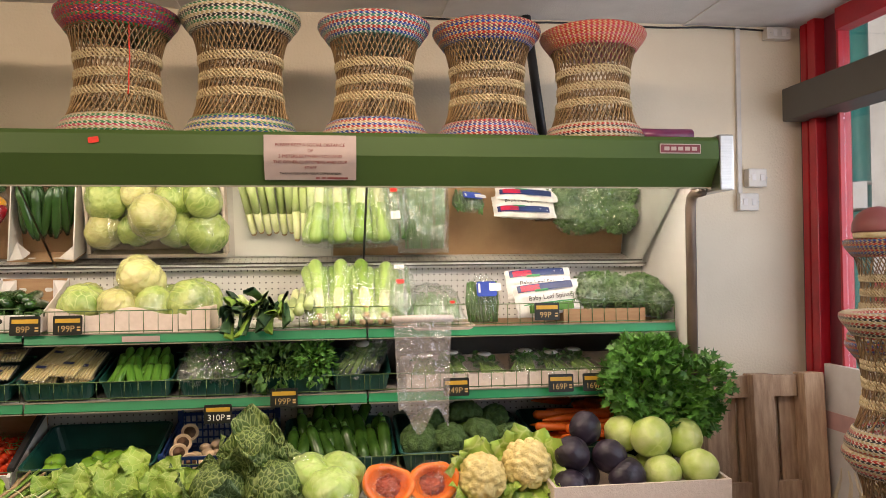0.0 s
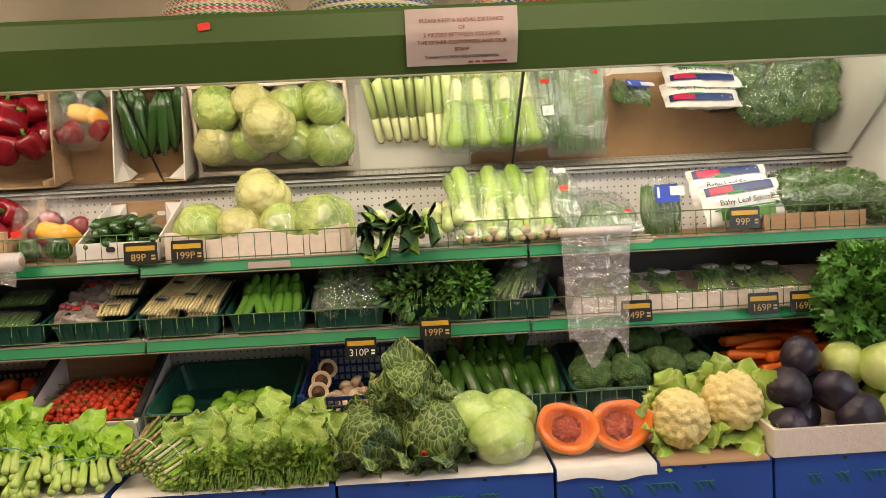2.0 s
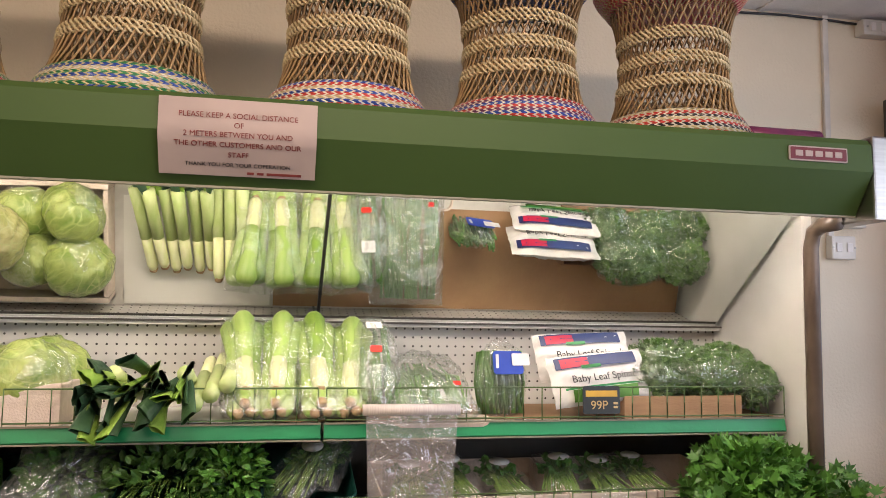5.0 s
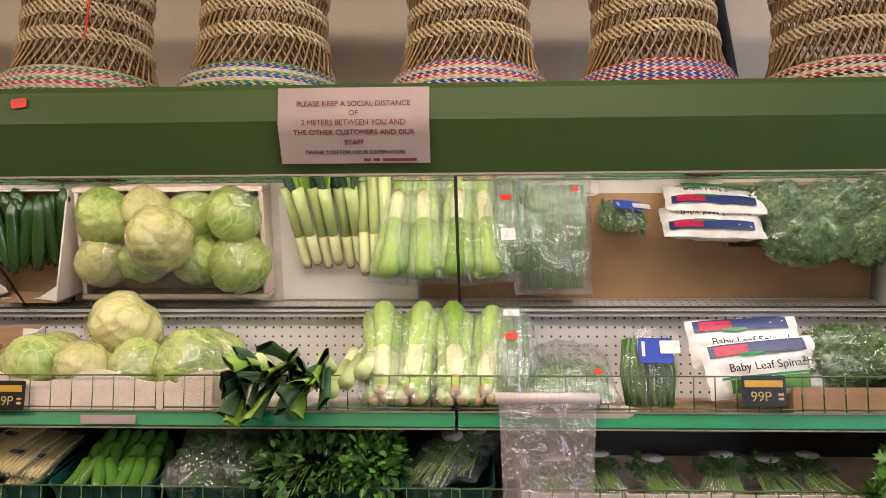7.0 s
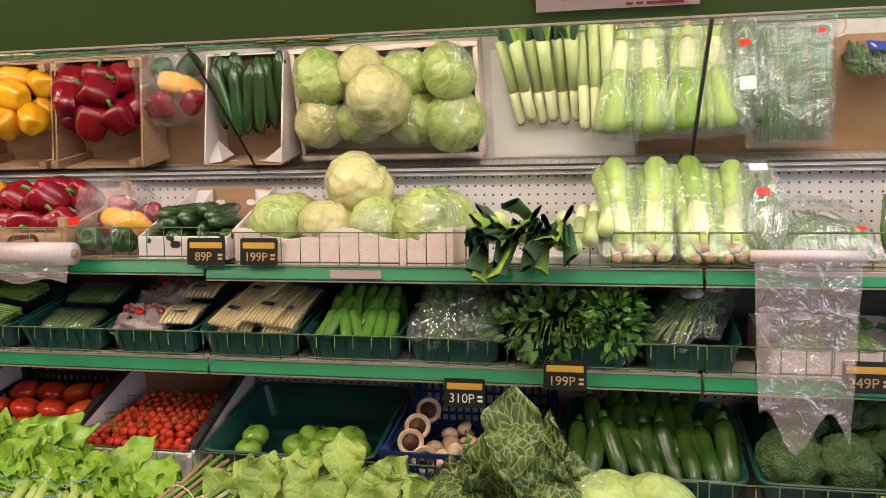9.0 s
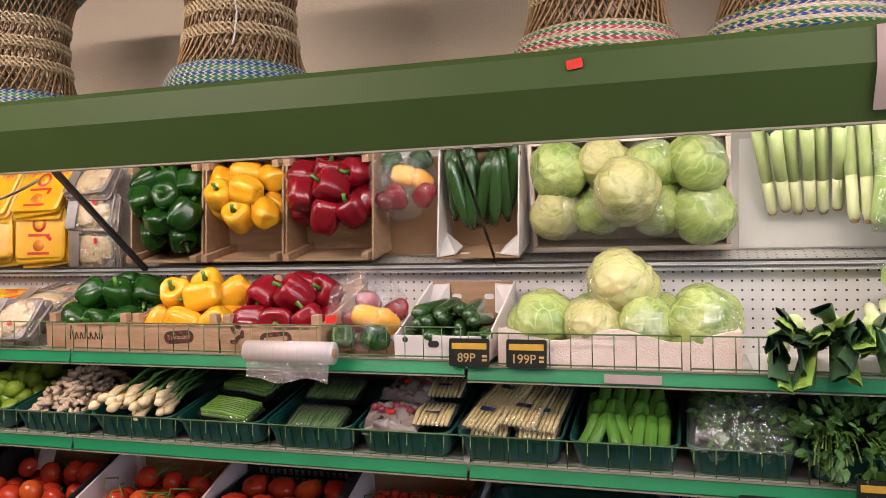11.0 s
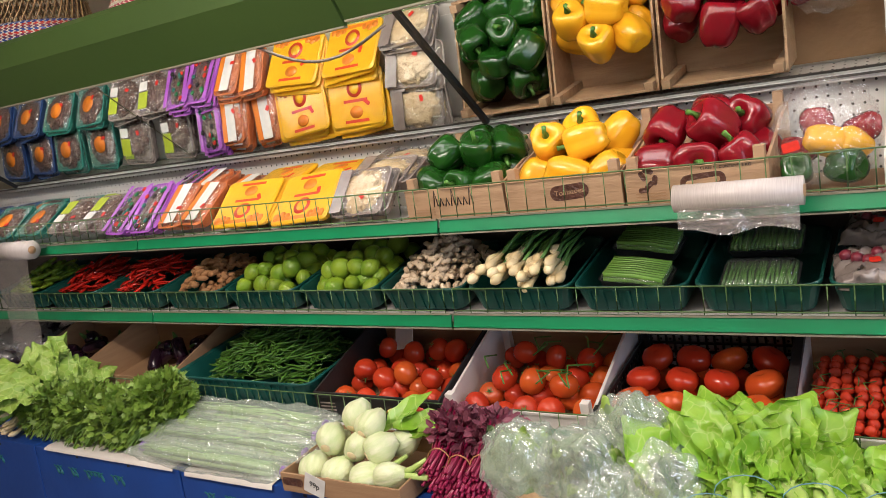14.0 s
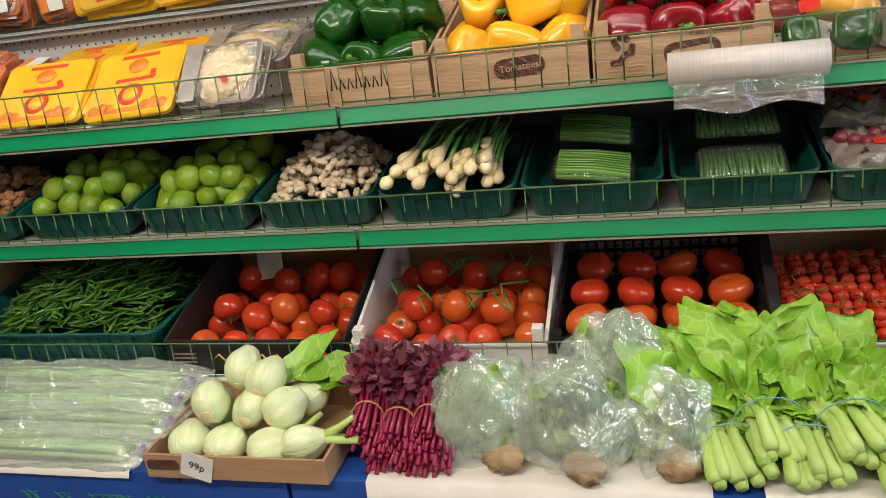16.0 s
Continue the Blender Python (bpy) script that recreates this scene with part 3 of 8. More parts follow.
def veined(name, dark, vein, scale, rough=0.5, bump=0.6, stretch=(1, 1, 1), width=0.06, coat=0, patch=None):
    """Leaf skin: pale branching veins between dark crinkled cells."""
    m = material(name, dark, patch or tuple(0.7 * c for c in dark), 20, rough, coat=coat, coatbump=0.9 if coat else 0, vary=0.14)
    n, l = m.node_tree.nodes, m.node_tree.links
    b = n["Principled BSDF"]
    tc, mp, nz, ad = n.new("ShaderNodeTexCoord"), n.new("ShaderNodeMapping"), n.new("ShaderNodeTexNoise"), n.new("ShaderNodeMixRGB")
    mp.inputs["Scale"].default_value = stretch
    nz.inputs["Scale"].default_value = 14
    ad.inputs[0].default_value = 0.045
    l.new(tc.outputs["Object"], mp.inputs[0])
    l.new(tc.outputs["Object"], nz.inputs["Vector"])
    l.new(mp.outputs[0], ad.inputs[1]), l.new(nz.outputs["Color"], ad.inputs[2])
    v = n.new("ShaderNodeTexVoronoi")
    v.feature = "DISTANCE_TO_EDGE"
    v.inputs["Scale"].default_value = scale
    l.new(ad.outputs[0], v.inputs["Vector"])
    mr, mx = n.new("ShaderNodeMapRange"), n.new("ShaderNodeMix")
    mr.inputs[1].default_value, mr.inputs[2].default_value, mr.inputs[3].default_value, mr.inputs[4].default_value = 0, width, 1, 0
    l.new(v.outputs[0], mr.inputs[0])
    mx.data_type = "RGBA"
    l.new(b.inputs["Base Color"].links[0].from_socket, mx.inputs[6])
    mx.inputs[7].default_value = (*vein, 1)
    l.new(mr.outputs[0], mx.inputs[0])
    l.new(mx.outputs[2], b.inputs["Base Color"])
    bp = n.new("ShaderNodeBump")
    bp.inputs["Strength"].default_value, bp.inputs["Distance"].default_value = bump, 0.012
    l.new(v.outputs[0], bp.inputs["Height"])
    l.new(bp.outputs[0], b.inputs["Normal"])
    return m


M["iceberg"] = veined("iceberg_leaf", (0.15, 0.27, 0.03), (0.38, 0.46, 0.13), 34, 0.35, 0.45, (1, 1, 0.3), 0.09, 1.0, (0.40, 0.46, 0.13))
M["icebergpale"] = veined("iceberg_pale", (0.34, 0.36, 0.09), (0.47, 0.47, 0.18), 34, 0.35, 0.45, (1, 1, 0.3), 0.09, 1.0, (0.52, 0.46, 0.20))
M["savoy"] = veined("savoy_leaf", (0.085, 0.15, 0.028), (0.30, 0.38, 0.12), 62, 0.5, 0.8, (1, 1, 0.42), 0.13)
M["savoydark"] = veined("savoy_outer", (0.065, 0.125, 0.04), (0.19, 0.27, 0.12), 62, 0.5, 0.8, (1, 1, 0.45), 0.11)
M["whitecab"] = veined("white_cabbage", (0.44, 0.56, 0.10), (0.54, 0.63, 0.19), 14, 0.3, 0.15, (1, 1, 0.3), 0.05, 0.25, (0.60, 0.66, 0.26))
M["wrapcab"] = veined("pointed_cabbage", (0.36, 0.54, 0.09), (0.48, 0.62, 0.18), 16, 0.3, 0.2, (1, 1, 0.3), 0.06, 0.8, (0.56, 0.68, 0.26))
M["redcab"] = veined("red_cabbage", (0.014, 0.010, 0.018), (0.05, 0.035, 0.05), 7, 0.38, 0.3, (1, 1, 0.35), 0.07, 0, (0.03, 0.02, 0.035))
M["mustard"] = veined("mustard_leaf", (0.19, 0.40, 0.02), (0.36, 0.52, 0.10), 30, 0.35, 0.35, (1, 1, 0.5), 0.05, 0, (0.28, 0.48, 0.035))
M["kaleleaf"] = veined("turnip_leaf", (0.24, 0.40, 0.05), (0.46, 0.56, 0.16), 36, 0.45, 0.4, (1, 1, 1), 0.05, 0, (0.34, 0.48, 0.08))
M["stalk"] = material("pale_stalk", (0.52, 0.64, 0.22), (0.38, 0.54, 0.10), 14, 0.35, 0.1, 60, vary=0.12, sss=0.0)
M["stalkcut"] = material("cut_stalk", (0.62, 0.62, 0.36), None, 30, 0.5)
M["parsley"] = material("parsley_leaf", (0.10, 0.26, 0.035), (0.045, 0.14, 0.016), 14, 0.42, vary=0.35)
M["mint"] = material("cress_leaf", (0.085, 0.20, 0.035), (0.045, 0.115, 0.02), 14, 0.42, vary=0.35)
M["cori"] = material("coriander_leaf", (0.24, 0.36, 0.05), (0.14, 0.25, 0.025), 14, 0.45, vary=0.35)
M["curly"] = material("curly_parsley", (0.11, 0.23, 0.04), (0.055, 0.13, 0.02), 40, 0.5, 0.6, 90, vary=0.3)
M["stem"] = material("green_stem", (0.20, 0.34, 0.06), None, 30, 0.45, vary=0.2)
M["leekwhite"] = material("leek_white", (0.72, 0.72, 0.46), (0.60, 0.66, 0.30), 10, 0.35, 0.08, 60, stretch=(6, 1, 6), vary=0.08)
M["leekgreen"] = material("leek_green", (0.28, 0.43, 0.07), (0.18, 0.32, 0.04), 10, 0.35, 0.15, 60, stretch=(6, 1, 6), vary=0.12)
M["leekpale"] = material("leek_pale", (0.40, 0.54, 0.15), (0.30, 0.46, 0.09), 10, 0.35, 0.1, 60, stretch=(6, 1, 6), vary=0.1)
M["leekloose"] = material("leek_collar", (0.56, 0.63, 0.30), (0.44, 0.56, 0.19), 10, 0.35, 0.1, 60, stretch=(6, 1, 6), vary=0.1)
M["leekdark"] = material("leek_dark", (0.030, 0.075, 0.045), (0.045, 0.10, 0.035), 12, 0.4, 0.15, 60, vary=0.3)
M["root"] = material("root_brown", (0.50, 0.36, 0.20), (0.32, 0.2, 0.1), 40, 0.7, 0.5, 90)
M["tomato"] = material("tomato_skin", (0.56, 0.055, 0.014), (0.46, 0.030, 0.010), 8, 0.2, vary=0.15)
M["tomatoorange"] = material("tomato_orange", (0.64, 0.12, 0.018), (0.54, 0.07, 0.012), 8, 0.2, vary=0.15)
M["greentom"] = material("green_tomato", (0.25, 0.46, 0.05), (0.17, 0.36, 0.03), 10, 0.22, vary=0.12)
M["lime"] = material("lime_skin", (0.30, 0.42, 0.025), (0.11, 0.24, 0.012), 7, 0.3, 0.25, 260, vary=0.4)
M["gpep"] = material("green_pepper", (0.016, 0.078, 0.007), (0.009, 0.048, 0.004), 7, 0.18, vary=0.2)
M["ypep"] = material("yellow_pepper", (0.80, 0.45, 0.008), (0.78, 0.35, 0.006), 5, 0.18, vary=0.08)
M["rpep"] = material("red_pepper", (0.26, 0.006, 0.014), (0.17, 0.004, 0.009), 6, 0.17, vary=0.18)
M["pepstem"] = material("pepper_stem", (0.10, 0.24, 0.03), None, 30, 0.5)
M["cuke"] = material("cucumber_skin", (0.016, 0.050, 0.012), (0.030, 0.080, 0.016), 12, 0.25, 0.2, 120, vary=0.22, coat=0.5, stretch=(1, 1, 0.15))
M["minicuke"] = material("mini_cucumber", (0.10, 0.27, 0.03), (0.16, 0.36, 0.05), 14, 0.3, 0.2, 120, vary=0.15, stretch=(1, 1, 0.2))
M["courgette"] = material("courgette_skin", (0.026, 0.070, 0.010), (0.048, 0.115, 0.016), 30, 0.25, 0.05, 90, vary=0.25)
M["broc"] = material("broccoli_floret", (0.085, 0.16, 0.04), (0.04, 0.085, 0.018), 55, 0.7, 0.9, 190, vary=0.15)
M["cauli"] = material("cauliflower_curd", (0.80, 0.66, 0.30), (0.70, 0.54, 0.20), 25, 0.6, 0.5, 120, vary=0.12)
M["caulileaf"] = veined("cauliflower_leaf", (0.32, 0.50, 0.07), (0.58, 0.68, 0.26), 14, 0.4, 0.3, (1, 1, 1), 0.07, 0, (0.42, 0.58, 0.12))
M["carrot"] = material("carrot_skin", (0.72, 0.15, 0.012), (0.60, 0.11, 0.01), 16, 0.4, 0.15, 120, vary=0.15, stretch=(1, 1, 0.3))
M["pumpkin"] = material("pumpkin_flesh", (0.86, 0.20, 0.012), (0.78, 0.15, 0.01), 12, 0.3, 0.3, 60, coat=0.7, coatbump=0.5)
M["pulp"] = material("pumpkin_pulp", (0.62, 0.095, 0.008), (0.40, 0.05, 0.004), 40, 0.35, 0.8, 70, stretch=(1, 4, 1))
M["pumpkinskin"] = material("pumpkin_skin", (0.60, 0.26, 0.09), (0.52, 0.21, 0.07), 9, 0.35, 0.1, 60, coat=0.7, coatbump=0.5)
M["mushroom"] = material("mushroom_cap", (0.72, 0.55, 0.36), (0.58, 0.40, 0.24), 25, 0.6, 0.15, 80, vary=0.12)
M["gill"] = material("mushroom_gill", (0.16, 0.085, 0.045), None, 40, 0.7, 0.4, 100)
M["chilli"] = material("green_chilli", (0.095, 0.21, 0.026), (0.05, 0.13, 0.014), 20, 0.28, vary=0.35)
M["redchilli"] = material("red_chilli", (0.52, 0.018, 0.008), (0.38, 0.012, 0.006), 20, 0.22, vary=0.25)
M["aub"] = material("aubergine_skin", (0.022, 0.008, 0.018), None, 12, 0.14, vary=0.3)
M["peanut"] = material("peanut_shell", (0.74, 0.60, 0.43), (0.60, 0.46, 0.30), 40, 0.75, 0.5, 120, vary=0.18)
M["turmeric"] = material("turmeric_root", (0.42, 0.22, 0.09), (0.30, 0.14, 0.05), 40, 0.75, 0.5, 90, vary=0.25)
M["chive"] = material("chive_green", (0.13, 0.29, 0.06), (0.08, 0.20, 0.04), 20, 0.4, vary=0.3)
M["onionbulb"] = material("onion_bulb", (0.78, 0.66, 0.40), (0.68, 0.52, 0.26), 30, 0.35, vary=0.12)
M["fennel"] = material("fennel_bulb", (0.78, 0.79, 0.55), (0.60, 0.69, 0.33), 9, 0.35, 0.2, 30, vary=0.08, stretch=(5, 5, 1))
M["beetstem"] = material("beet_stem", (0.34, 0.010, 0.075), (0.24, 0.006, 0.05), 20, 0.35, vary=0.3)
M["beetleaf"] = material("beet_leaf", (0.22, 0.05, 0.085), (0.11, 0.03, 0.045), 20, 0.5, vary=0.4)
M["band"] = material("rubber_band", (0.55, 0.28, 0.12), None, 40, 0.5)
M["corn"] = material("baby_corn", (0.74, 0.60, 0.28), (0.60, 0.50, 0.18), 30, 0.5, 0.3, 160, vary=0.15)
M["bean"] = material("flat_bean", (0.17, 0.33, 0.05), (0.12, 0.26, 0.035), 20, 0.4, vary=0.2)
M["baggreens"] = material("bagged_greens", (0.20, 0.36, 0.17), (0.09, 0.20, 0.08), 12, 0.5, 0.5, 30, vary=0.2)
M["bagleaf"] = veined("bag_leaf", (0.13, 0.22, 0.08), (0.36, 0.44, 0.24), 7.0, 0.5, 0.4, (1, 1, 0.4), 0.06, 0, (0.30, 0.38, 0.20))
M["yellowpack"] = material("yellow_wrapper", (0.84, 0.51, 0.006), (0.80, 0.41, 0.005), 8, 0.28, 0.2, 18, coat=0.5, coatbump=0.25)
M["orangeprint"] = material("orange_print", (0.82, 0.24, 0.015), None, 20, 0.35)
M["redprint"] = material("red_print", (0.66, 0.05, 0.02), None, 20, 0.35)
M["purple"] = material("purple_wrapper", (0.46, 0.13, 0.62), (0.38, 0.09, 0.53), 10, 0.3, 0.2, 25, coat=0.5, coatbump=0.3)
M["nuts"] = material("dried_fruit", (0.13, 0.055, 0.035), (0.06, 0.025, 0.018), 45, 0.35, 0.8, 90)
M["figs"] = material("orange_sweets", (0.64, 0.20, 0.06), (0.50, 0.14, 0.04), 30, 0.3, 0.6, 60)
M["couscous"] = material("beige_noodles", (0.66, 0.52, 0.30), (0.55, 0.40, 0.21), 40, 0.5, 0.6, 90)
M["tealtray"] = material("teal_tray", (0.03, 0.20, 0.15), None, 20, 0.3)
M["navytray"] = material("navy_tray", (0.03, 0.07, 0.22), None, 20, 0.3)
M["cleartray"] = material("clear_tray", (0.30, 0.25, 0.22), (0.22, 0.18, 0.16), 20, 0.2, coat=0.6, coatbump=0.3)
M["limelabel"] = material("lime_label", (0.46, 0.56, 0.02), None, 20, 0.5)
M["label"] = material("white_label", (0.80, 0.78, 0.74), None, 20, 0.5)
M["bluelabel"] = material("blue_label", (0.02, 0.06, 0.40), None, 20, 0.4)
M["navy"] = material("navy_print", (0.015, 0.03, 0.12), None, 20, 0.35)
M["crimson"] = material("crimson_print", (0.45, 0.015, 0.05), None, 20, 0.35)
M["greenprint"] = material("green_print", (0.03, 0.25, 0.07), None, 20, 0.4)
M["boxprint"] = material("green_box_print", (0.02, 0.16, 0.17), None, 20, 0.5)
M["yellowprint"] = material("yellow_print", (0.65, 0.45, 0.05), None, 20, 0.5)

# ---- produce: shapes ----


def jig(p, k, f):
    return noise.noise_vector(Vector(p) * f) * k


def blob(name, mat, rx, ry, rz, rough=0.08, freq=8, seed=0, sub=4, flat=0.0, power=1.0):
    """A rounded lump with uneven sides and, if asked, a flattened foot."""
    bm = bmesh.new()
    bmesh.ops.create_icosphere(bm, subdivisions=sub, radius=1)
    for v in bm.verts:
        d = v.co.normalized()
        k = 1 + rough * noise.noise(d * freq * 0.25 + Vector((seed * 3.7, seed, 0))) + rough * 0.5 * noise.noise(d * freq * 0.6 + Vector((seed, 0, seed * 2.1)))
        z = d.z * k
        if z < -1 + flat:
            z = -1 + flat
        v.co = Vector((d.x * k * rx, d.y * k * ry, z * rz))
    return bm_mesh(name, bm, mat, True)


def leafy_head(name, mat, r, seed, squash=0.9, layers=7, lift=0.018):
    """A cabbage head: a ball with overlapping leaf edges stepped into its skin."""
    rr = random.Random(seed)
    caps = []
    for k in range(layers):
        a, t = rr.uniform(0, 6.28), rr.uniform(-0.2, 0.9)
        c = Vector((math.cos(a) * math.sqrt(max(0, 1 - t * t)), math.sin(a) * math.sqrt(max(0, 1 - t * t)), t))
        caps.append((c, rr.uniform(0.25, 0.6), rr.random() * 10))
    bm = bmesh.new()
    bmesh.ops.create_icosphere(bm, subdivisions=5, radius=1)
    for v in bm.verts:
        d = v.co.normalized()
        k = 1 + 0.06 * noise.noise(d * 1.3 + Vector((seed, 0, 0)))
        for c, w, s in caps:
            q = d.dot(c) - w - 0.07 * noise.noise(d * 4 + Vector((s, 0, 0)))
            k += lift * min(1, max(0, q / 0.05))
        k += 0.010 * noise.noise(d * 9 + Vector((seed, 1, 0))) + 0.014 * abs(noise.noise(d * 5 + Vector((0, seed, 0))))
        v.co = Vector((d.x * k * r, d.y * k * r, d.z * k * r * squash))
    return bm_mesh(name, bm, mat, True)


def pepper_meshes(mat, seed):
    rr = random.Random(seed)
    n, ph, s = rr.choice((3, 4, 4)), rr.uniform(0, 6), rr.uniform(0.9, 1.1)
    prof = [(0.006, 0.004), (0.020, -0.002), (0.030, 0.006), (0.038, 0.022), (0.0405, 0.042), (0.042, 0.062), (0.0405, 0.078), (0.033, 0.088), (0.022, 0.089), (0.012, 0.082), (0.004, 0.078)]
    body = lathe([(r * s, z) for r, z in prof], 28, mat, lambda a, k: 1 + (0.085 if k > 1 else 0.25) * (abs(math.cos(0.5 * n * a + ph)) * 2.4 - 1.4) * (1.0 if k < 8 else 0.8) + 0.06 * math.cos(a + ph * 2), "pepper")
    st = tube([(0, 0, 0.078), (0.001, 0.002, 0.095), (0.006, 0.004, 0.108)], [0.009, 0.005, 0.006], "pepstem", 7)
    return [("pepper", body), ("stem", st)]


def calyx(mat, r, z):
    vs, fs = [(0, 0, z)], []
    for i in range(5):
        a = 1.2566 * i
        b = len(vs)
        vs += [(r * 0.3 * math.cos(a - 0.5), r * 0.3 * math.sin(a - 0.5), z + 0.001), (r * math.cos(a), r * math.sin(a), z + 0.003), (r * 0.3 * math.cos(a + 0.5), r * 0.3 * math.sin(a + 0.5), z + 0.001)]
        fs += [(0, b, b + 1), (0, b + 1, b + 2)]
    add_tube(vs, fs, [(0, 0, z), (0.002, 0, z + 0.012)], 0.0018, 5)
    return mesh_of("calyx", vs, fs, mat)


def fruit(mat, r, squash, ribs=0, seed=0):
    prof = [(0.15 * r, -0.98), (0.5 * r, -0.88), (0.82 * r, -0.58), (0.98 * r, -0.15), (r, 0.1), (0.93 * r, 0.45), (0.72 * r, 0.74), (0.42 * r, 0.88), (0.15 * r, 0.82), (0.03 * r, 0.76)]
    return lathe([(q, z * r * squash) for q, z in prof], 18, mat, lambda a, k: 1 + (0.035 * math.cos(ribs * a) if ribs else 0) + 0.03 * math.cos(2 * a + seed), "fruit")


def pod(mat, length, r, bend, taper=0.5, sides=8, name="pod"):
    n = 9
    pts = [(0, bend * math.sin(math.pi * i / (n - 1)), length * (i / (n - 1) - 0.5)) for i in range(n)]
    rad = [r * min(1, 0.35 + 3.2 * i / (n - 1)) * min(1, 0.35 + 3.2 * (1 - i / (n - 1)) ** taper) for i in range(n)]
    return tube(pts, rad, mat, sides, name)


LEAF = {
    "oval": ([(0, 0, 0), (-0.28, 0.3, 0.05), (0.28, 0.3, 0.05), (-0.26, 0.7, 0.06), (0.26, 0.7, 0.06), (0, 1, -0.08), (0, 0.5, -0.04)], [(0, 2, 6), (0, 6, 1), (1, 6, 3), (2, 4, 6), (3, 6, 5), (6, 4, 5)]),
    "lobed": ([(0, 0, 0), (-0.55, 0.35, 0.1), (-0.25, 0.5, 0), (-0.45, 0.85, 0.1), (-0.1, 0.75, 0), (0, 1.1, -0.1), (0.1, 0.75, 0), (0.45, 0.85, 0.1), (0.25, 0.5, 0), (0.55, 0.35, 0.1)], [(0, 2, 1), (0, 4, 2), (2, 4, 3), (0, 6, 4), (4, 6, 5), (0, 8, 6), (6, 8, 7), (0, 9, 8)]),
}


def leaf_clump(name, mat, n, where, size, shape="lobed", seed=1, outward=(0, 0, 0)):
    """n small leaves; where(rr) gives a place and the way it points."""
    rr = random.Random(seed)
    lv, lf = LEAF[shape]
    vs, fs = [], []
    for _ in range(n):
        p, d = where(rr)
        d = Vector(d).normalized() + Vector((rr.gauss(0, 0.45), rr.gauss(0, 0.45), rr.gauss(0, 0.35)))
        d.normalize()
        nrm = Vector((rr.gauss(0, 0.5), -0.5 + rr.gauss(0, 0.5), 0.9 + rr.gauss(0, 0.4)))
        x = d.cross(nrm).normalized()
        z = x.cross(d)
        s = size * rr.uniform(0.6, 1.25)
        b = len(vs)
        for lx, ly, lz in lv:
            vs.append(Vector(p) + (x * lx + d * ly + z * lz) * s)
        fs += [tuple(b + i for i in f) for f in lf]
    return mesh_of(name, vs, fs, mat)


def ellipsoid(cx, cy, cz, rx, ry, rz, shell=0.6):
    def where(rr):
        while True:
            v = Vector((rr.uniform(-1, 1), rr.uniform(-1, 1), rr.uniform(-1, 1)))
            if shell < v.length < 1 + 0.15 * noise.noise(v * 3):
                return (cx + v.x * rx, cy + v.y * ry, cz + v.z * rz), (v.x, v.y, v.z)
    return where


def add_leaf(vs, fs, p, d, up, length, width, droop=0.3, ruffle=0.1, rr=R, nu=7, nv=7):
    """A broad leaf as a curved grid with a wavy edge."""
    d, up = Vector(d).normalized(), Vector(up)
    x = d.cross(up).normalized()
    up = x.cross(d).normalized()
    b, ph = len(vs), rr.uniform(0, 6)
    for i in range(nu):
        u = i / (nu - 1)
        w = width * (0.16 + math.sin(math.pi * min(1, u * 0.93 + 0.06)) ** 0.7 * (0.55 + 0.45 * u))
        for j in range(nv):
            q = 2 * j / (nv - 1) - 1
            e = abs(q)
            pos = Vector(p) + d * length * u * (1 - 0.12 * e * e) + x * w * q * 0.5 + up * (-droop * length * u * u + 0.18 * w * e * e + ruffle * width * e * math.sin(5 * u * math.pi + ph + 2 * q))
            vs.append(pos + jig(pos, 0.004, 30))
    for i in range(nu - 1):
        for j in range(nv - 1):
            a = b + i * nv + j
            fs.append((a, a + 1, a + nv + 1, a + nv))


def pillow(name, mat, w, d, h, seed=0, crumple=0.012, n=18, power=0.55):
    """A filled bag: puffed in the middle, pinched at its ends, with folds."""
    vs, fs = [], []
    for side in (1, -1):
        b = len(vs)
        for i in range(n + 1):
            for j in range(n + 1):
                u, v = 2 * i / n - 1, 2 * j / n - 1
                puff = max(0, (1 - u ** 4)) ** power * max(0, (1 - v ** 4)) ** power
                p = Vector((u * w / 2, v * d / 2, side * puff * h / 2))
                q = noise.noise_vector(Vector((u * 3 + seed, v * 3, side * 1.7))) + 0.6 * noise.noise_vector(Vector((u * 8 + seed, v * 8, side)))
                vs.append(p + q * crumple * (0.4 + puff))
        for i in range(n):
            for j in range(n):
                a = b + i * (n + 1) + j
                f = (a, a + n + 1, a + n + 2, a + 1)
                fs.append(f if side > 0 else f[::-1])
    return mesh_of(name, vs, fs, mat, True)


def spawn(proto, m, label, category, group=""):
    """Link one thing out of a list of (name, mesh): the first is the thing, the rest its parts."""
    ob = solid(proto[0][0], proto[0][1], label, category, m, group)
    for nm, me in proto[1:]:
        put(nm, me, ob)
    return ob


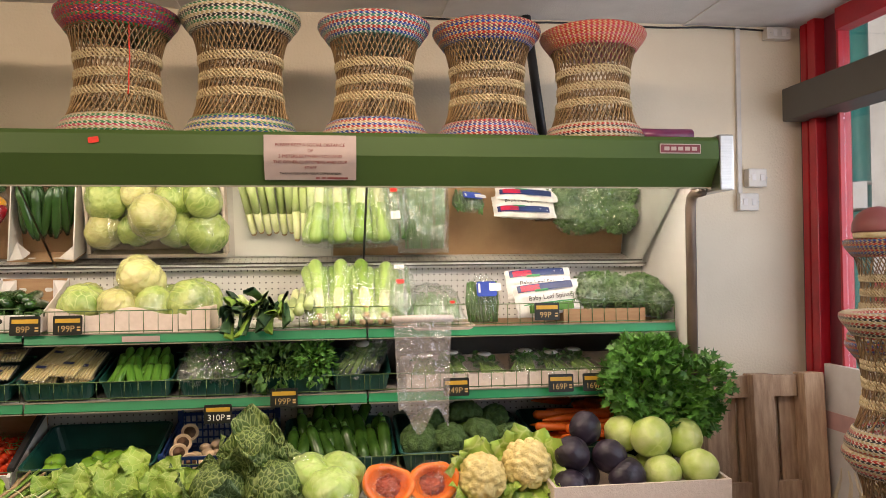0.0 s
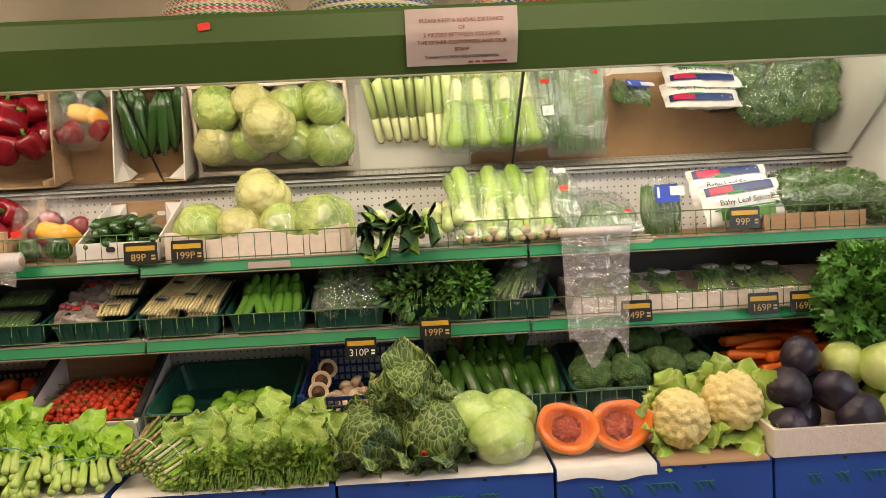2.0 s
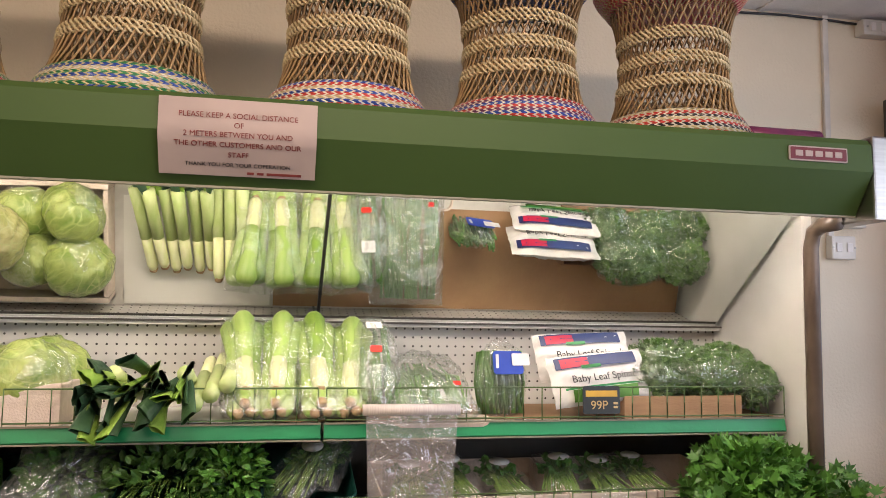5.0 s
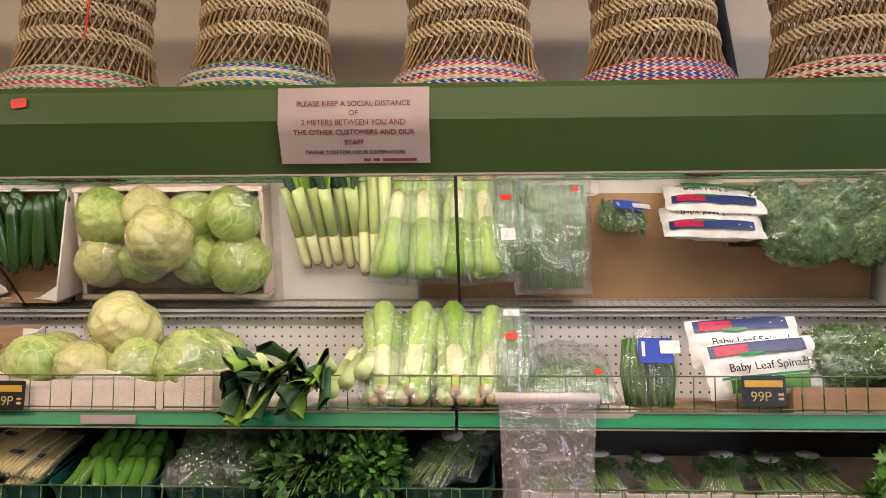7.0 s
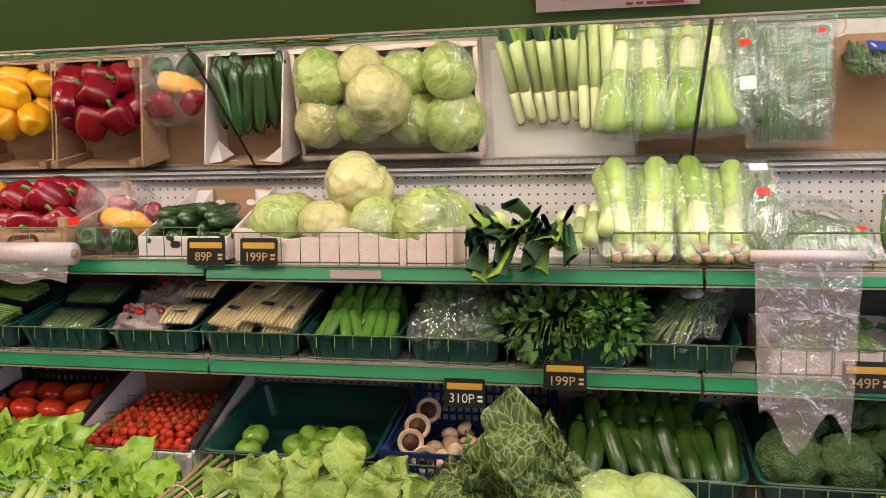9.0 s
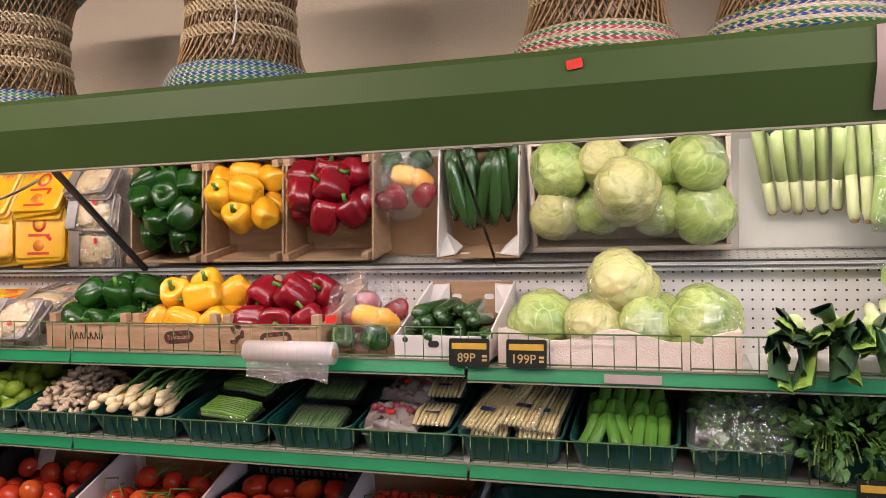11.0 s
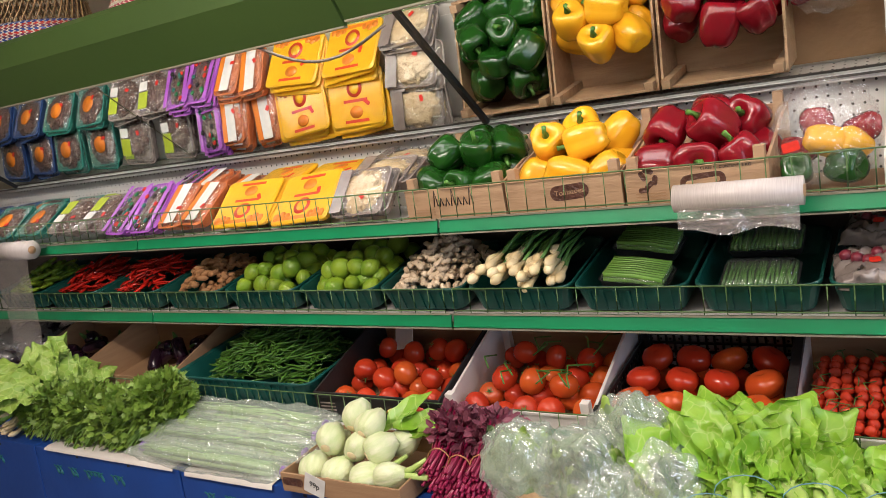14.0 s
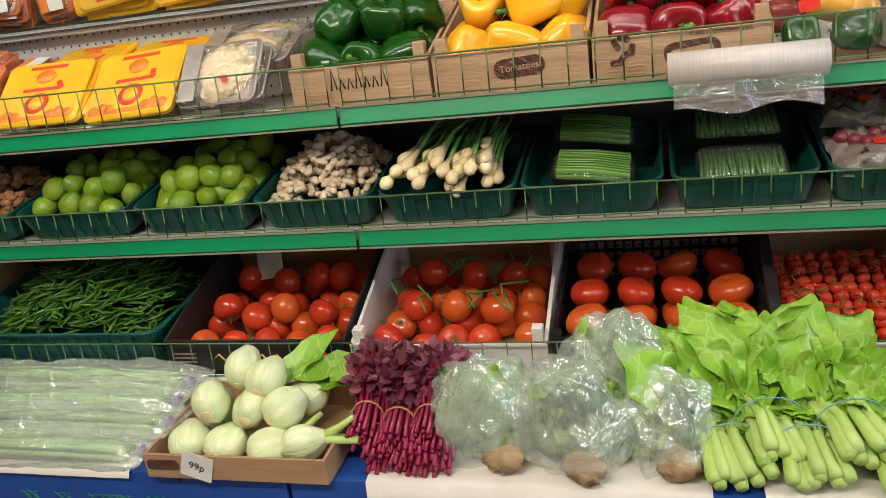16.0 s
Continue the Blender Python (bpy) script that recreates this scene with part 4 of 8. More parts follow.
def heap(frame_m, protos, w, d, r, rows, label, category, group, squash=1.0, upright=0.0, z0=0.0, lean=0.0, seed=1):
    """Stack round things in layers: rows is a list of (nx, ny, inset) from the bottom up."""
    rr = random.Random(seed)
    for k, (nx, ny, inset) in enumerate(rows):
        for i in range(nx):
            for j in range(ny):
                x = (i + 0.5 - nx / 2) * (w - 2 * inset) / nx + rr.uniform(-0.4, 0.4) * r
                y = (j + 0.5 - ny / 2) * (d - 2 * inset) / ny + lean * k + rr.uniform(-0.4, 0.4) * r
                z = z0 + r * squash + k * r * 1.35 + rr.uniform(-0.22, 0.22) * r
                rot = pose(0, 0, 0, rr.uniform(-180, 180) * (1 - upright), rr.uniform(-180, 180) * (1 - upright), rr.uniform(0, 360))
                rot = pose(0, 0, 0, rr.uniform(-30, 30) * upright, rr.uniform(-30, 30) * upright, 0) @ rot
                spawn(rr.choice(protos), frame_m @ Matrix.Translation((x, y, z)) @ rot @ Matrix.Scale(rr.uniform(0.92, 1.06), 4), label, category, group)


def tray(x0, x1, y0, y1, z, h, tilt=6, mat="tray", label="dark green plastic display tray", group="green plastic trays", name="display_tray"):
    """An open tapered tray with a rolled lip. Returns the pose of its inner floor."""
    w, d = x1 - x0, y1 - y0
    m = pose((x0 + x1) / 2, (y0 + y1) / 2, z + math.sin(radians(tilt)) * d / 2, tilt)
    t = thing(name, label, "tray", m, group)
    put("body", loops_mesh([(w * 0.86, d * 0.88, 0.03, 0), (w * 0.95, d * 0.955, 0.03, h - 0.004), (w * 0.94, d * 0.94, 0.03, h - 0.002), (w * 0.84, d * 0.86, 0.03, 0.005)], mat, "tray"), t)
    put("lip", loops_mesh([(w * 0.95, d * 0.955, 0.03, h - 0.006), (w * 0.985, d * 0.99, 0.035, h - 0.007), (w * 0.99, d * 0.995, 0.035, h), (w * 0.97, d * 0.975, 0.033, h + 0.003), (w * 0.94, d * 0.945, 0.03, h - 0.001)], mat, "lip", caps=False), t)
    nr = int(w / 0.04)
    for i in range(nr):
        x = (i + 0.5 - nr / 2) * w * 0.8 / nr
        put("rib", mesh_of("rib", [(x + s * 0.004, -d * (0.44 + 0.036 * q) - o, 0.004 + q * (h - 0.012)) for q in (0, 1) for o in (0.0, 0.005) for s in (-1, 1)], [(0, 1, 3, 2), (4, 6, 7, 5), (2, 3, 7, 6), (0, 4, 5, 1), (0, 2, 6, 4), (1, 5, 7, 3)], mat), t)
    return m @ Matrix.Translation((0, 0, 0.006))


def crate(x0, x1, y0, y1, z, hf, hb, mat, label, name="crate", group="", tilt=0, t=0.007, posts=0.0, inner=None, sides=None):
    """An open box of four boards with its own front and back height; corner posts if asked."""
    w, d = x1 - x0, y1 - y0
    m = pose((x0 + x1) / 2, (y0 + y1) / 2, z + math.sin(radians(tilt)) * d / 2, tilt)
    c = thing(name, label, "box", m, group)
    put("bottom", box(-w / 2 + t, w / 2 - t, -d / 2 + t, d / 2 - t, 0, t, inner or mat), c)
    put("front_board", box(-w / 2, w / 2, -d / 2, -d / 2 + t, 0, hf, mat, 0.001), c)
    put("back_board", box(-w / 2, w / 2, d / 2 - t, d / 2, 0, hb, inner or mat, 0.001), c)
    for s in (-1, 1):
        x = s * (w / 2 - t / 2)
        me = mesh_of("side", [(x + o * t / 2 * 0.98, y, zz) for o in (-1, 1) for y, zz in ((-d / 2 + t, 0), (d / 2 - t, 0), (d / 2 - t, hb if sides is None else sides), (-d / 2 + t, hf if sides is None else sides))],
            [(3, 2, 1, 0), (4, 5, 6, 7), (0, 1, 5, 4), (1, 2, 6, 5), (2, 3, 7, 6), (3, 0, 4, 7)], mat)
        put("side_board", me, c)
        if posts:
            for y, hh in ((-d / 2 + 0.012 + t, hf), (d / 2 - 0.012 - t, hb)):
                px = s * (w / 2 - t - 0.012)
                put("corner_post", box(px - 0.0115, px + 0.0115, y - 0.0115, y + 0.0115, t, hh + posts, mat, 0.001), c)
    return c, m @ Matrix.Translation((0, 0, t))


# ---- woven stools ----


def woven(name, cols, seed):
    """Plaited plastic ribbon in chevrons round the stool, banded by height."""
    m = bpy.data.materials.new(name)
    m.use_nodes = True
    n, l = m.node_tree.nodes, m.node_tree.links
    b = n["Principled BSDF"]
    b.inputs["Roughness"].default_value = 0.3
    tc, sx = n.new("ShaderNodeTexCoord"), n.new("ShaderNodeSeparateXYZ")
    l.new(tc.outputs["Object"], sx.inputs[0])

    def op(kind, a, v):
        o = n.new("ShaderNodeMath")
        o.operation = kind
        for i, q in enumerate((a, v)):
            if isinstance(q, (int, float)):
                o.inputs[i].default_value = q
            else:
                l.new(q, o.inputs[i])
        return o.outputs[0]

    ang = op("MULTIPLY", op("ARCTAN2", sx.outputs[1], sx.outputs[0]), 64 / 6.28318)
    z = op("MULTIPLY", sx.outputs[2], 105.0)
    chev = op("PINGPONG", z, 0.5)
    weave = op("FRACT", op("ADD", ang, op("MULTIPLY", chev, 1.0)), 0)
    row = op("FRACT", op("MULTIPLY", z, 0.37), 0)
    ramp = n.new("ShaderNodeValToRGB")
    ramp.color_ramp.interpolation = "CONSTANT"
    e = ramp.color_ramp.elements
    e[0].position, e[0].color = 0, (*cols[0], 1)
    e[1].position, e[1].color = 0.34, (*cols[1], 1)
    k = e.new(0.67)
    k.color = (*cols[2], 1)
    l.new(row, ramp.inputs[0])
    mx = n.new("ShaderNodeMix")
    mx.data_type = "RGBA"
    l.new(op("GREATER_THAN", weave, 0.66), mx.inputs[0])
    l.new(ramp.outputs[0], mx.inputs[6])
    mx.inputs[7].default_value = (*cols[3], 1)
    l.new(mx.outputs[2], b.inputs["Base Color"])
    bp = n.new("ShaderNodeBump")
    bp.inputs["Strength"].default_value, bp.inputs["Distance"].default_value = 0.9, 0.006
    l.new(op("PINGPONG", weave, 0.5), bp.inputs["Height"])
    l.new(bp.outputs[0], b.inputs["Normal"])
    return m


M["cane"] = material("cane_stick", (0.42, 0.27, 0.12), (0.13, 0.07, 0.03), 12, 0.4, 0.15, 60, vary=0.5)
M["rope"] = material("plaited_rope", (0.68, 0.56, 0.34), (0.46, 0.34, 0.17), 40, 0.45, 0.3, 150)
ST_R = lambda z: 0.138 + 0.062 * (abs(z - 0.225) / 0.225) ** 2.2
CANE = []
for s in (-1, 1):
    pts = []
    for k in range(7):
        z = 0.05 + 0.35 * k / 6
        q = s * 1.05 * (k / 6 - 0.5)
        pts.append(((ST_R(z) + 0.003 * s) * math.cos(q), (ST_R(z) + 0.003 * s) * math.sin(q), z))
    CANE.append(tube(pts, 0.0030, "cane", 4, "cane"))
vs, fs = [], []
for s in (0, math.pi):
    pts = [((0.004 + ST_R(0.225) + 0.004 * math.sin(30 * a + s)) * math.cos(a), (0.004 + ST_R(0.225) + 0.004 * math.sin(30 * a + s)) * math.sin(a), 0.007 * math.cos(30 * a + s)) for a in [2 * math.pi * k / 180 for k in range(181)]]
    add_tube(vs, fs, pts, 0.0034, 4, False)
PLAIT = mesh_of("plait", vs, fs, "rope", True)
BAND_LOW = lambda mat: lathe([(0.150, 0.002), (0.196, 0.0), (0.205, 0.010), (0.203, 0.025), (0.192, 0.045), (0.180, 0.066), (0.172, 0.070), (0.165, 0.06), (0.15, 0.03)], 72, mat)
BAND_TOP = lambda mat: lathe([(0.165, 0.372), (0.176, 0.375), (0.190, 0.395), (0.206, 0.415), (0.214, 0.432), (0.212, 0.445), (0.200, 0.452), (0.185, 0.450), (0.165, 0.437), (0.12, 0.430), (0.05, 0.428), (0.001, 0.428)], 72, mat)
G, C, B_, RD, WH, PU, PK, BL = (0.03, 0.20, 0.07), (0.50, 0.40, 0.20), (0.02, 0.06, 0.30), (0.46, 0.03, 0.02), (0.60, 0.55, 0.44), (0.13, 0.025, 0.09), (0.50, 0.05, 0.10), (0.02, 0.018, 0.02)
TEAL = (0.05, 0.20, 0.16)
STOOLS = [  # x, y, top colours, bottom colours, words, size
    (-0.70, 2.975, (PU, G, PU, RD), (G, C, PK, WH), "purple and green", 1.0),
    (-0.26, 2.98, (G, BL, C, WH), (B_, G, WH, C), "green and white", 1.02),
    (0.24, 2.975, (RD, TEAL, B_, WH), (RD, B_, C, WH), "red, teal and cream", 0.98),
    (0.68, 2.98, (RD, B_, PU, C), (PU, RD, B_, WH), "red and blue", 0.97),
    (1.11, 2.975, (RD, PK, RD, C), (RD, C, BL, WH), "orange-red and cream", 0.96),
    (-1.655, 2.975, (G, PU, TEAL, BL), (B_, TEAL, G, WH), "green and blue", 1.0),
    (-2.43, 2.975, (BL, TEAL, BL, WH), (TEAL, B_, G, WH), "black, teal and white", 0.99),
    (-3.065, 2.975, (PK, RD, PU, WH), (RD, PK, WH, WH), "pink and white", 0.93),
    (-3.74, 2.975, (RD, BL, G, WH), (RD, B_, PU, WH), "red and dark green", 1.0),
]


def stool(m, top, low, words, seed):
    t = thing("woven_stool", "hourglass cane stool woven with " + words + " plastic ribbon", "stool", m, "woven cane stools")
    n = 48 if m.translation.z > 1.9 else 30
    for i in range(n):
        for q in (0, 1):
            put("cane", CANE[q], t, pose(0, 0, 0, 0, 0, 37 * seed + (i + 0.25 * q) * 360 / n))
    put("lower_band", BAND_LOW(woven("weave_low", low, seed)), t)
    put("seat_band", BAND_TOP(woven("weave_top", top, seed)), t)
    for z in (0.145, 0.160, 0.207, 0.222, 0.270, 0.285):
        put("plaited_ring", PLAIT, t, Matrix.Translation((0, 0, z)) @ Matrix.Diagonal((ST_R(z) / ST_R(0.225), ST_R(z) / ST_R(0.225), 1, 1)), "cream plaited ring")
    return t


for k, (x, y, top, low, words, s) in enumerate(STOOLS):
    m_ = pose(x, y, 1.995 - (0.012 if x < -2.327 else 0), 0, 0, 40 * k) @ Matrix.Scale(s * 1.027, 4)
    t = stool(m_, top, low, words, k)
    if k in (0, 5):
        pts = [(x + 0.075 + 0.0015 * math.sin(2.1 * i), y - 0.142 - 0.022 * (abs(i - 4) / 4) ** 2, (2.13 if k == 0 else 2.10) + (0.036 if k == 0 else 0.022) * i) for i in range(9)]
        put("hanging_cord", tube(pts, 0.0022, "sticker" if k == 0 else "label", 5), t, m_.inverted(), "thin red cord" if k == 0 else "thin white cord")
stool(pose(-3.72, 2.975, 2.447, 0, 0, 15) @ Matrix.Scale(0.98, 4), (G, PU, RD, C), (TEAL, RD, B_, WH), "green and red", 9)
for k, (x, y, z, sc) in enumerate(((1.945, 2.30, 0.0, 1.0), (1.945, 2.30, 0.452, 1.0), (1.945, 2.30, 0.904, 1.0), (2.17, 2.65, 0.07, 0.85), (2.17, 2.65, 0.454, 0.85), (2.17, 2.65, 0.838, 0.85), (2.17, 2.65, 1.222, 0.85))):
    stool(pose(x, y, z, 0, 0, 50 * k) @ Matrix.Scale(sc, 4), (RD, C, BL, WH) if k < 3 else (B_, RD, PU, C), (RD, C, BL, WH) if k < 3 else (B_, WH, RD, C), "red and cream" if k < 3 else "blue and red", k)
solid("stool_plinth", box(1.99, 2.35, 2.47, 2.83, 0, 0.07, "carton", 0.004), "flat brown carton under the stool stack", "box")
lid = thing("domed_lid", "reddish-brown domed lid with a cream rim on a stool", "lid", pose(2.075, 2.62, 1.607))
put("dome", lathe([(0.086, 0.022), (0.09, 0.03), (0.086, 0.06), (0.07, 0.09), (0.045, 0.108), (0.02, 0.116), (0.002, 0.118)], 32, material("brown_lid", (0.30, 0.09, 0.08), (0.22, 0.06, 0.055), 9, 0.45)), lid)
put("rim", lathe([(0.002, 0.0), (0.083, 0.0), (0.085, 0.02), (0.08, 0.0215)], 32, "rope"), lid, label="cream rim")
roll = thing("foil_roll", "purple roll of wrapping with a cardboard core", "roll", pose(1.39, 2.87, 2.022, 0, 0, 12))
put("wrap", tube([(-0.16, 0.05, 0), (0.09, 0, 0)], 0.027, material("purple_foil", (0.20, 0.03, 0.09), (0.12, 0.02, 0.08), 25, 0.3), 16), roll)
put("core", tube([(0.0, 0.018, 0), (0.0925, -0.0005, 0)], 0.017, "carton", 12), roll)

# ---- pallet by the window ----
pal = thing("wooden_pallet", "weathered wooden pallet stood on end against the wall", "pallet", pose(2.06, 3.40, 0.0, -4))
for x in (-0.255, -0.02, 0.235):
    put("stringer", box(x - 0.05, x + 0.05, -0.10, -0.005, 0.0, 1.0, "palletwood", 0.005), pal)
for i in range(6):
    put("deck_board", box(-0.305 + 0.104 * i, -0.215 + 0.104 * i, 0.0, 0.018, 0.012, 0.985, "palletwood", 0.002), pal)
for z in (0.02, 0.42, 0.86):
    put("cross_board", box(-0.30, 0.30, 0.019, 0.037, z, z + 0.11, "palletwood", 0.002), pal)
for z in (0.05, 0.4, 0.89):
    put("cross_board", box(-0.2, 0.18, -0.045, -0.0045, z, z + 0.1, "palletwood", 0.002), pal)
# ---- end of stools ----

# ---- top shelf ----
Z1, Z2, Z0 = 1.281, 1.031, 0.706
Z1B = Z1 + RISE
PEPS = {c: [pepper_meshes(c, s) for s in range(5)] for c in ("gpep", "ypep", "rpep")}


def pepper_heap(m, colour, w, d, word, seed, full):
    """Big peppers lying loose in a crate, heaped towards the aisle; full: the back of the crate is filled too."""
    rr = random.Random(seed)
    spots = [(-0.34, -0.33, 0), (0.0, -0.36, 0), (0.34, -0.33, 0), (-0.33, 0.0, 0), (0.02, -0.02, 0), (0.35, 0.0, 0),
             (-0.24, -0.17, 1), (0.12, -0.22, 1), (0.32, 0.02, 1), (0.0, 0.08, 1.25)]
    if full:
        spots += [(-0.32, 0.33, 0), (0.04, 0.35, 0), (0.35, 0.32, 0), (-0.22, 0.25, 1), (0.2, 0.27, 1)]
    for x, y, k in spots:
        rot = pose(0, 0, 0, rr.choice((60, 95, 120, 20, 140)) + rr.uniform(-20, 20), rr.uniform(-45, 45), rr.uniform(-120, 120))
        q = rr.uniform(1.06, 1.24)
        p = m @ Matrix.Translation((x * w + rr.uniform(-0.008, 0.008), y * d + rr.uniform(-0.006, 0.006), 0.052 + 0.076 * k + (0.02 if y < 0.2 else 0))) @ rot @ Matrix.Diagonal((q, q * rr.uniform(0.92, 1.05), q * rr.uniform(0.88, 1.02), 1)) @ Matrix.Translation((0, 0, -0.045))
        spawn(rr.choice(PEPS[colour]), p, "glossy " + word + " bell pepper in a wooden crate", "bell pepper", word + " peppers")


for x0, x1, colour, word, text in ((-2.395, -2.095, "gpep", "green", ""), (-2.088, -1.785, "ypep", "yellow", ""), (-1.778, -1.462, "rpep", "red", "")):
    c, m = crate(x0, x1, 3.045, 3.385, Z1B, 0.082, 0.165, "pine", "thin pine crate holding %s peppers" % word, "pine_crate", "pine pepper crates", 4, posts=0.03)
    pepper_heap(m, colour, x1 - x0 - 0.02, 0.31, word, len(word), word == "green")
    w = x1 - x0
    if word == "green":
        for i in range(7):
            put("printed_stroke", tube([(-0.06 + 0.018 * i, -0.171, 0.034), (-0.055 + 0.018 * i, -0.171, 0.034 + 0.022 * (1 + (i % 3 == 0))), (-0.048 + 0.018 * i, -0.171, 0.036)], 0.0017, "ink_dark", 4), c)
    else:
        put("print_patch", loops_mesh([(0.10, 0.038, 0.018, 0), (0.10, 0.038, 0.018, 0.0008)], "nuts"), c, facing(0.02, -0.1704, 0.046, 0, 0, 4))
        if word == "yellow":
            put("lettering", text_mesh("Tomatoes", 0.019, "pine"), c, facing(0.02, -0.1716, 0.046, 0, 0, 5))
            continue
        put("print_bar", loops_mesh([(0.075, 0.012, 0.005, 0), (0.075, 0.012, 0.005, 0.0008)], "pine"), c, facing(0.02, -0.1716, 0.046, 0, 0, 6))
    if word == "red":
        put("lettering", text_mesh("CLASS 1 - CONTENT: 5 KG", 0.009, "ink_dark"), c, facing(0.07, -0.1708, 0.075))
    for i in range(5):
        put("printed_leaf", loops_mesh([(0.024, 0.012, 0.005, 0), (0.024, 0.012, 0.005, 0.0008)], "nuts"), c, facing(-w * 0.36 + 0.014 * (i % 3), -0.1704, 0.035 + 0.011 * i, 0, 0, 40 * i)) if word != "green" else None
    for i in range(3):
        put("print_line", box(-w * 0.42, -w * 0.2, -0.1712, -0.1704, 0.012 + 0.007 * i, 0.0145 + 0.007 * i, "carton"), c)

# bag of mixed peppers
bagm = pose(-1.362, 3.12, Z1B + 0.02)
bag = thing("bag_of_peppers", "clear bag of mixed peppers and baby cucumbers with a red sticker", "bag", bagm)
for k, (x, y, z, c) in enumerate(((-0.05, -0.03, 0.03, "gpep"), (0.04, -0.04, 0.03, "gpep"), (0.0, 0.0, 0.085, "ypep"), (0.05, 0.02, 0.07, "ypep"), (-0.02, 0.06, 0.12, "rpep"), (0.07, 0.06, 0.10, "rpep"), (-0.06, 0.08, 0.06, "rpep"))):
    put("pepper", PEPS[c][k % 3][0][1], bag, pose(x, y, z, 70 + 20 * k, 15 * k, 60 * k) @ Matrix.Scale(0.8, 4) @ Matrix.Translation((0, 0, -0.045)))
put("film", blob("bag", "film", 0.105, 0.12, 0.12, 0.16, 14, 3, 4), bag, pose(0, 0.015, 0.095)).visible_shadow = False
put("red_sticker", loops_mesh([(0.034, 0.02, 0.004, 0), (0.034, 0.02, 0.004, 0.001)], "sticker"), bag, facing(-0.05, -0.115, 0.085, 0, 0, 12))

# baby cucumbers in a white carton
c, m = crate(-1.25, -0.99, 3.05, 3.38, Z1B, 0.062, 0.175, "whitecarton", "white carton with a brown lining holding baby cucumbers", "white_carton", "", 3, inner="carton", t=0.005)
for s in (-1, 1):
    put("hand_hole", loops_mesh([(0.030, 0.016, 0.008, 0), (0.030, 0.016, 0.008, 0.001)], "label"), c, facing(0.05 * s, 0.1588, 0.13))
put("hand_hole", loops_mesh([(0.03, 0.018, 0.008, 0), (0.03, 0.018, 0.008, 0.001)], "ink_dark"), c, facing(-0.02, -0.1652, 0.04))
for s in (-1, 1):
    put("flap", mesh_of("flap", [(s * 0.128, 0.16, 0.165), (s * 0.07, 0.15, 0.17), (s * 0.07, 0.145, 0.085), (s * 0.122, 0.10, 0.075), (s * 0.13, 0.162, 0.165), (s * 0.07, 0.153, 0.17), (s * 0.07, 0.149, 0.085), (s * 0.124, 0.103, 0.075)], [(0, 1, 2, 3), (7, 6, 5, 4), (0, 4, 5, 1), (1, 5, 6, 2), (2, 6, 7, 3), (3, 7, 4, 0)], "whitecarton"), c)
MINIC = [[("baby_cucumber", pod("cuke", 0.225, 0.0205, 0.006 * s, 0.6, 10))] for s in (0, 1, -1)]
rr = random.Random(4)
for k in range(3):
    for i in range(6 - k):
        for j in range(1):
            spawn(rr.choice(MINIC), m @ Matrix.Translation(((i - 2.5 + 0.5 * k) * 0.039, -0.05 + 0.012 * k + rr.uniform(-0.012, 0.012), 0.045 + 0.034 * k)) @ pose(0, 0, 0, 90 + rr.uniform(-12, 4), 0, rr.uniform(-14, 14)), "shrink-wrapped dark green baby cucumber in a carton", "cucumber", "baby cucumbers")

# wrapped iceberg lettuces in a polystyrene crate
lx0, lx1, ly0, ly1 = -0.965, -0.385, 3.04, 3.385
lc = thing("lettuce_crate", "pale polystyrene crate with a scalloped front edge", "crate", pose((lx0 + lx1) / 2, (ly0 + ly1) / 2, Z1))
w, d = lx1 - lx0, ly1 - ly0


def scallop(x, y, z):
    if z > 0.05:
        u = x / (w / 2)
        z = 0.068 + 0.03 * (0.5 + 0.5 * math.cos(2 * math.pi * u)) if y < 0 else 0.098
    return (x, y, z)


vs, fs = [], []
nseg = 24
for y0_, t_ in ((-d / 2, 0.014), (d / 2 - 0.014, 0.014)):
    b0 = len(vs)
    for i in range(nseg + 1):
        x = -w / 2 + w * i / nseg
        zt = scallop(x, -1 if y0_ < 0 else 1, 0.1)[2]
        vs += [(x, y0_, 0), (x, y0_, zt), (x, y0_ + t_, zt), (x, y0_ + t_, 0)]
    for i in range(nseg):
        a = b0 + 4 * i
        fs += [(a, a + 4, a + 5, a + 1), (a + 1, a + 5, a + 6, a + 2), (a + 2, a + 6, a + 7, a + 3)]
    fs += [(b0, b0 + 1, b0 + 2, b0 + 3), (b0 + 4 * nseg + 3, b0 + 4 * nseg + 2, b0 + 4 * nseg + 1, b0 + 4 * nseg)]
    put("end_wall", mesh_of("wall", vs, fs, "foam"), lc)
    vs, fs = [], []
put("bottom", box(-w / 2 + 0.002, w / 2 - 0.002, -d / 2 + 0.002, d / 2 - 0.002, 0.0005, 0.012, "foam"), lc)
for s in (-1, 1):
    put("side_wall", box(s * (w / 2 - 0.007) - 0.007, s * (w / 2 - 0.007) + 0.007, -d / 2 + 0.015, d / 2 - 0.015, 0.001, 0.095, "foam", 0.003), lc)
WRAPS = []
for q in range(3):
    bm = bmesh.new()
    bmesh.ops.create_icosphere(bm, subdivisions=4, radius=0.0725)
    for v in bm.verts:
        d_ = v.co.normalized()
        a = math.atan2(d_.y, d_.x)
        v.co *= 1 + 0.05 * abs(noise.noise(d_ * 6 + Vector((q * 5, 0, 0)))) + 0.028 * math.sin(17 * a + 6 * noise.noise(d_ * 3)) * max(0.0, d_.z) - 0.06 * max(0.0, abs(d_.z) - 0.8)
    WRAPS.append(bm_mesh("film", bm, "glossfilm", False))
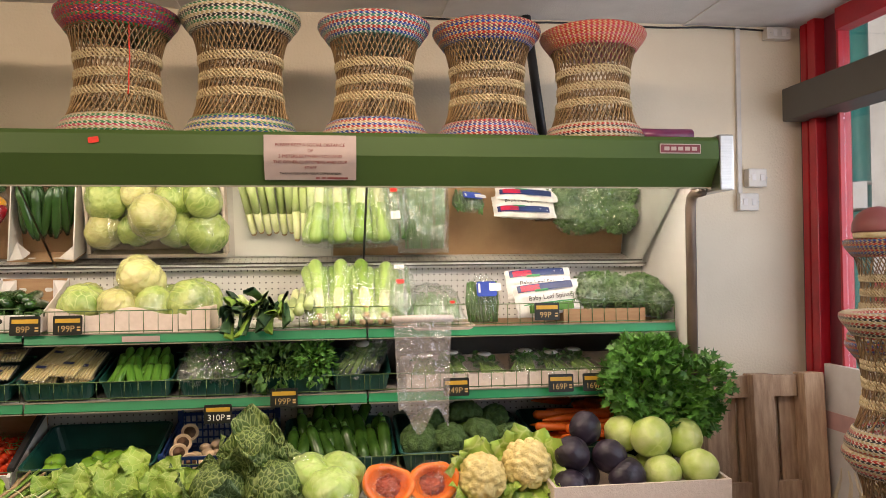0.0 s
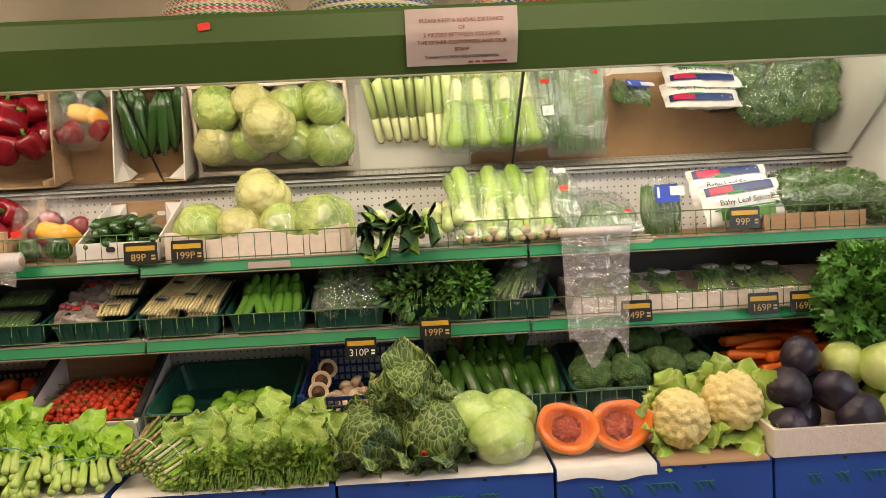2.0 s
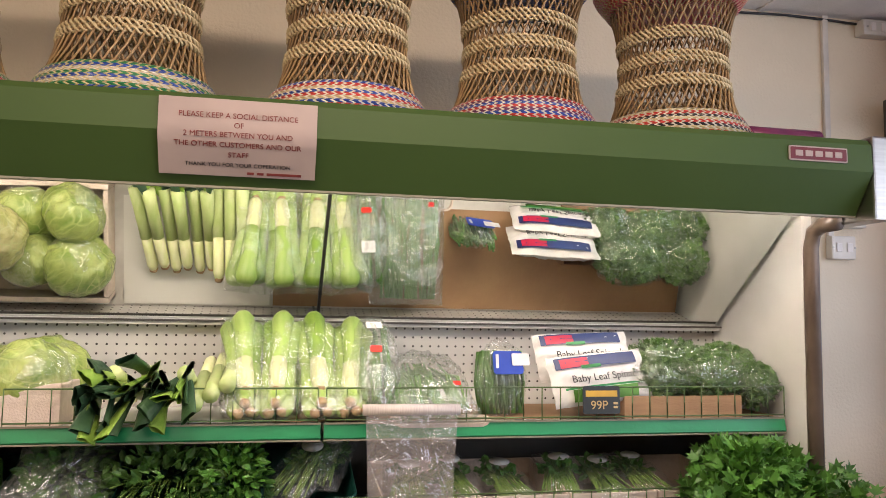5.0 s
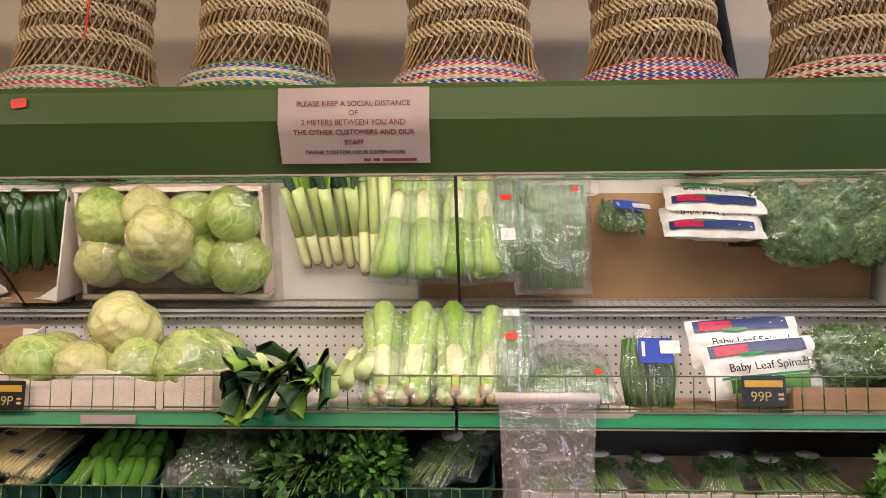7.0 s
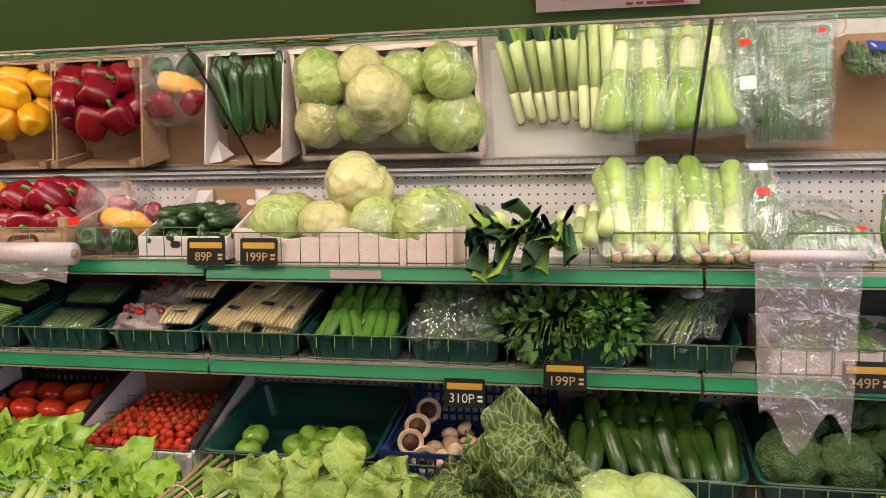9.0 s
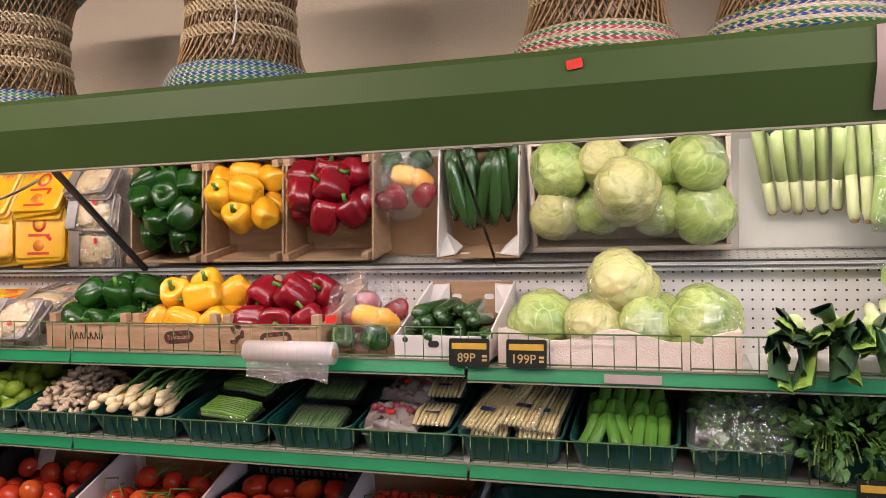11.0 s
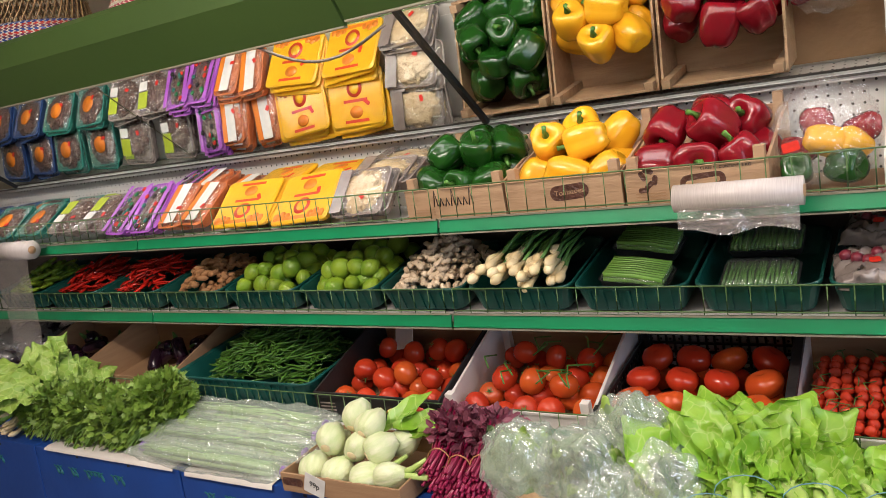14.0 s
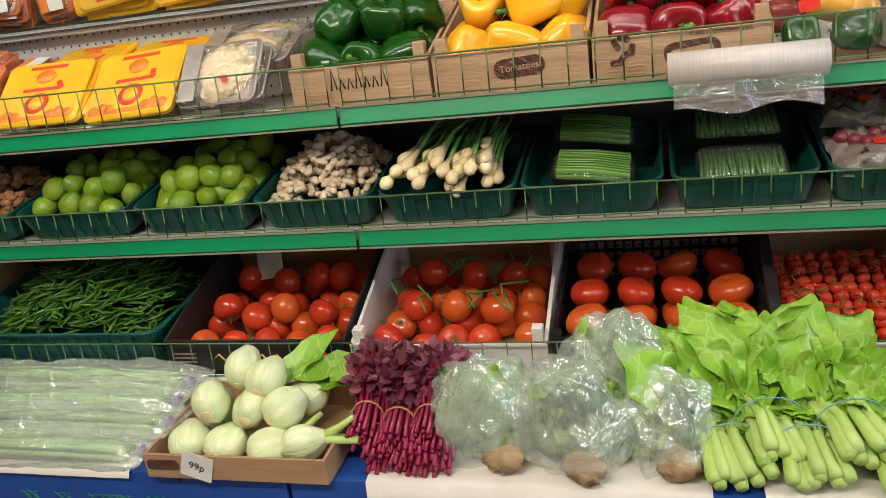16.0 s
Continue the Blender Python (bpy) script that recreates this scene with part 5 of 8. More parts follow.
HEADS = [[("iceberg_lettuce", leafy_head("head", mt, 0.066, s, 0.92, 16, 0.042))] for s, mt in ((1, "iceberg"), (2, "icebergpale"), (3, "iceberg"), (4, "iceberg"))]
for k, (x, y, z, hk, s) in enumerate(((-0.205, -0.088, 0.078, 0, 1.03), (-0.07, -0.098, 0.07, 1, 0.93), (0.07, -0.092, 0.074, 2, 0.95), (0.208, -0.088, 0.082, 3, 1.08), (-0.20, 0.05, 0.082, 1, 1.03), (-0.068, 0.045, 0.072, 2, 0.98), (0.08, 0.05, 0.084, 0, 1.0), (0.208, 0.056, 0.088, 3, 1.10), (-0.005, -0.03, 0.178, 1, 1.15))):
    hd = spawn(HEADS[hk], pose((lx0 + lx1) / 2 + x, (ly0 + ly1) / 2 + y, Z1 + z + 0.018, 30 * k, 20 * k, 77 * k) @ Matrix.Scale(s * 1.08, 4), "film-wrapped pale green iceberg lettuce", "lettuce", "wrapped iceberg lettuces")
    put("film", WRAPS[k % 3], hd, pose(0, 0, 0, 40 * k, 0, 60 * k), "crinkled clear film").visible_shadow = False

# loose leeks with dark tops over the front
rr = random.Random(12)


def leek(p, q, tops, label, group, bagged=False):
    """A leek from its root at p to its collar at q, with strap leaves beyond the collar."""
    p, q = Vector(p), Vector(q)
    t = thing("leek", label, "leek", None, group)
    ax = (q - p)
    put("shaft", tube([p, p + ax * 0.06, p + ax * 0.2, p + ax * 0.4], [0.011, 0.016, 0.0155, 0.016], "leekwhite", 10), t, label="white shaft")
    put("collar", tube([p + ax * 0.39, p + ax * 0.8, q], [0.0165, 0.018, 0.020], "leekloose", 10), t)
    put("root", blob("root", "root", 0.012, 0.012, 0.01, 0.3, 20, 1, 2), t, Matrix.Translation(p))
    if tops:
        dn = ax.normalized()
        for i in range(6):
            dd = (dn + Vector((rr.uniform(-0.55, 0.35), rr.uniform(-0.3, 0.1), rr.uniform(-1.1, 0.25)))).normalized()
            ln, c0 = rr.uniform(0.08, 0.17), q - dn * 0.03
            vs, fs = [], []
            add_tube(vs, fs, [c0, c0 + dd * ln * 0.5, c0 + dd * ln + Vector((0, 0, -0.025 * rr.random()))], [0.012, 0.018, 0.023], 9, False)
            thin = dd.cross(Vector((rr.uniform(-1, 1), 0.3, rr.uniform(-1, 1)))).normalized()
            vs = [v - thin * 0.72 * (v - c0).dot(thin) + jig(v, 0.006, 40) for v in vs]
            put("leaf_top", mesh_of("top", vs, fs, "leekdark" if i % 3 else "leekgreen", True), t, label="dark blue-green cut leaf")


for i in range(6):
    x = -0.27 + 0.034 * i
    leek((x + rr.uniform(-0.006, 0.006), 3.295 - 0.012 * (i % 2), Z1 + 0.035 + 0.012 * (i % 2)), (x - 0.045 + 0.006 * i, 3.045, Z1 + 0.085 + 0.035 * (i % 2)), True, "loose leek with dark green tops hanging over the shelf edge", "loose leeks")
for k in range(3):
    leek((-0.075 + 0.034 * k, 3.295, Z1 + 0.14 + 0.01 * k), (-0.09 + 0.036 * k, 3.00 + 0.008 * k, Z1 + 0.05 + 0.022 * k), False, "loose leek pointing out over the shelf edge", "loose leeks")
for k in range(8):
    x, low = 0.012 + 0.092 * (k % 4), k > 3
    b = thing("bag_of_leeks", "clear bag of trimmed pale green leeks", "bag", pose(x, 3.185 - 0.02 * low, Z1 + (0.055 if low else 0.142 - 0.012 * (k == 3)), 12 if low else 38, 0, (5, -4, 3, -6)[k % 4]), "bags of leeks")
    for i, (ox, oz, top) in enumerate(((-0.021, 0.0, 0.0), (0.021, 0.004, -0.012), (0.0, 0.026, 0.01))):
        ln = 0.135 + top
        put("leek_shaft", tube([(ox * 0.7, -0.135, oz), (ox, -0.125, oz), (ox, -0.10, oz + 0.002), (ox, -0.03, oz + 0.004)], [0.010, 0.018, 0.023, 0.0205], "leekpale" if low or i < 2 else "leekwhite", 12), b)
        put("leek_top", tube([(ox, -0.035, oz + 0.004), (ox * 1.1, 0.04, oz + 0.006), (ox * 1.4, ln - 0.02, oz + 0.008), (ox * 1.5, ln, oz + 0.008)], [0.0207, 0.024, 0.030, 0.021], ("leekpale", "leekgreen", "leekpale")[(i + k) % 3], 12), b)
        put("root", blob("root", "root", 0.013, 0.008, 0.013, 0.35, 20, k + i, 2), b, pose(ox * 0.7, -0.138, oz))
    put("film", pillow("bagfilm", "glossfilm", 0.112, 0.315, 0.088, k + 2, 0.012, 20), b, pose(0, 0.005, 0.010)).visible_shadow = False
# spring onions and chives in bags
b = thing("bag_of_spring_onions", "clear bag of dark spring onion tops with a red sticker", "bag", pose(0.345, 3.19, Z1 + 0.055, 26, 0, -3))
vs, fs = [], []
for i in range(16):
    ox = rr.uniform(-0.045, 0.045)
    add_tube(vs, fs, [(ox * 0.8, -0.14, 0.03 + rr.uniform(0, 0.06)), (ox, 0, 0.05 + rr.uniform(0, 0.07)), (ox * 0.9, 0.15, 0.06 + rr.uniform(0, 0.07))], 0.006, 5)
put("stalk_bundle", mesh_of("stalks", vs, fs, "chive", True), b)["kind"] = "stuff"
put("film", blob("bagfilm", "bagfilm", 0.066, 0.175, 0.085, 0.18, 16, 9, 4), b, pose(0, 0, 0.092, 8)).visible_shadow = False
put("red_sticker", loops_mesh([(0.03, 0.02, 0.004, 0), (0.03, 0.02, 0.004, 0.001)], "sticker"), b, pose(0.0, -0.055, 0.166, 25))
put("white_label", box(-0.02, 0.02, 0.04, 0.075, 0.1755, 0.177, "label"), b)
b = thing("bag_of_chives", "wide clear bag of long green chives with red stickers", "bag", pose(0.485, 3.20, Z1 + 0.01, 14))
vs, fs = [], []
for i in range(60):
    ox = rr.uniform(-0.09, 0.09)
    add_tube(vs, fs, [(ox, -0.14, rr.uniform(0.02, 0.07)), (ox + rr.uniform(-0.02, 0.02), 0, rr.uniform(0.03, 0.10)), (ox, 0.17, rr.uniform(0.03, 0.08))], 0.0035, 4)
put("chives", mesh_of("chives", vs, fs, "chive", True), b)["kind"] = "stuff"
put("film", pillow("film", "bagfilm", 0.23, 0.36, 0.14, 4, 0.014), b, pose(0, 0.01, 0.06)).visible_shadow = False
put("red_sticker", loops_mesh([(0.02, 0.016, 0.004, 0), (0.02, 0.016, 0.004, 0.001)], "sticker"), b, pose(0.06, -0.12, 0.118, 20))
put("rim", loops_mesh([(0.24, 0.05, 0.02, 0), (0.26, 0.06, 0.025, 0.03), (0.25, 0.05, 0.02, 0.03), (0.23, 0.04, 0.015, 0.004)], "foam"), b, pose(0.02, -0.14, 0.0))
# salad pack with a blue label
b = thing("salad_pack", "clear bag of green beans with a blue label", "bag", pose(0.685, 3.12, Z1, -8, 0, 6))
vs, fs = [], []
for i in range(45):
    ox = rr.uniform(-0.058, 0.058)
    add_tube(vs, fs, [(ox, rr.uniform(-0.02, 0.025), 0.01), (ox + rr.uniform(-0.01, 0.01), rr.uniform(-0.02, 0.03), 0.09), (ox, rr.uniform(-0.015, 0.03), 0.175)], 0.0042, 5)
put("beans", mesh_of("beans", vs, fs, "mint", True), b)["kind"] = "stuff"
put("film", blob("bagfilm", "film", 0.072, 0.04, 0.105, 0.12, 14, 6, 4), b, pose(0, 0, 0.10)).visible_shadow = False
put("blue_label", loops_mesh([(0.085, 0.062, 0.01, 0), (0.085, 0.062, 0.01, 0.001)], "bluelabel"), b, facing(0.005, -0.043, 0.14, -6))
put("white_label", loops_mesh([(0.05, 0.032, 0.003, 0), (0.05, 0.032, 0.003, 0.001)], "label"), b, facing(0.04, -0.0455, 0.148, -6))
put("lettering", box(-0.03, -0.022, -0.0455, -0.0445, 0.118, 0.162, "label"), b)


def spinach_bag(m, seed):
    b = thing("spinach_bag", "white and navy printed bag of baby leaf spinach", "bag", m, "bags of baby spinach")
    put("film", pillow("bag", "label", 0.30, 0.15, 0.055, seed, 0.008), b, pose(0, 0, 0.0))
    for nm, mt, x0, x1, y0, y1 in (("navy_band", "navy", -0.135, 0.115, 0.028, 0.063), ("crimson_flash", "crimson", -0.12, -0.035, 0.030, 0.058), ("green_flash", "greenprint", -0.06, 0.0, 0.024, 0.034), ("leaf_window", "parsley", -0.10, 0.10, -0.068, -0.035), ("green_band", "greenprint", -0.12, 0.12, -0.034, -0.028)):
        vs = [(x0 + (x1 - x0) * i / 8, y0 + (y1 - y0) * j / 2, 0.002 + 0.0275 * (max(0, 1 - ((x0 + (x1 - x0) * i / 8) / 0.15) ** 4)) ** 0.55 * (max(0, 1 - ((y0 + (y1 - y0) * j / 2) / 0.075) ** 4)) ** 0.55 + 0.0045) for j in range(3) for i in range(9)]
        put(nm, mesh_of(nm, vs, [(j * 9 + i, j * 9 + i + 1, j * 9 + i + 10, j * 9 + i + 9) for j in range(2) for i in range(8)], mt, True), b)
    put("lettering", text_mesh("Baby Leaf Spinach", 0.030, "ink_dark"), b, pose(0.01, -0.006, 0.0345))


spinach_bag(facing(0.945, 3.09, Z1 + 0.105, -22, 0, 6) @ Matrix.Scale(0.93, 4), 1)
spinach_bag(facing(0.925, 3.15, Z1 + 0.16, -26, 0, 3) @ Matrix.Scale(0.93, 4), 2)
# curly parsley in bags over a low brown box
crate(1.0, 1.345, 3.05, 3.24, Z1, 0.06, 0.07, "carton", "low brown carton under bags of curly parsley", "low_carton", "", 0, 0.005)
for k, (x, y, z, rx, ry, rz) in enumerate(((1.12, 3.12, 0.10, 0.10, 0.085, 0.055), (1.28, 3.12, 0.11, 0.11, 0.085, 0.06), (1.41, 3.11, 0.085, 0.07, 0.085, 0.06), (1.20, 3.20, 0.155, 0.13, 0.075, 0.05), (1.38, 3.20, 0.145, 0.09, 0.075, 0.05))):
    b = thing("bag_of_curly_parsley", "clear bag stuffed with dark curly parsley", "bag", pose(x, y, Z1 + z), "bags of curly parsley")
    put("heart", blob("heart", "curly", rx * 0.8, ry * 0.8, rz * 0.8, 0.3, 12, k, 3), b)
    put("leaves", leaf_clump("leaves", "curly", 900, ellipsoid(0, 0, 0, rx * 0.93, ry * 0.93, rz * 0.95, 0.7), 0.016, "lobed", k), b)
    put("film", blob("bagfilm", "film", rx * 1.06, ry * 1.06, rz * 1.1, 0.14, 18, k + 4, 4), b).visible_shadow = False

# packets at the far end of the top shelf


def flat_pack(m, kind_, seed=0):
    if kind_ == "yellow":
        t = thing("yellow_packet", "flat yellow foil packet with an orange and red print", "packet", m, "yellow packets")
        put("wrapper", loops_mesh([(0.128, 0.108, 0.008, 0), (0.138, 0.118, 0.01, 0.006), (0.138, 0.118, 0.01, 0.012), (0.130, 0.110, 0.012, 0.017)], "yellowpack", smooth=False), t)
        put("print_disc", lathe([(0.019, 0), (0.019, 0.0009)], 18, "redprint"), t, pose(0.0, -0.022, 0.0172))
        put("print_ring", lathe([(0.012, 0), (0.012, 0.0006)], 18, "yellowpack"), t, pose(0.0, -0.022, 0.0182))
        put("print_band", box(-0.060, 0.060, -0.0525, -0.0445, 0.0171, 0.0176, "orangeprint"), t)
        for y in (0.004, 0.046):
            put("word_bar", box(-0.030, 0.030, y - 0.003, y + 0.003, 0.0171, 0.0176, "redprint"), t)
        put("print_bulb", lathe([(0.016, 0), (0.016, 0.0009)], 14, "orangeprint"), t, Matrix.Translation((0, 0.028, 0.0172)) @ Matrix.Diagonal((1, 0.8, 1, 1)))
        for s in (-1, 1):
            for i in range(3):
                put("print_fruit", lathe([(0.0075, 0), (0.0075, 0.0008)], 10, "orangeprint"), t, pose(s * (0.028 + 0.013 * i), -0.043 + 0.004 * (i % 2), 0.0172))
        put("red_sticker", loops_mesh([(0.016, 0.008, 0.002, 0), (0.016, 0.008, 0.002, 0.0008)], "sticker"), t, pose(0.028, 0.01, 0.0175, 0, 0, 40 * seed))
        return
    mats = {"dates": ("tealtray", "nuts"), "datesblue": ("navytray", "nuts"), "brown": ("cleartray", "nuts"), "beige": ("cleartray", "couscous"), "sweets": ("figs", "figs"), "purple": ("purple", "nuts")}[kind_]
    words = {"dates": "teal tray of dark dates with an orange label", "datesblue": "navy tray of dark dates with an orange label", "brown": "clear tray of brown dried fruit with a lime label", "beige": "clear tray of beige vermicelli", "sweets": "clear tray of orange sweets with a paper band", "purple": "purple wrapped tray of dried fruit and sweets"}[kind_]
    w, d = {"purple": (0.10, 0.17), "sweets": (0.085, 0.16)}.get(kind_, (0.125, 0.15))
    if kind_ == "beige":
        w, d = 0.155, 0.12
    t = thing("packed_tray", words, "packet", m, "packets in trays")
    put("tray", loops_mesh([(w * 0.85, d * 0.85, 0.012, 0), (w, d, 0.015, 0.026), (w * 0.96, d * 0.96, 0.014, 0.028), (w * 0.9, d * 0.9, 0.012, 0.024)], mats[0]), t)
    r2 = random.Random(seed)
    put("contents", blob("contents", mats[1], w * 0.44, d * 0.45, 0.014, 0.25, 26, seed, 4), t, pose(0, 0, 0.021))
    put("film", loops_mesh([(w * 0.95, d * 0.95, 0.014, 0.026), (w * 0.90, d * 0.90, 0.02, 0.034), (w * 0.5, d * 0.5, 0.02, 0.0365)], "film", smooth=True), t).visible_shadow = False
    if kind_.startswith("dates"):
        put("orange_label", lathe([(0.024, 0), (0.024, 0.001)], 20, "orangeprint"), t, Matrix.Translation((0, 0, 0.0372)) @ Matrix.Diagonal((1, 1.2, 1, 1)))
    elif kind_ == "brown":
        put("lime_label", box(-0.05, -0.015, 0.0, 0.055, 0.0368, 0.0378, "limelabel"), t)
        put("white_label", box(-0.05, -0.02, -0.035, -0.005, 0.0368, 0.0378, "label"), t)
    elif kind_ == "sweets":
        put("paper_band", box(-0.012, 0.022, -0.07, 0.07, 0.0368, 0.0378, "label"), t)
        put("orange_band", box(-0.03, -0.013, -0.07, 0.07, 0.0368, 0.0378, "orangeprint"), t)
    elif kind_ == "purple":
        for s in (-1, 1):
            put("purple_border", box(s * 0.045 - 0.008, s * 0.045 + 0.008, -0.08, 0.08, 0.0368, 0.0378, "purple"), t)
        for i in range(12):
            put("sweet", lathe([(0.008, 0), (0.007, 0.003)], 8, ("sticker", "greenprint", "ink_dark", "tealtray")[i % 4]), t, pose(r2.uniform(-0.035, 0.035), r2.uniform(-0.07, 0.07), 0.0372))
    elif kind_ == "beige":
        put("print_strip", box(-0.07, -0.035, -0.055, 0.055, 0.0368, 0.0378, "cleartray"), t)
    put("red_sticker", loops_mesh([(0.016, 0.01, 0.002, 0), (0.016, 0.01, 0.002, 0.0008)], "sticker"), t, pose(0.02, -0.02, 0.038, 0, 0, 20 * seed))


PACK_SCALE = {"yellow": (1.68, 1.62, 1.0), "beige": (1.25, 1.3, 1.3), "sweets": (1.38, 1.2, 1.2), "purple": (1.18, 1.28, 1.2)}
# rows of packets from the wires back: y, height over the shelf, tilt, packets in the pile
LEAN = ((3.115, 0.078, 44, 3), (3.27, 0.128, 22, 3))
LOW = ((3.125, 0.072, 38, 2), (3.285, 0.095, 18, 2))


def packs(x, kind_, rows=LEAN, seed=0):
    """Packets in one column of the shelf: some propped on the wires, more lying behind."""
    rp = random.Random(seed)
    for r_, (y, z, tilt, n) in enumerate(rows):
        for i in range(n):
            q = n - 1 - i
            m = pose(x + rp.uniform(-0.012, 0.012), y + 0.016 * q, Z1B + z - 0.006 * q + 0.004 * rp.random(), tilt - 3 * q + rp.uniform(-3, 3), rp.uniform(-3, 3), rp.uniform(-7, 7))
            flat_pack(m @ Matrix.Diagonal((*PACK_SCALE.get(kind_, (1.5, 1.25, 1.2)), 1)), kind_, seed * 5 + 3 * r_ + i)


packs(-2.81, "yellow", LEAN, 1)
packs(-3.06, "yellow", LEAN, 2)
packs(-2.555, "beige", ((3.10, 0.07, 50, 2), (3.20, 0.105, 24, 2), (3.325, 0.13, 14, 2)), 3)
packs(-3.255, "sweets", LOW, 4)
packs(-3.375, "sweets", LEAN, 5)
packs(-3.50, "purple", LEAN, 6)
packs(-3.625, "purple", ((3.115, 0.078, 44, 3),), 7)
packs(-3.74, "brown", ((3.285, 0.095, 18, 2),), 17)
packs(-3.79, "brown", ((3.125, 0.072, 38, 2),), 8)
packs(-3.985, "brown", LOW, 9)
packs(-4.22, "dates", LOW, 10)
packs(-4.45, "dates", LOW, 11)
packs(-4.68, "datesblue", LOW, 12)
packs(-4.91, "datesblue", LOW, 13)
for x0, x1, mt, w in ((0.08, 1.46, "carton", "brown card sheet lining the shelf"), (-0.36, 0.07, "liner", "white card sheet lining the shelf"), (-2.44, -1.06, "carton", "brown card sheet lining the shelf"), (-4.78, -2.45, "liner", "white card sheet lining the shelf")):
    solid("card_sheet", box(x0, x1, 3.08, 3.41, Z1 if x0 > -1 else Z1B, (Z1 if x0 > -1 else Z1B) + 0.0035, mt), w, "card sheet", None, "card sheets on the shelf")

# ---- lower shelf ----
trays2 = {}
for x0, x1, nm in ((-4.55, -4.22, "greenchilli"), (-4.21, -3.86, "red1"), (-3.85, -3.51, "red2"), (-3.50, -3.19, "turmeric"), (-3.18, -2.86, "lime1"), (-2.85, -2.55, "lime2"), (-2.54, -2.255, "peanut"), (-2.245, -1.945, "onion"), (-1.94, -1.655, "flat"), (-1.645, -1.375, "fine"), (-1.365, -1.095, "radish"), (-1.085, -0.805, "corn"), (-0.795, -0.525, "mini"), (-0.515, -0.265, "bag"), (-0.255, 0.055, "mint"), (0.065, 0.30, "pack")):
    trays2[nm] = (tray(x0, x1, 3.046, 3.375, Z2 + 0.002, 0.07, 13), x1 - x0)
    trays2[nm] = (trays2[nm][0] @ Matrix.Translation((0, 0, 0.02)), x1 - x0)


def scatter_pods(m, mat, w, d, n, length, r, height, label, name, category, seed, sides=5, spread=180, shape=None):
    """Too many to count: one heaped mesh."""
    r3 = random.Random(seed)
    vs, fs = [], []
    for i in range(n):
        x, y = r3.uniform(-0.5, 0.5) * w, r3.uniform(-0.5, 0.5) * d
        dome = max(0.1, 1 - (2 * x / w) ** 2 * 0.6 - (2 * y / d) ** 2 * 0.5)
        z = r + r3.random() ** 0.5 * height * dome
        a, el, L = radians(r3.uniform(-spread, spread)), r3.uniform(-0.25, 0.25), length * r3.uniform(0.7, 1.2)
        dv = Vector((math.cos(a), math.sin(a), el)) * L / 2
        sd = Vector((-dv.y, dv.x, 0)) * r3.uniform(-0.35, 0.35)
        c = Vector((x * 0.86, y * 0.86, z))
        rad = shape or [0.3 * r, r, r, 0.9 * r, 0.25 * r]
        k = len(rad)
        add_tube(vs, fs, [c - dv + (2 * dv) * (q / (k - 1)) + sd * math.sin(math.pi * q / (k - 1)) for q in range(k)], [v * 1.0 for v in rad], sides)
    ob = solid(name, mesh_of(name, vs, fs, mat, True), label, category, m, kind="stuff")
    return ob


scatter_pods(trays2["red1"][0], "redchilli", 0.28, 0.28, 110, 0.085, 0.0065, 0.10, "heap of thin red chillies in a tray", "red_chillies", "chillies", 1)
scatter_pods(trays2["red2"][0], "redchilli", 0.28, 0.28, 150, 0.08, 0.005, 0.10, "heap of thin red chillies in a tray", "red_chillies", "chillies", 2)
scatter_pods(trays2["greenchilli"][0], "lime", 0.26, 0.28, 90, 0.06, 0.010, 0.10, "heap of stubby green chillies in a tray", "green_chillies", "chillies", 3)
scatter_pods(trays2["turmeric"][0], "turmeric", 0.25, 0.28, 170, 0.035, 0.010, 0.085, "heap of knobbly brown turmeric roots", "turmeric_roots", "roots", 4, 6)
scatter_pods(trays2["peanut"][0], "peanut", 0.25, 0.31, 330, 0.034, 0.010, 0.11, "heap of pale peanuts in their shells", "peanuts", "peanuts", 5, 6, 180, [0.004, 0.0085, 0.0065, 0.009, 0.004])
LIMES = [[("lime", lathe([(q * a, q * b) for a, b in ((0.002, -0.030), (0.008, -0.0275), (0.018, -0.02), (0.024, -0.008), (0.025, 0.004), (0.021, 0.016), (0.012, 0.025), (0.006, 0.028), (0.003, 0.031))], 16, "lime"))] for q in (1.1, 1.22)]
for nm, s in (("lime1", 1), ("lime2", 2)):
    m, w = trays2[nm]
    heap(m @ Matrix.Translation((0, 0.01, 0)), LIMES, w * 0.86, 0.28, 0.030, [(4, 5, 0.0), (4, 3, 0.02)], "round green lime in a tray", "lime", "limes", 1, 0, seed=s, lean=0.008)
# spring onions: bulbs to the aisle
t = thing("spring_onion_bunch", "bunch of spring onions with cream bulbs towards the aisle", "spring onions", trays2["onion"][0])
vs, fs, bv, bf = [], [], [], []
for i in range(46):
    x, z = rr.uniform(-0.12, 0.11), 0.045 + rr.uniform(0, 0.05)
    p = Vector((x, -0.10 + rr.uniform(-0.075, 0.06), z + rr.uniform(-0.02, 0.02)))
    q = Vector((x * 0.7 + 0.03 + rr.uniform(-0.03, 0.03), rr.uniform(0.05, 0.13), z + rr.uniform(0.0, 0.05)))
    dn = (q - p).normalized()
    put("bulb", tube([p - dn * 0.012, p, p + dn * 0.012, p + dn * 0.03, p + dn * 0.06], [0.005, 0.0135, 0.0145, 0.008, 0.005], "onionbulb", 8), t)
    put("stalk", tube([p + dn * 0.055, (p + q) / 2 + Vector((0, 0, 0.01)), q], [0.005, 0.005, 0.003], "chive", 5), t)


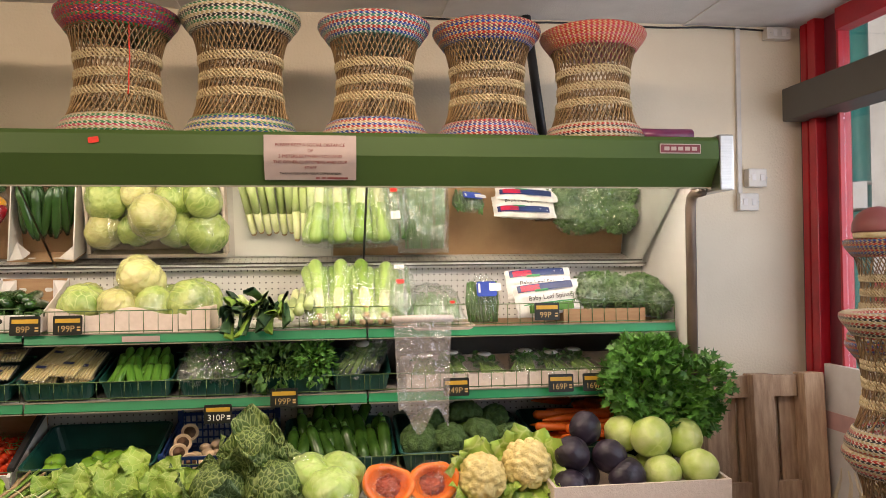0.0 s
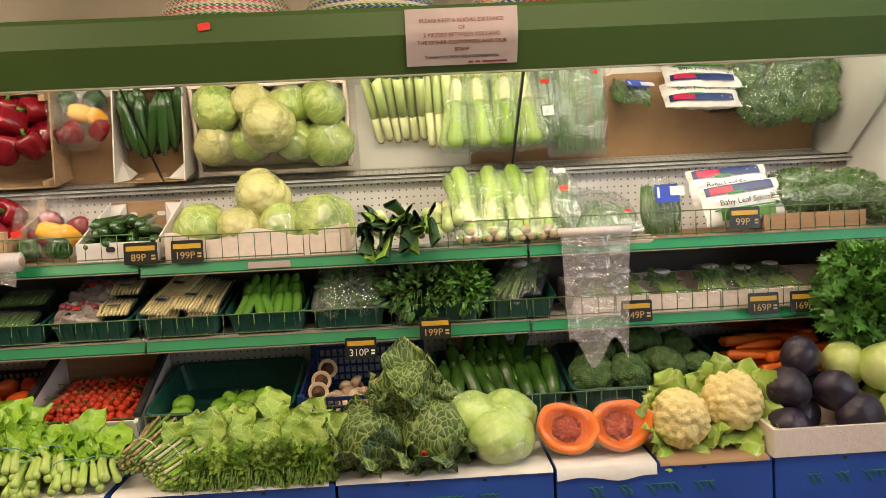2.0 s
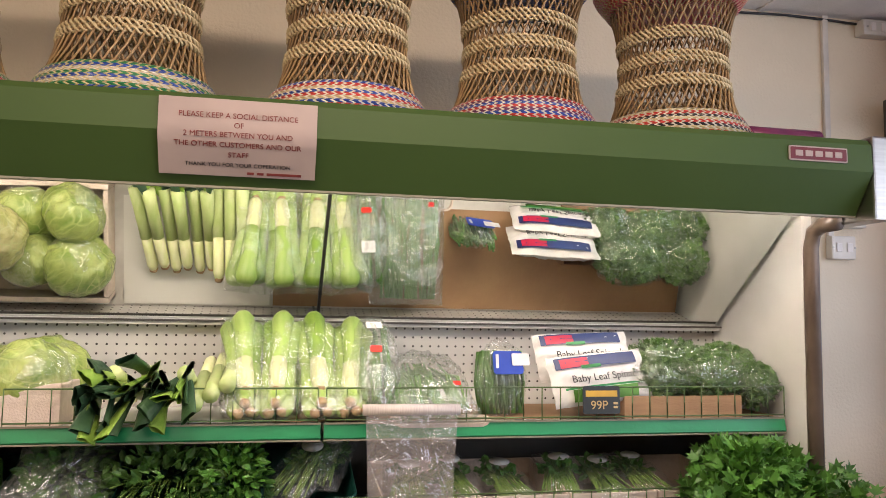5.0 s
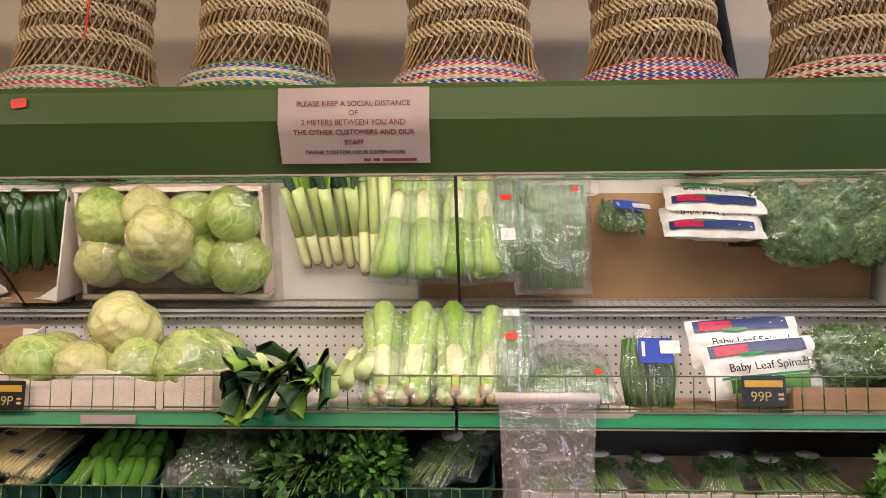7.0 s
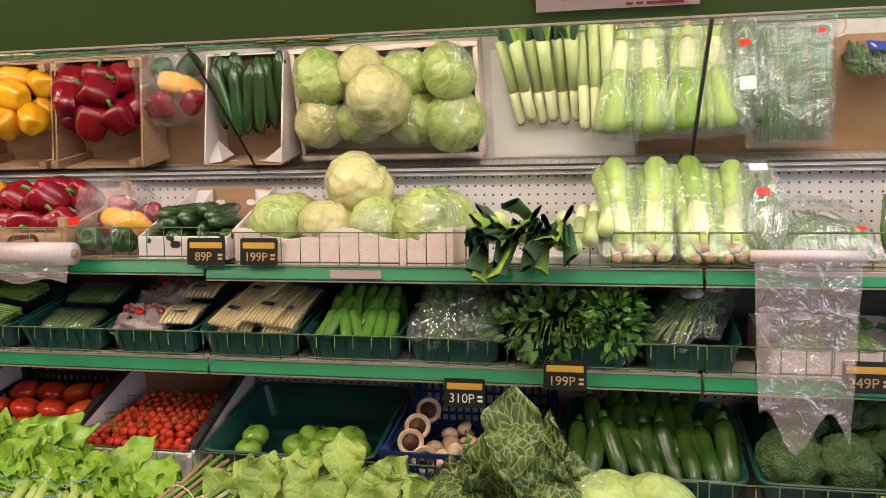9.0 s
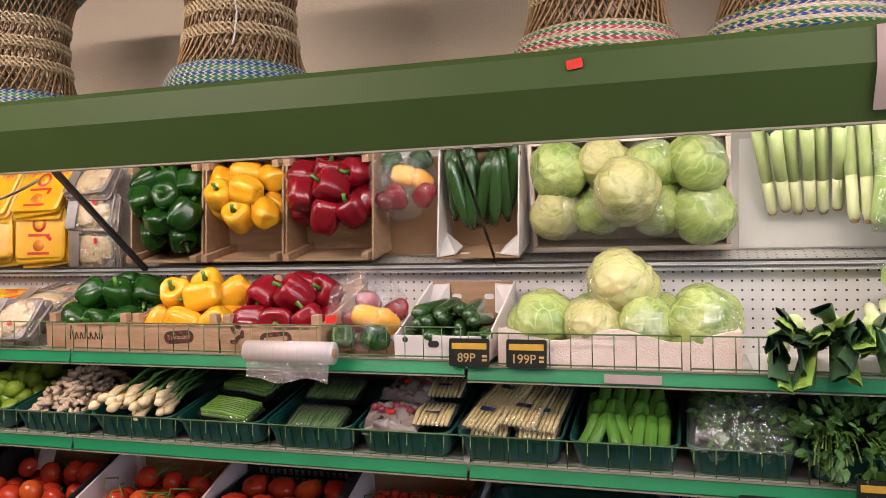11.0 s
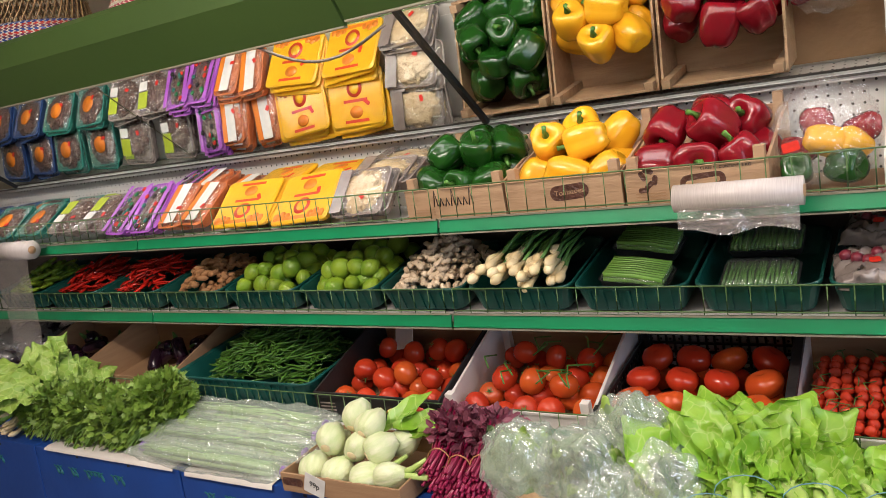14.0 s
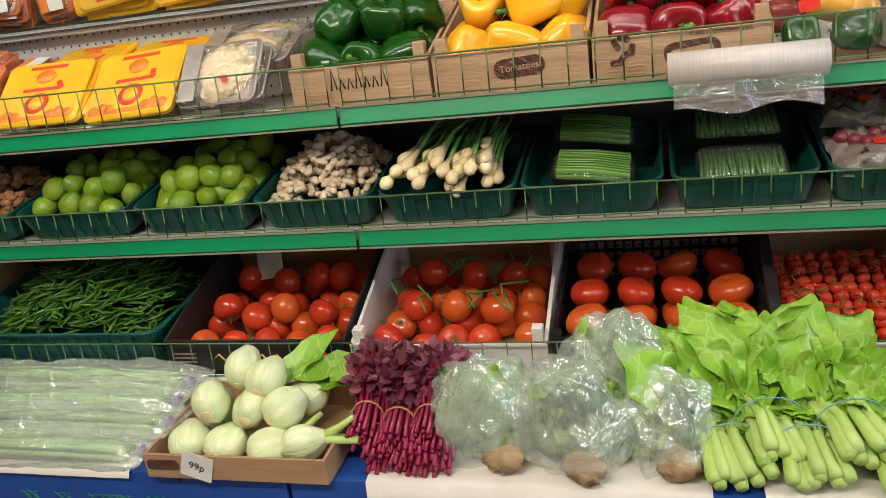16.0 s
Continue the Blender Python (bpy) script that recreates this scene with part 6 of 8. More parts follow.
def bean_pack(m, mat, n, r, label, seed):
    r4 = random.Random(seed)
    t = thing("bean_pack", label, "packet", m, "packs of beans")
    put("tray", loops_mesh([(0.155, 0.10, 0.012, 0), (0.17, 0.115, 0.015, 0.02), (0.165, 0.11, 0.014, 0.02), (0.15, 0.095, 0.012, 0.004)], "black"), t)
    vs, fs = [], []
    for i in range(n):
        x = (i + 0.5 - n / 2) * 0.155 / n
        for k in range(2):
            put("bean", tube([(x + r4.uniform(-0.004, 0.004), -0.048, 0.012 + r + k * r * 1.6), (x + r4.uniform(-0.004, 0.004), 0.0, 0.016 + r + k * r * 1.6), (x + r4.uniform(-0.004, 0.004), 0.048, 0.012 + r + k * r * 1.6)], r, mat, 5), t)
    put("film", loops_mesh([(0.166, 0.11, 0.014, 0.021), (0.155, 0.10, 0.02, 0.034), (0.10, 0.06, 0.02, 0.036)], "film", smooth=True), t).visible_shadow = False


m = trays2["flat"][0]
for k, (y, z) in enumerate(((-0.075, 0.018), (0.055, 0.045))):
    bean_pack(m @ Matrix.Translation((0.0, y, z)) @ pose(0, 0, 0, 8, 0, 90) @ Matrix.Diagonal((0.68, 1.5, 1, 1)), "bean", 9, 0.008, "black tray of flat green beans under film", k)
m = trays2["fine"][0]
for k, (y, z) in enumerate(((-0.075, 0.012), (0.055, 0.045))):
    bean_pack(m @ Matrix.Translation((0.0, y, z)) @ pose(0, 0, 0, 8), "chilli" if y > 0 else "mint", 20, 0.0038, "black tray of fine green beans under film", k)
M["radish"] = material("radish_skin", (0.10, 0.015, 0.03), (0.30, 0.03, 0.05), 30, 0.3, coat=0.6, coatbump=0.4)
m = trays2["radish"][0]
for k, (x, y, z) in enumerate(((-0.05, -0.09, 0.045), (-0.04, 0.05, 0.075))):
    t = thing("radish_bag", "crumpled clear and white bag of dark radishes", "bag", m @ Matrix.Translation((x, y, z)) @ pose(0, 0, 0, 14, 0, 10 - 20 * k), "bags of radishes")
    put("film", pillow("bag", "cleartray", 0.15, 0.12, 0.05, 5 + k, 0.014), t)
    for i in range(6):
        put("radish", blob("radish", "radish", 0.014, 0.014, 0.014, 0.1, 8, i, 2), t, pose(-0.05 + 0.02 * i, 0.03 - 0.012 * (i % 3), 0.02))
    put("red_sticker", loops_mesh([(0.022, 0.016, 0.004, 0), (0.022, 0.016, 0.004, 0.001)], "sticker"), t, pose(0.0, -0.01, 0.034))


def corn_pack(m, seed, asparagus=False):
    t = thing("baby_corn_pack", "clear pack of pale baby corn and asparagus spears", "packet", m, "packs of baby corn")
    vs, fs = [], []
    r5 = random.Random(seed)
    L = 0.19 if asparagus else 0.10
    for i in range(8):
        x = (i - 3.5) * 0.0125
        add_tube(vs, fs, [(x, -L / 2, 0.012), (x + r5.uniform(-0.003, 0.003), 0, 0.016 + r5.uniform(0, 0.004)), (x, L / 2, 0.013)], [0.005, 0.0068, 0.003], 6)
    put("spears", mesh_of("spears", vs, fs, "corn", True), t)
    put("film", pillow("film", "film", 0.115, L * 1.12, 0.035, seed, 0.004, 10), t, pose(0, 0, 0.014)).visible_shadow = False
    put("print", box(-0.02, 0.02, -L * 0.2, -L * 0.12, 0.030, 0.031, "navy"), t)


corn_pack(trays2["radish"][0] @ pose(0.07, -0.08, 0.05, 8), 1)
corn_pack(trays2["radish"][0] @ pose(0.07, 0.05, 0.075, 8), 2)
m = trays2["corn"][0]
for k, (x, y, z, a) in enumerate(((-0.065, -0.02, 0.05, -16), (0.03, -0.01, 0.06, -12), (0.075, 0.0, 0.045, -8), (-0.02, 0.06, 0.08, -22), (-0.07, 0.0, 0.02, 0), (0.06, 0.0, 0.02, 0))):
    corn_pack(m @ pose(x, y, z, 12, 0, a), k, True)
m = trays2["mini"][0]
MINIS = [[("snack_cucumber", pod("minicuke", 0.125, 0.016, 0.008 * s, 0.6, 10))] for s in (0.3, 1, -1)]
for k in range(3):
    for i in range(7 - k):
        for j in range(1 if k else 2):
            spawn(rr.choice(MINIS), m @ Matrix.Translation(((i - 3 + 0.5 * k) * 0.031, -0.085 + 0.12 * j + 0.05 * k, 0.035 + 0.016 * k)) @ pose(0, 0, 0, -58, 0, rr.uniform(-28, 28)), "small bright green snack cucumber in a tray", "cucumber", "snack cucumbers")
t = thing("salad_bag", "crumpled clear bag of dark salad leaves", "bag", trays2["bag"][0] @ pose(0, -0.02, 0.07, 10))
put("leaves", leaf_clump("leaves", "parsley", 250, ellipsoid(0, 0, 0, 0.10, 0.12, 0.045, 0.1), 0.03, "oval", 3), t)
put("film", pillow("bag", "glossfilm", 0.24, 0.30, 0.13, 8, 0.022), t).visible_shadow = False
# watercress and flat parsley
t = thing("watercress_bunch", "loose bunch of dark green watercress spilling over its tray", "herbs", pose(-0.14, 3.09, Z2))
put("leaves", leaf_clump("leaves", "mint", 420, ellipsoid(-0.02, -0.01, 0.105, 0.125, 0.10, 0.085, 0.45), 0.032, "oval", 5), t)
vs, fs = [], []
for i in range(30):
    a = rr.uniform(-0.1, 0.08)
    add_tube(vs, fs, [(a * 0.6, 0.14, 0.05), (a, 0.03, 0.11), (a * 1.3, -0.09, 0.08 + rr.uniform(-0.03, 0.05))], 0.002, 4)
put("stems", mesh_of("stems", vs, fs, "stem", True), t)["kind"] = "stuff"
t = thing("mint_bunch", "dense bunch of bright green mint leaves", "herbs", pose(0.0, 3.10, Z2))
put("leaves", leaf_clump("leaves", "parsley", 700, ellipsoid(0.0, 0.0, 0.12, 0.085, 0.10, 0.095, 0.35), 0.026, "oval", 6), t)
vs, fs = [], []
for i in range(20):
    a = rr.uniform(-0.06, 0.06)
    add_tube(vs, fs, [(a * 0.6, 0.14, 0.05), (a, 0.0, 0.13)], 0.002, 4)
put("stems", mesh_of("stems", vs, fs, "stem", True), t)["kind"] = "stuff"


def herb_pack(m, seed, mat="parsley"):
    t = thing("herb_pack", "clear sleeve of green herbs with a white oval label", "packet", m, "sleeves of herbs")
    vs, fs = [], []
    r6 = random.Random(seed)
    for i in range(34):
        x = r6.uniform(-0.035, 0.035)
        add_tube(vs, fs, [(x * 0.6, 0.09, r6.uniform(0.005, 0.02)), (x, 0, r6.uniform(0.01, 0.03)), (x * 1.5, -0.095, r6.uniform(0.005, 0.03))], 0.0022, 4)
    put("stems", mesh_of("stems", vs, fs, "stem", True), t)["kind"] = "stuff"
    put("leaves", leaf_clump("leaves", mat, 110, ellipsoid(0, 0.03, 0.018, 0.045, 0.07, 0.02, 0), 0.022, "oval", seed), t)
    put("film", pillow("film", "film", 0.13, 0.24, 0.06, seed, 0.007, 14), t, pose(0, 0, 0.015)).visible_shadow = False
    put("white_label", lathe([(0.030, 0), (0.030, 0.001)], 20, "label"), t, Matrix.Translation((0.005, 0.05, 0.047)) @ Matrix.Diagonal((1, 0.75, 1, 1)))


herb_pack(trays2["pack"][0] @ pose(-0.01, -0.04, 0.06, 22, 0, -32), 1, "mint")
herb_pack(trays2["pack"][0] @ pose(0.05, 0.03, 0.05, 14, 0, -20), 9, "mint")
for k, (x0, x1) in enumerate(((0.36, 0.60), (0.605, 0.845), (0.85, 1.09), (1.095, 1.33))):
    crate(x0, x1, 3.05, 3.37, Z2, 0.062, 0.085, "foam", "pale pinkish carton of herb sleeves", "herb_carton", "pale herb cartons", 3, 0.005)
for k, x in enumerate((0.44, 0.56, 0.70, 0.86, 0.98, 1.09)):
    herb_pack(pose(x, 3.16 + 0.015 * (k % 2), Z2 + 0.062 + 0.008 * (k % 2), 18, 0, (-8, 6, 12, -14, 4, 10)[k]), k + 2, "parsley" if k % 2 else "mint")
# the large flat-leaf parsley bunch at the end
t = thing("parsley_bunch", "large bushy bunch of flat-leaf parsley hanging over the shelf end", "herbs", pose(1.36, 2.98, Z2 - 0.02))
LOBES = [(0.0, 0.0, 0.07, 0.20, 0.15, 0.12), (0.13, -0.05, 0.02, 0.15, 0.12, 0.13), (-0.10, -0.06, 0.03, 0.14, 0.12, 0.12), (0.02, -0.09, -0.06, 0.17, 0.10, 0.12), (0.12, -0.03, -0.07, 0.12, 0.10, 0.10), (-0.05, 0.0, 0.14, 0.13, 0.12, 0.08)]
for k, (cx, cy, cz, rx, ry, rz) in enumerate(LOBES):
    put("leaf_mass", leaf_clump("leaves", "parsley", 430, ellipsoid(cx, cy, cz, rx, ry, rz, 0.5), 0.038, "lobed", 20 + k), t)
vs, fs = [], []
for i in range(70):
    a, b_ = rr.uniform(-0.17, 0.2), rr.uniform(-0.15, 0.2)
    add_tube(vs, fs, [(a * 0.3 + 0.02, 0.16, 0.04), (a * 0.6, 0.0, 0.06), (a, -0.13, b_ - 0.05)], 0.002, 4)
put("stems", mesh_of("stems", vs, fs, "stem", True), t)["kind"] = "stuff"
# ---- end of shelves ----

# ---- base deck ----
YB0, YB1, TB = 2.985, 3.395, 9


def base_frame(x0, x1, tilt=TB):
    return pose((x0 + x1) / 2, (YB0 + YB1) / 2, Z0 + math.sin(radians(tilt)) * (YB1 - YB0) / 2, tilt)


CAL = {c: calyx(c, 0.014, 0.028) for c in ("pepstem",)}
TOMS = [[("tomato", fruit(mt, 0.038, 0.86, 0, s)), ("calyx", CAL["pepstem"])] for s, mt in ((0, "tomato"), (1, "tomatoorange"), (2, "tomato"))]
BEEFS = [[("beef_tomato", fruit(mt, 0.046, 0.74, 6, s))] for s, mt in ((0, "tomato"), (1, "tomatoorange"))]
CHERRY = [[("cherry_tomato", fruit("tomato", 0.0135, 0.95, 0, s))] for s in (0, 1)]
GREENT = [[("green_tomato", fruit("greentom", 0.042, 0.85, 5, s)), ("calyx", calyx("pepstem", 0.016, 0.034))] for s in (0, 1)]
# cartons of aubergines
for x0, x1, hb in ((-4.42, -4.01, 0.17), (-3.99, -3.47, 0.19)):
    c, m = crate(x0, x1, YB0 + 0.01, YB1, Z0, 0.10, hb, "carton", "plain brown carton of small dark aubergines", "brown_carton", "aubergine cartons", TB, 0.006)
    for i in range(11):
        t = thing("aubergine", "small glossy dark purple aubergine in a carton", "aubergine", m @ pose(rr.uniform(-0.14, 0.16), rr.uniform(0.0, 0.15), 0.035 + 0.03 * (i // 6), rr.uniform(30, 100), 0, rr.uniform(0, 360)), "small aubergines")
        put("body", pod("aub", 0.11, 0.026, 0.006, 0.7, 10), t)
        put("stalk", tube([(0, 0, 0.05), (0.004, 0.004, 0.085)], [0.012, 0.004], "pepstem", 6), t)
t = thing("bag_of_aubergines", "dark shiny bag of aubergines", "bag", pose(-4.62, 3.18, Z0 + 0.13))
put("film", blob("bag", "bagfilm", 0.17, 0.18, 0.09, 0.25, 14, 5, 4), t).visible_shadow = False
put("aubergines", blob("fill", "aub", 0.15, 0.16, 0.075, 0.5, 22, 7, 4), t)
# green chillies
mch = tray(-3.44, -2.80, YB0 + 0.005, YB1, Z0, 0.115, TB, "bigtray", "large teal-green plastic tray heaped with green chillies", "green plastic trays")
scatter_pods(mch @ Matrix.Translation((0, 0.025, 0.045)), "chilli", 0.54, 0.35, 800, 0.08, 0.0038, 0.15, "heap of long thin green chillies in a tray", "green_chillies", "chillies", 11)
# boxes of tomatoes
c, m = crate(-2.785, -2.335, YB0, YB1, Z0, 0.10, 0.185, "blackcarton", "black printed carton of loose tomatoes with a brown lining", "tomato_carton", "tomato cartons", TB, 0.006, 0, "carton")
put("tomato_print", lathe([(0.032, 0), (0.032, 0.001)], 22, "redprint"), c, facing(0.155, -0.2065, 0.045))
put("script_print", tube([(-0.10 + 0.012 * i, -0.2065, 0.055 + 0.010 * math.sin(2.1 * i)) for i in range(15)], 0.0026, "yellowprint", 4), c)
put("red_print", box(-0.06, 0.02, -0.2066, -0.2055, 0.018, 0.024, "redprint"), c)
for i in range(4):
    put("print_line", box(-0.205, -0.15, -0.2066, -0.2055, 0.03 + 0.011 * i, 0.034 + 0.011 * i, "cleartray"), c)
put("flap", mesh_of("flap", [(-0.16, 0.20, 0.18), (-0.09, 0.20, 0.19), (-0.05, 0.10, 0.10), (-0.12, 0.10, 0.09), (-0.16, 0.204, 0.18), (-0.09, 0.204, 0.19), (-0.05, 0.104, 0.10), (-0.12, 0.104, 0.09)], [(0, 1, 2, 3), (7, 6, 5, 4), (0, 4, 5, 1), (1, 5, 6, 2), (2, 6, 7, 3), (3, 7, 4, 0)], "whitecarton"), c)
heap(m @ Matrix.Translation((0, 0.0, 0)), TOMS, 0.41, 0.37, 0.038, [(5, 4, 0.005), (4, 2, 0.03)], "ripe red tomato in a carton", "tomato", "loose tomatoes", 1, 0.1, 0, 0.008, 3)
c, m = crate(-2.325, -1.895, YB0, YB1, Z0, 0.088, 0.185, "whitecarton", "cream carton of vine tomatoes with cut-out corners", "tomato_carton", "tomato cartons", TB, 0.008, 0.03, "carton")
put("front_cover", box(-0.17, 0.16, -0.2068, -0.2052, 0.03, 0.045, "greenprint"), c)
put("maker_mark", loops_mesh([(0.05, 0.016, 0.007, 0), (0.05, 0.016, 0.007, 0.001)], "carton"), c, facing(0.1, 0.1955, 0.165))
heap(m, TOMS, 0.39, 0.37, 0.038, [(5, 4, 0), (3, 2, 0.05)], "ripe red vine tomato in a carton", "tomato", "vine tomatoes", 1, 0.4, 0, 0.004, 5)
vs, fs = [], []
for k in range(14):
    x, y = rr.uniform(-0.15, 0.15), rr.uniform(-0.14, 0.12)
    add_tube(vs, fs, [(x, y, 0.115), (x + rr.uniform(-0.04, 0.04), y + 0.03, 0.135), (x + rr.uniform(-0.06, 0.06), y + 0.07, 0.12)], 0.0025, 5)
solid("tomato_vine", mesh_of("vine", vs, fs, "pepstem", True), "thin green vine stalks lying over tomatoes", "vine", m, kind="stuff")


def mesh_crate(x0, x1, h, mat, label, name):
    """A plastic crate with slotted walls, built as posts and rails."""
    w, d = x1 - x0, YB1 - YB0
    m = base_frame(x0, x1)
    c = thing(name, label, "crate", m)
    put("bottom", box(-w / 2, w / 2, -d / 2, d / 2, 0, 0.006, mat), c)
    for k in range(5):
        z = 0.008 + (h - 0.02) * k / 4
        for y in (-d / 2, d / 2 - 0.006):
            hh = z if y < 0 else z * 1.25
            put("rail", box(-w / 2, w / 2, y, y + 0.006, hh, hh + (0.012 if k in (0, 4) else 0.006), mat, 0.0), c)
        for x in (-w / 2, w / 2 - 0.006):
            put("rail", box(x, x + 0.006, -d / 2 + 0.007, d / 2 - 0.007, z, z + (0.012 if k in (0, 4) else 0.006), mat), c)
    bar = box(-0.003, 0.003, 0.0005, 0.0055, 0.004, h, mat)
    barb = box(-0.003, 0.003, 0.0005, 0.0055, 0.004, h * 1.25, mat)
    n = int(w / 0.022)
    for i in range(n + 1):
        x = -w / 2 + 0.003 + (w - 0.006) * i / n
        put("bar", bar, c, pose(x, -d / 2, 0))
        put("bar", barb, c, pose(x, d / 2 - 0.006, 0))
    for i in range(18):
        y = -d / 2 + 0.01 + (d - 0.02) * i / 17
        for x in (-w / 2 + 0.0001, w / 2 - 0.0061):
            put("bar", bar, c, pose(x, y, 0, 0, 0, 90) @ pose(0, -0.006, 0))
    for sx in (-1, 1):
        for sy in (-1, 1):
            put("corner_post", box(sx * (w / 2 - 0.008) - 0.011, sx * (w / 2 - 0.008) + 0.011, sy * (d / 2 - 0.008) - 0.011, sy * (d / 2 - 0.008) + 0.011, 0.001, h * (1.35 if sy > 0 else 1.08), mat, 0.003), c)
    return m


m = mesh_crate(-1.885, -1.465, 0.105, "black", "black slotted plastic crate of beef tomatoes", "slotted_crate")
for k, (nx, ny, z) in enumerate(((4, 3, 0.030), (4, 3, 0.088))):
    for i in range(nx):
        for j in range(ny):
            spawn(rr.choice(BEEFS), m @ Matrix.Translation(((i - 1.5) * 0.097 + rr.uniform(-0.004, 0.004), (j - 1) * 0.118 - 0.01, z + 0.006)) @ pose(0, 0, 0, 20 + rr.uniform(-15, 15), rr.uniform(-15, 15), rr.uniform(0, 360)) @ Matrix.Scale(rr.uniform(0.92, 1.02), 4), "large ribbed red beef tomato in a crate", "tomato", "beef tomatoes")
c, m = crate(-1.455, -1.075, YB0, YB1, Z0, 0.085, 0.20, "whitecarton", "carton of cherry tomatoes with black printed sides", "cherry_tomato_carton", "", TB, 0.008, 0, "carton")
for s in (-1, 1):
    put("black_side", mesh_of("side", [(s * 0.1905 + o, y, z) for o in (-0.011, 0.011) for y, z in ((-0.19, 0.09), (0.20, 0.19), (0.20, 0.215), (-0.19, 0.105))], [(3, 2, 1, 0), (4, 5, 6, 7), (0, 1, 5, 4), (1, 2, 6, 5), (2, 3, 7, 6), (3, 0, 4, 7)], "blackcarton"), c, label="black printed carton side")
    put("side_print", box(s * 0.1905 - 0.006, s * 0.1905 + 0.006, -0.16, -0.09, 0.1175, 0.1185, "label"), c, pose(0, 0, 0.0, 14.4) @ pose(0, -0.03, 0.0325 - 0.0175))
heap(m, CHERRY, 0.34, 0.36, 0.014, [(11, 11, 0), (11, 11, 0.01), (9, 8, 0.04)], "tiny glossy cherry tomato in a carton", "cherry tomato", "cherry tomatoes", 1, 0, 0.035, 0.003, 6)
vs, fs = [], []
for k in range(40):
    x, y = rr.uniform(-0.15, 0.15), rr.uniform(-0.15, 0.14)
    add_tube(vs, fs, [(x, y, 0.10), (x + rr.uniform(-0.02, 0.02), y + 0.015, 0.108), (x + rr.uniform(-0.03, 0.03), y + 0.04, 0.10)], 0.0013, 4)
solid("tomato_vine", mesh_of("vine", vs, fs, "pepstem", True), "thin green vine stalks lying over tomatoes", "vine", m, kind="stuff")
# green tomatoes, mushrooms, courgettes, broccoli, carrots
m = tray(-1.055, -0.575, YB0, YB1, Z0, 0.10, 12)
for k, (x, y, z) in enumerate(((-0.15, -0.10, 0.04), (-0.02, -0.075, 0.042), (0.055, -0.10, 0.04), (0.06, -0.04, 0.045), (0.10, -0.105, 0.042), (0.155, -0.08, 0.042), (0.02, -0.12, 0.036), (0.12, -0.03, 0.045), (0.0, -0.02, 0.043), (-0.16, -0.03, 0.04))):
    spawn(GREENT[k % 2], m @ Matrix.Translation((x, y, z)) @ pose(0, 0, 0, 20 * (k % 3), 15 * (k % 2), 60 * k) @ Matrix.Scale(0.85 + 0.06 * (k % 4), 4), "round green tomato in a half-empty tray", "green tomato", "green tomatoes")
m = mesh_crate(-0.56, -0.15, 0.125, "bluecrate", "dark blue slotted plastic crate of mushrooms", "mushroom_crate")
capm = lathe([(0.004, -0.004), (0.014, -0.004), (0.022, 0.0), (0.023, 0.006), (0.020, 0.014), (0.012, 0.020), (0.002, 0.022)], 14, "mushroom")
MUSH = [("mushroom", capm), ("stalk", lathe([(0.008, -0.022), (0.009, -0.01), (0.008, -0.003)], 8, "mushroom"))]
rim = lathe([(0.022, 0.0), (0.031, 0.006), (0.035, 0.016), (0.033, 0.022), (0.028, 0.018), (0.020, 0.012)], 18, "mushroom")
PORT = [("flat_mushroom", rim), ("gill_disc", lathe([(0.027, 0.014), (0.012, 0.010)], 16, "gill"))]
for i in range(46):
    k = i // 20
    spawn(MUSH, m @ Matrix.Translation((rr.uniform(-0.13, 0.18), rr.uniform(-0.17, 0.05), 0.05 + 0.022 * k)) @ pose(0, 0, 0, rr.uniform(-70, 70), rr.uniform(-60, 60), rr.uniform(0, 360)) @ Matrix.Scale(rr.uniform(0.85, 1.15), 4), "pale button mushroom in a blue crate", "mushroom", "button mushrooms")
for x, y, z in ((-0.155, -0.10, 0.10), (-0.15, -0.04, 0.115), (-0.135, 0.03, 0.13), (-0.105, -0.16, 0.085)):
    spawn(PORT, m @ Matrix.Translation((x, y, z)) @ pose(0, 0, 0, 62, 0, 20), "flat mushroom on edge showing brown gills", "mushroom", "flat mushrooms")
m = tray(-0.125, 0.315, YB0 + 0.02, YB1, Z0, 0.09, 13)
m = m @ Matrix.Translation((0, -0.01, 0.035))
COURG = [[("courgette", pod("courgette", 0.165, 0.0215, 0.008 * s, 0.5, 10)), ("stalk", tube([(0, 0, 0.078), (0.002, 0.0, 0.096)], [0.011, 0.009], "pepstem", 6))] for s in (0, 1, -1)]
for k in range(3):
    for i in range(9 - 2 * k):
        spawn(rr.choice(COURG), m @ Matrix.Translation(((i - 4 + k) * 0.045, -0.07 + 0.075 * k, 0.045 + 0.022 * k)) @ pose(0, 0, 0, -58 + rr.uniform(-18, 10), 0, rr.uniform(-24, 24)) @ Matrix.Scale(rr.uniform(1.0, 1.25), 4), "dark green courgette in a tray", "courgette", "courgettes")


